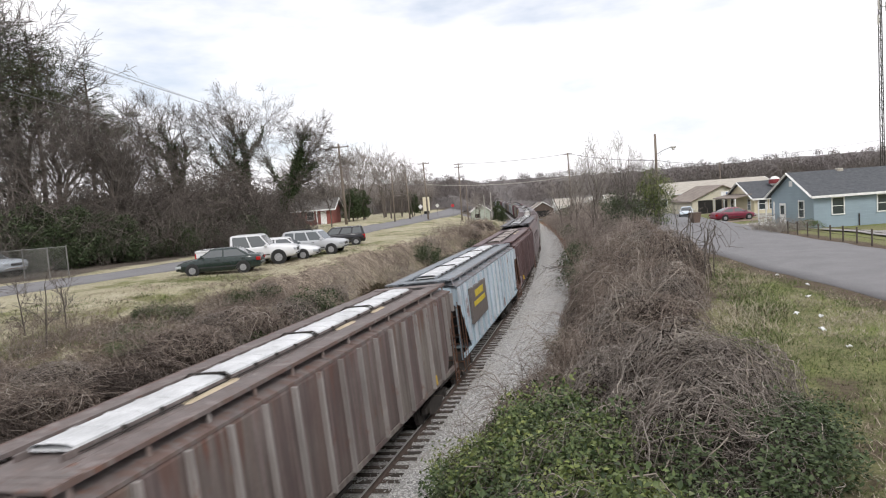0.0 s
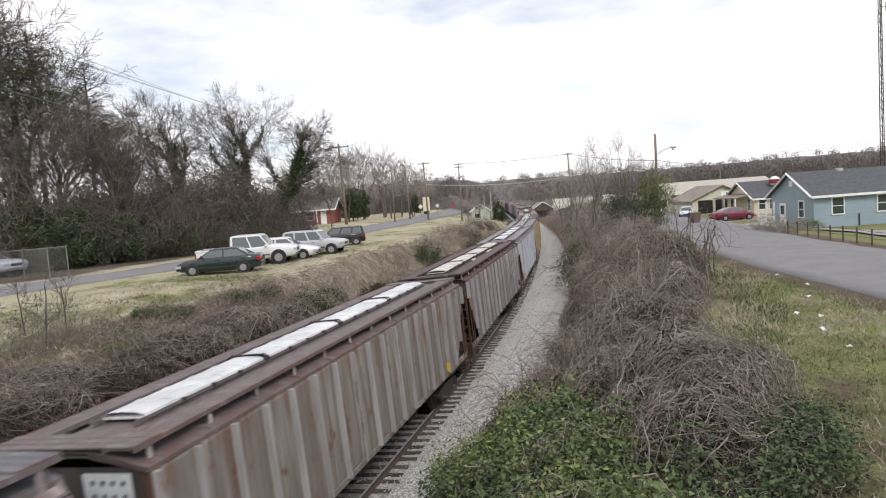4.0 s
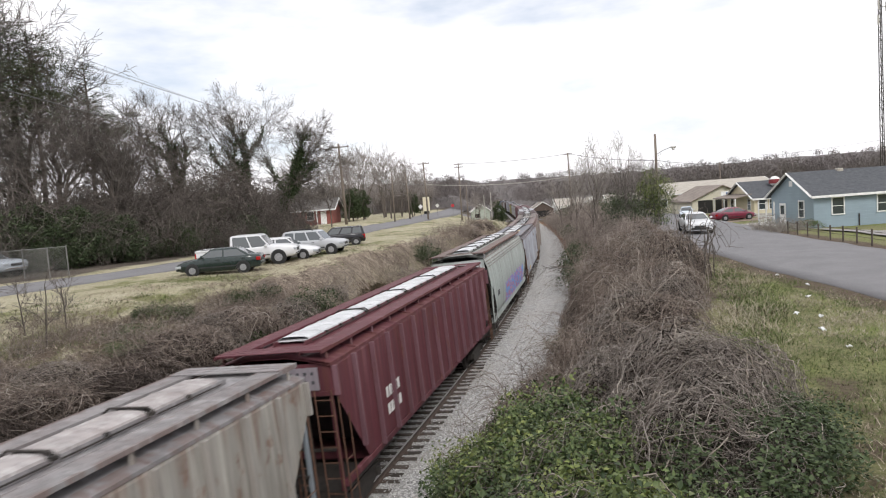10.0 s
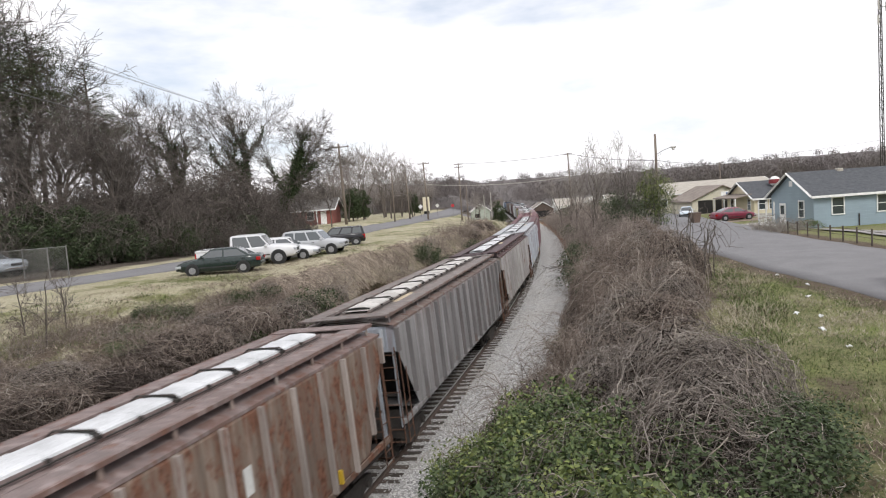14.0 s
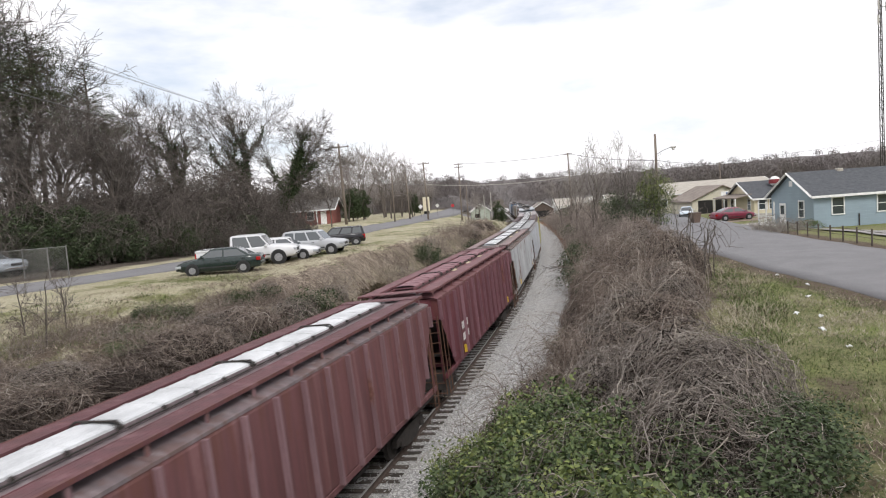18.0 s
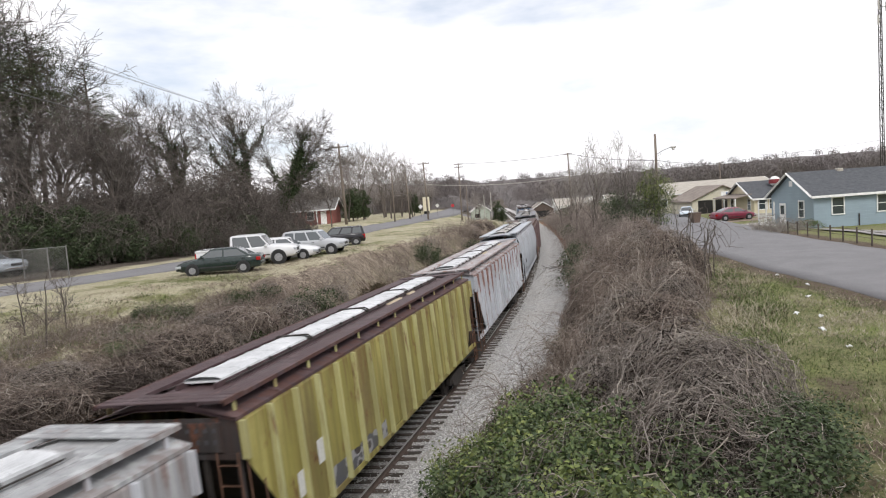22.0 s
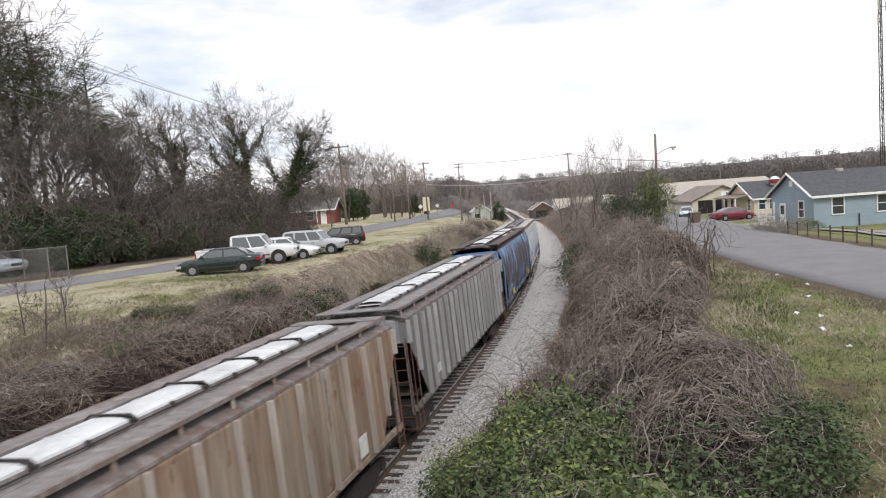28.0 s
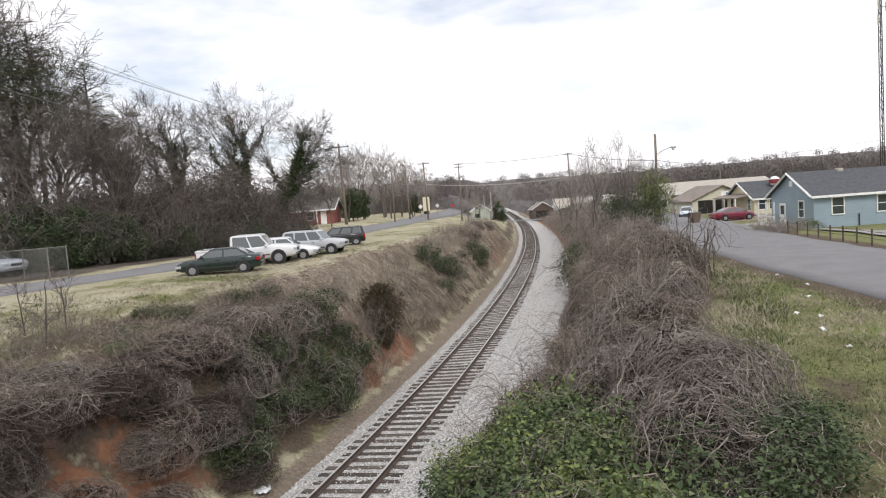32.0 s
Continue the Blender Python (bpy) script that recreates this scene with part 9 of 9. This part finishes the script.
for i, (x, y) in enumerate(((9.97, 16.7), (9.56, 17.14), (8.61, 13.43), (14.69, 27.1), (11.2, 19.4), (12.4, 21.5), (9.1, 15.2), (13.3, 18.6), (11.9, 16.4), (12.9, 24.4))):
    t = thing("litter", stand(x, y, rl.uniform(0, 360)), "crumpled white paper litter on the grass", "litter", "litter on the verge")
    a, b = rl.uniform(0.035, 0.08), rl.uniform(0.03, 0.06)
    v = [(u * a, w * b, 0.02 + rl.uniform(0, 0.07)) for u in (-1, 0, 1) for w in (-1, 0, 1)]
    part("paper", Shape().add(v + [(p, q, z - 0.02) for p, q, z in v], [(i_ * 3 + j, i_ * 3 + j + 1, i_ * 3 + j + 4, i_ * 3 + j + 3) for i_ in (0, 1) for j in (0, 1)] + [(9 + i_ * 3 + j, 9 + i_ * 3 + j + 1, 9 + i_ * 3 + j + 4, 9 + i_ * 3 + j + 3) for i_ in (0, 1) for j in (0, 1)] + [(0, 1, 10, 9), (1, 2, 11, 10), (6, 7, 16, 15), (7, 8, 17, 16), (0, 3, 12, 9), (3, 6, 15, 12), (2, 5, 14, 11), (5, 8, 17, 14)]), M_LITTER, t)
b = thing("rubbish_bin", stand(23.6, 58.8, 10), "brown wheeled rubbish bin at the kerb", "bin")
part("bin_body", Shape().add([(-0.3, -0.3, 0.05), (0.3, -0.3, 0.05), (0.3, 0.3, 0.05), (-0.3, 0.3, 0.05), (-0.42, -0.4, 0.95), (0.42, -0.4, 0.95), (0.42, 0.4, 0.95), (-0.42, 0.4, 0.95)], [(0, 1, 2, 3), (4, 5, 6, 7), (0, 1, 5, 4), (1, 2, 6, 5), (2, 3, 7, 6), (3, 0, 4, 7)]), plain("brown_plastic", (0.13, 0.09, 0.07), 0.6), b)
part("lid", Shape().box(-0.45, 0.45, -0.43, 0.43, 0.95, 1.03, 0, 0.03), plain("brown_lid", (0.11, 0.08, 0.065), 0.6), b)
part("wheel", Shape().disc((-0.33, 0.3, 0.1), 0, 0.1, 0.06, 10), M_TYRE, b)
for i, (x, y, k) in enumerate(((22.9, 43.0, 0.75), (23.7, 44.6, 0.8), (24.4, 43.2, 0.7), (23.0, 45.8, 0.7))):
    place("brush_pile", bramble_mesh("branch_tangle", 400 + i, 55, 90, 0.8, 1.0, 1.6, 0.022, M_TWIG_PALE, 5), spot_xy(x, y, 0, i, k), "heap of cut pale branches by the fence", "brush pile", "brush piles")
place("hedge", [("foliage", leaf_mesh("foliage", 410, 1600, 1.2, 0.8, 0.1, M_IVY, lumps=16))], spot_xy(30.0, 52.4, 0, 0, 1.0) @ Matrix.Diagonal((1.5, 0.6, 0.9, 1)), "low green hedge before the blue house", "hedge")
t = thing("plastic_sheet", spot(17.6, -2.55, 0.0, 0.4), "torn white plastic sheet beside the ballast", "litter")
rnd_ = random.Random(8)
part("sheet", Shape().grid([[(i * 0.08 - 0.25, j * 0.07 - 0.2, 0.06 + rnd_.uniform(0, 0.13)) for j in range(6)] for i in range(7)]), M_LITTER, t)


# ---- what moves ----
def motions():
    for ob, f, length in zip(WAGONS, FRONTS, LENGTHS):
        rows, t = [], 0.0
        while t <= 32.001:
            rows.append((t, wagon_pose(f + length / 2 - gone(t))))
            t += 1.0
        walk(ob, rows)
    rows = []
    for i, (t, x, y) in enumerate(CAR_ROWS):
        (_, xa, ya), (_, xb, yb) = CAR_ROWS[max(0, i - 1)], CAR_ROWS[min(len(CAR_ROWS) - 1, i + 1)]
        z = ground_z(x, y) + 0.075
        rows.append((t, pose(x + 0.12, y, z, 0, 0, math.degrees(math.atan2(yb - ya, xb - xa)) - 4.5)))
    walk(MOVING_CAR, rows)


motions()
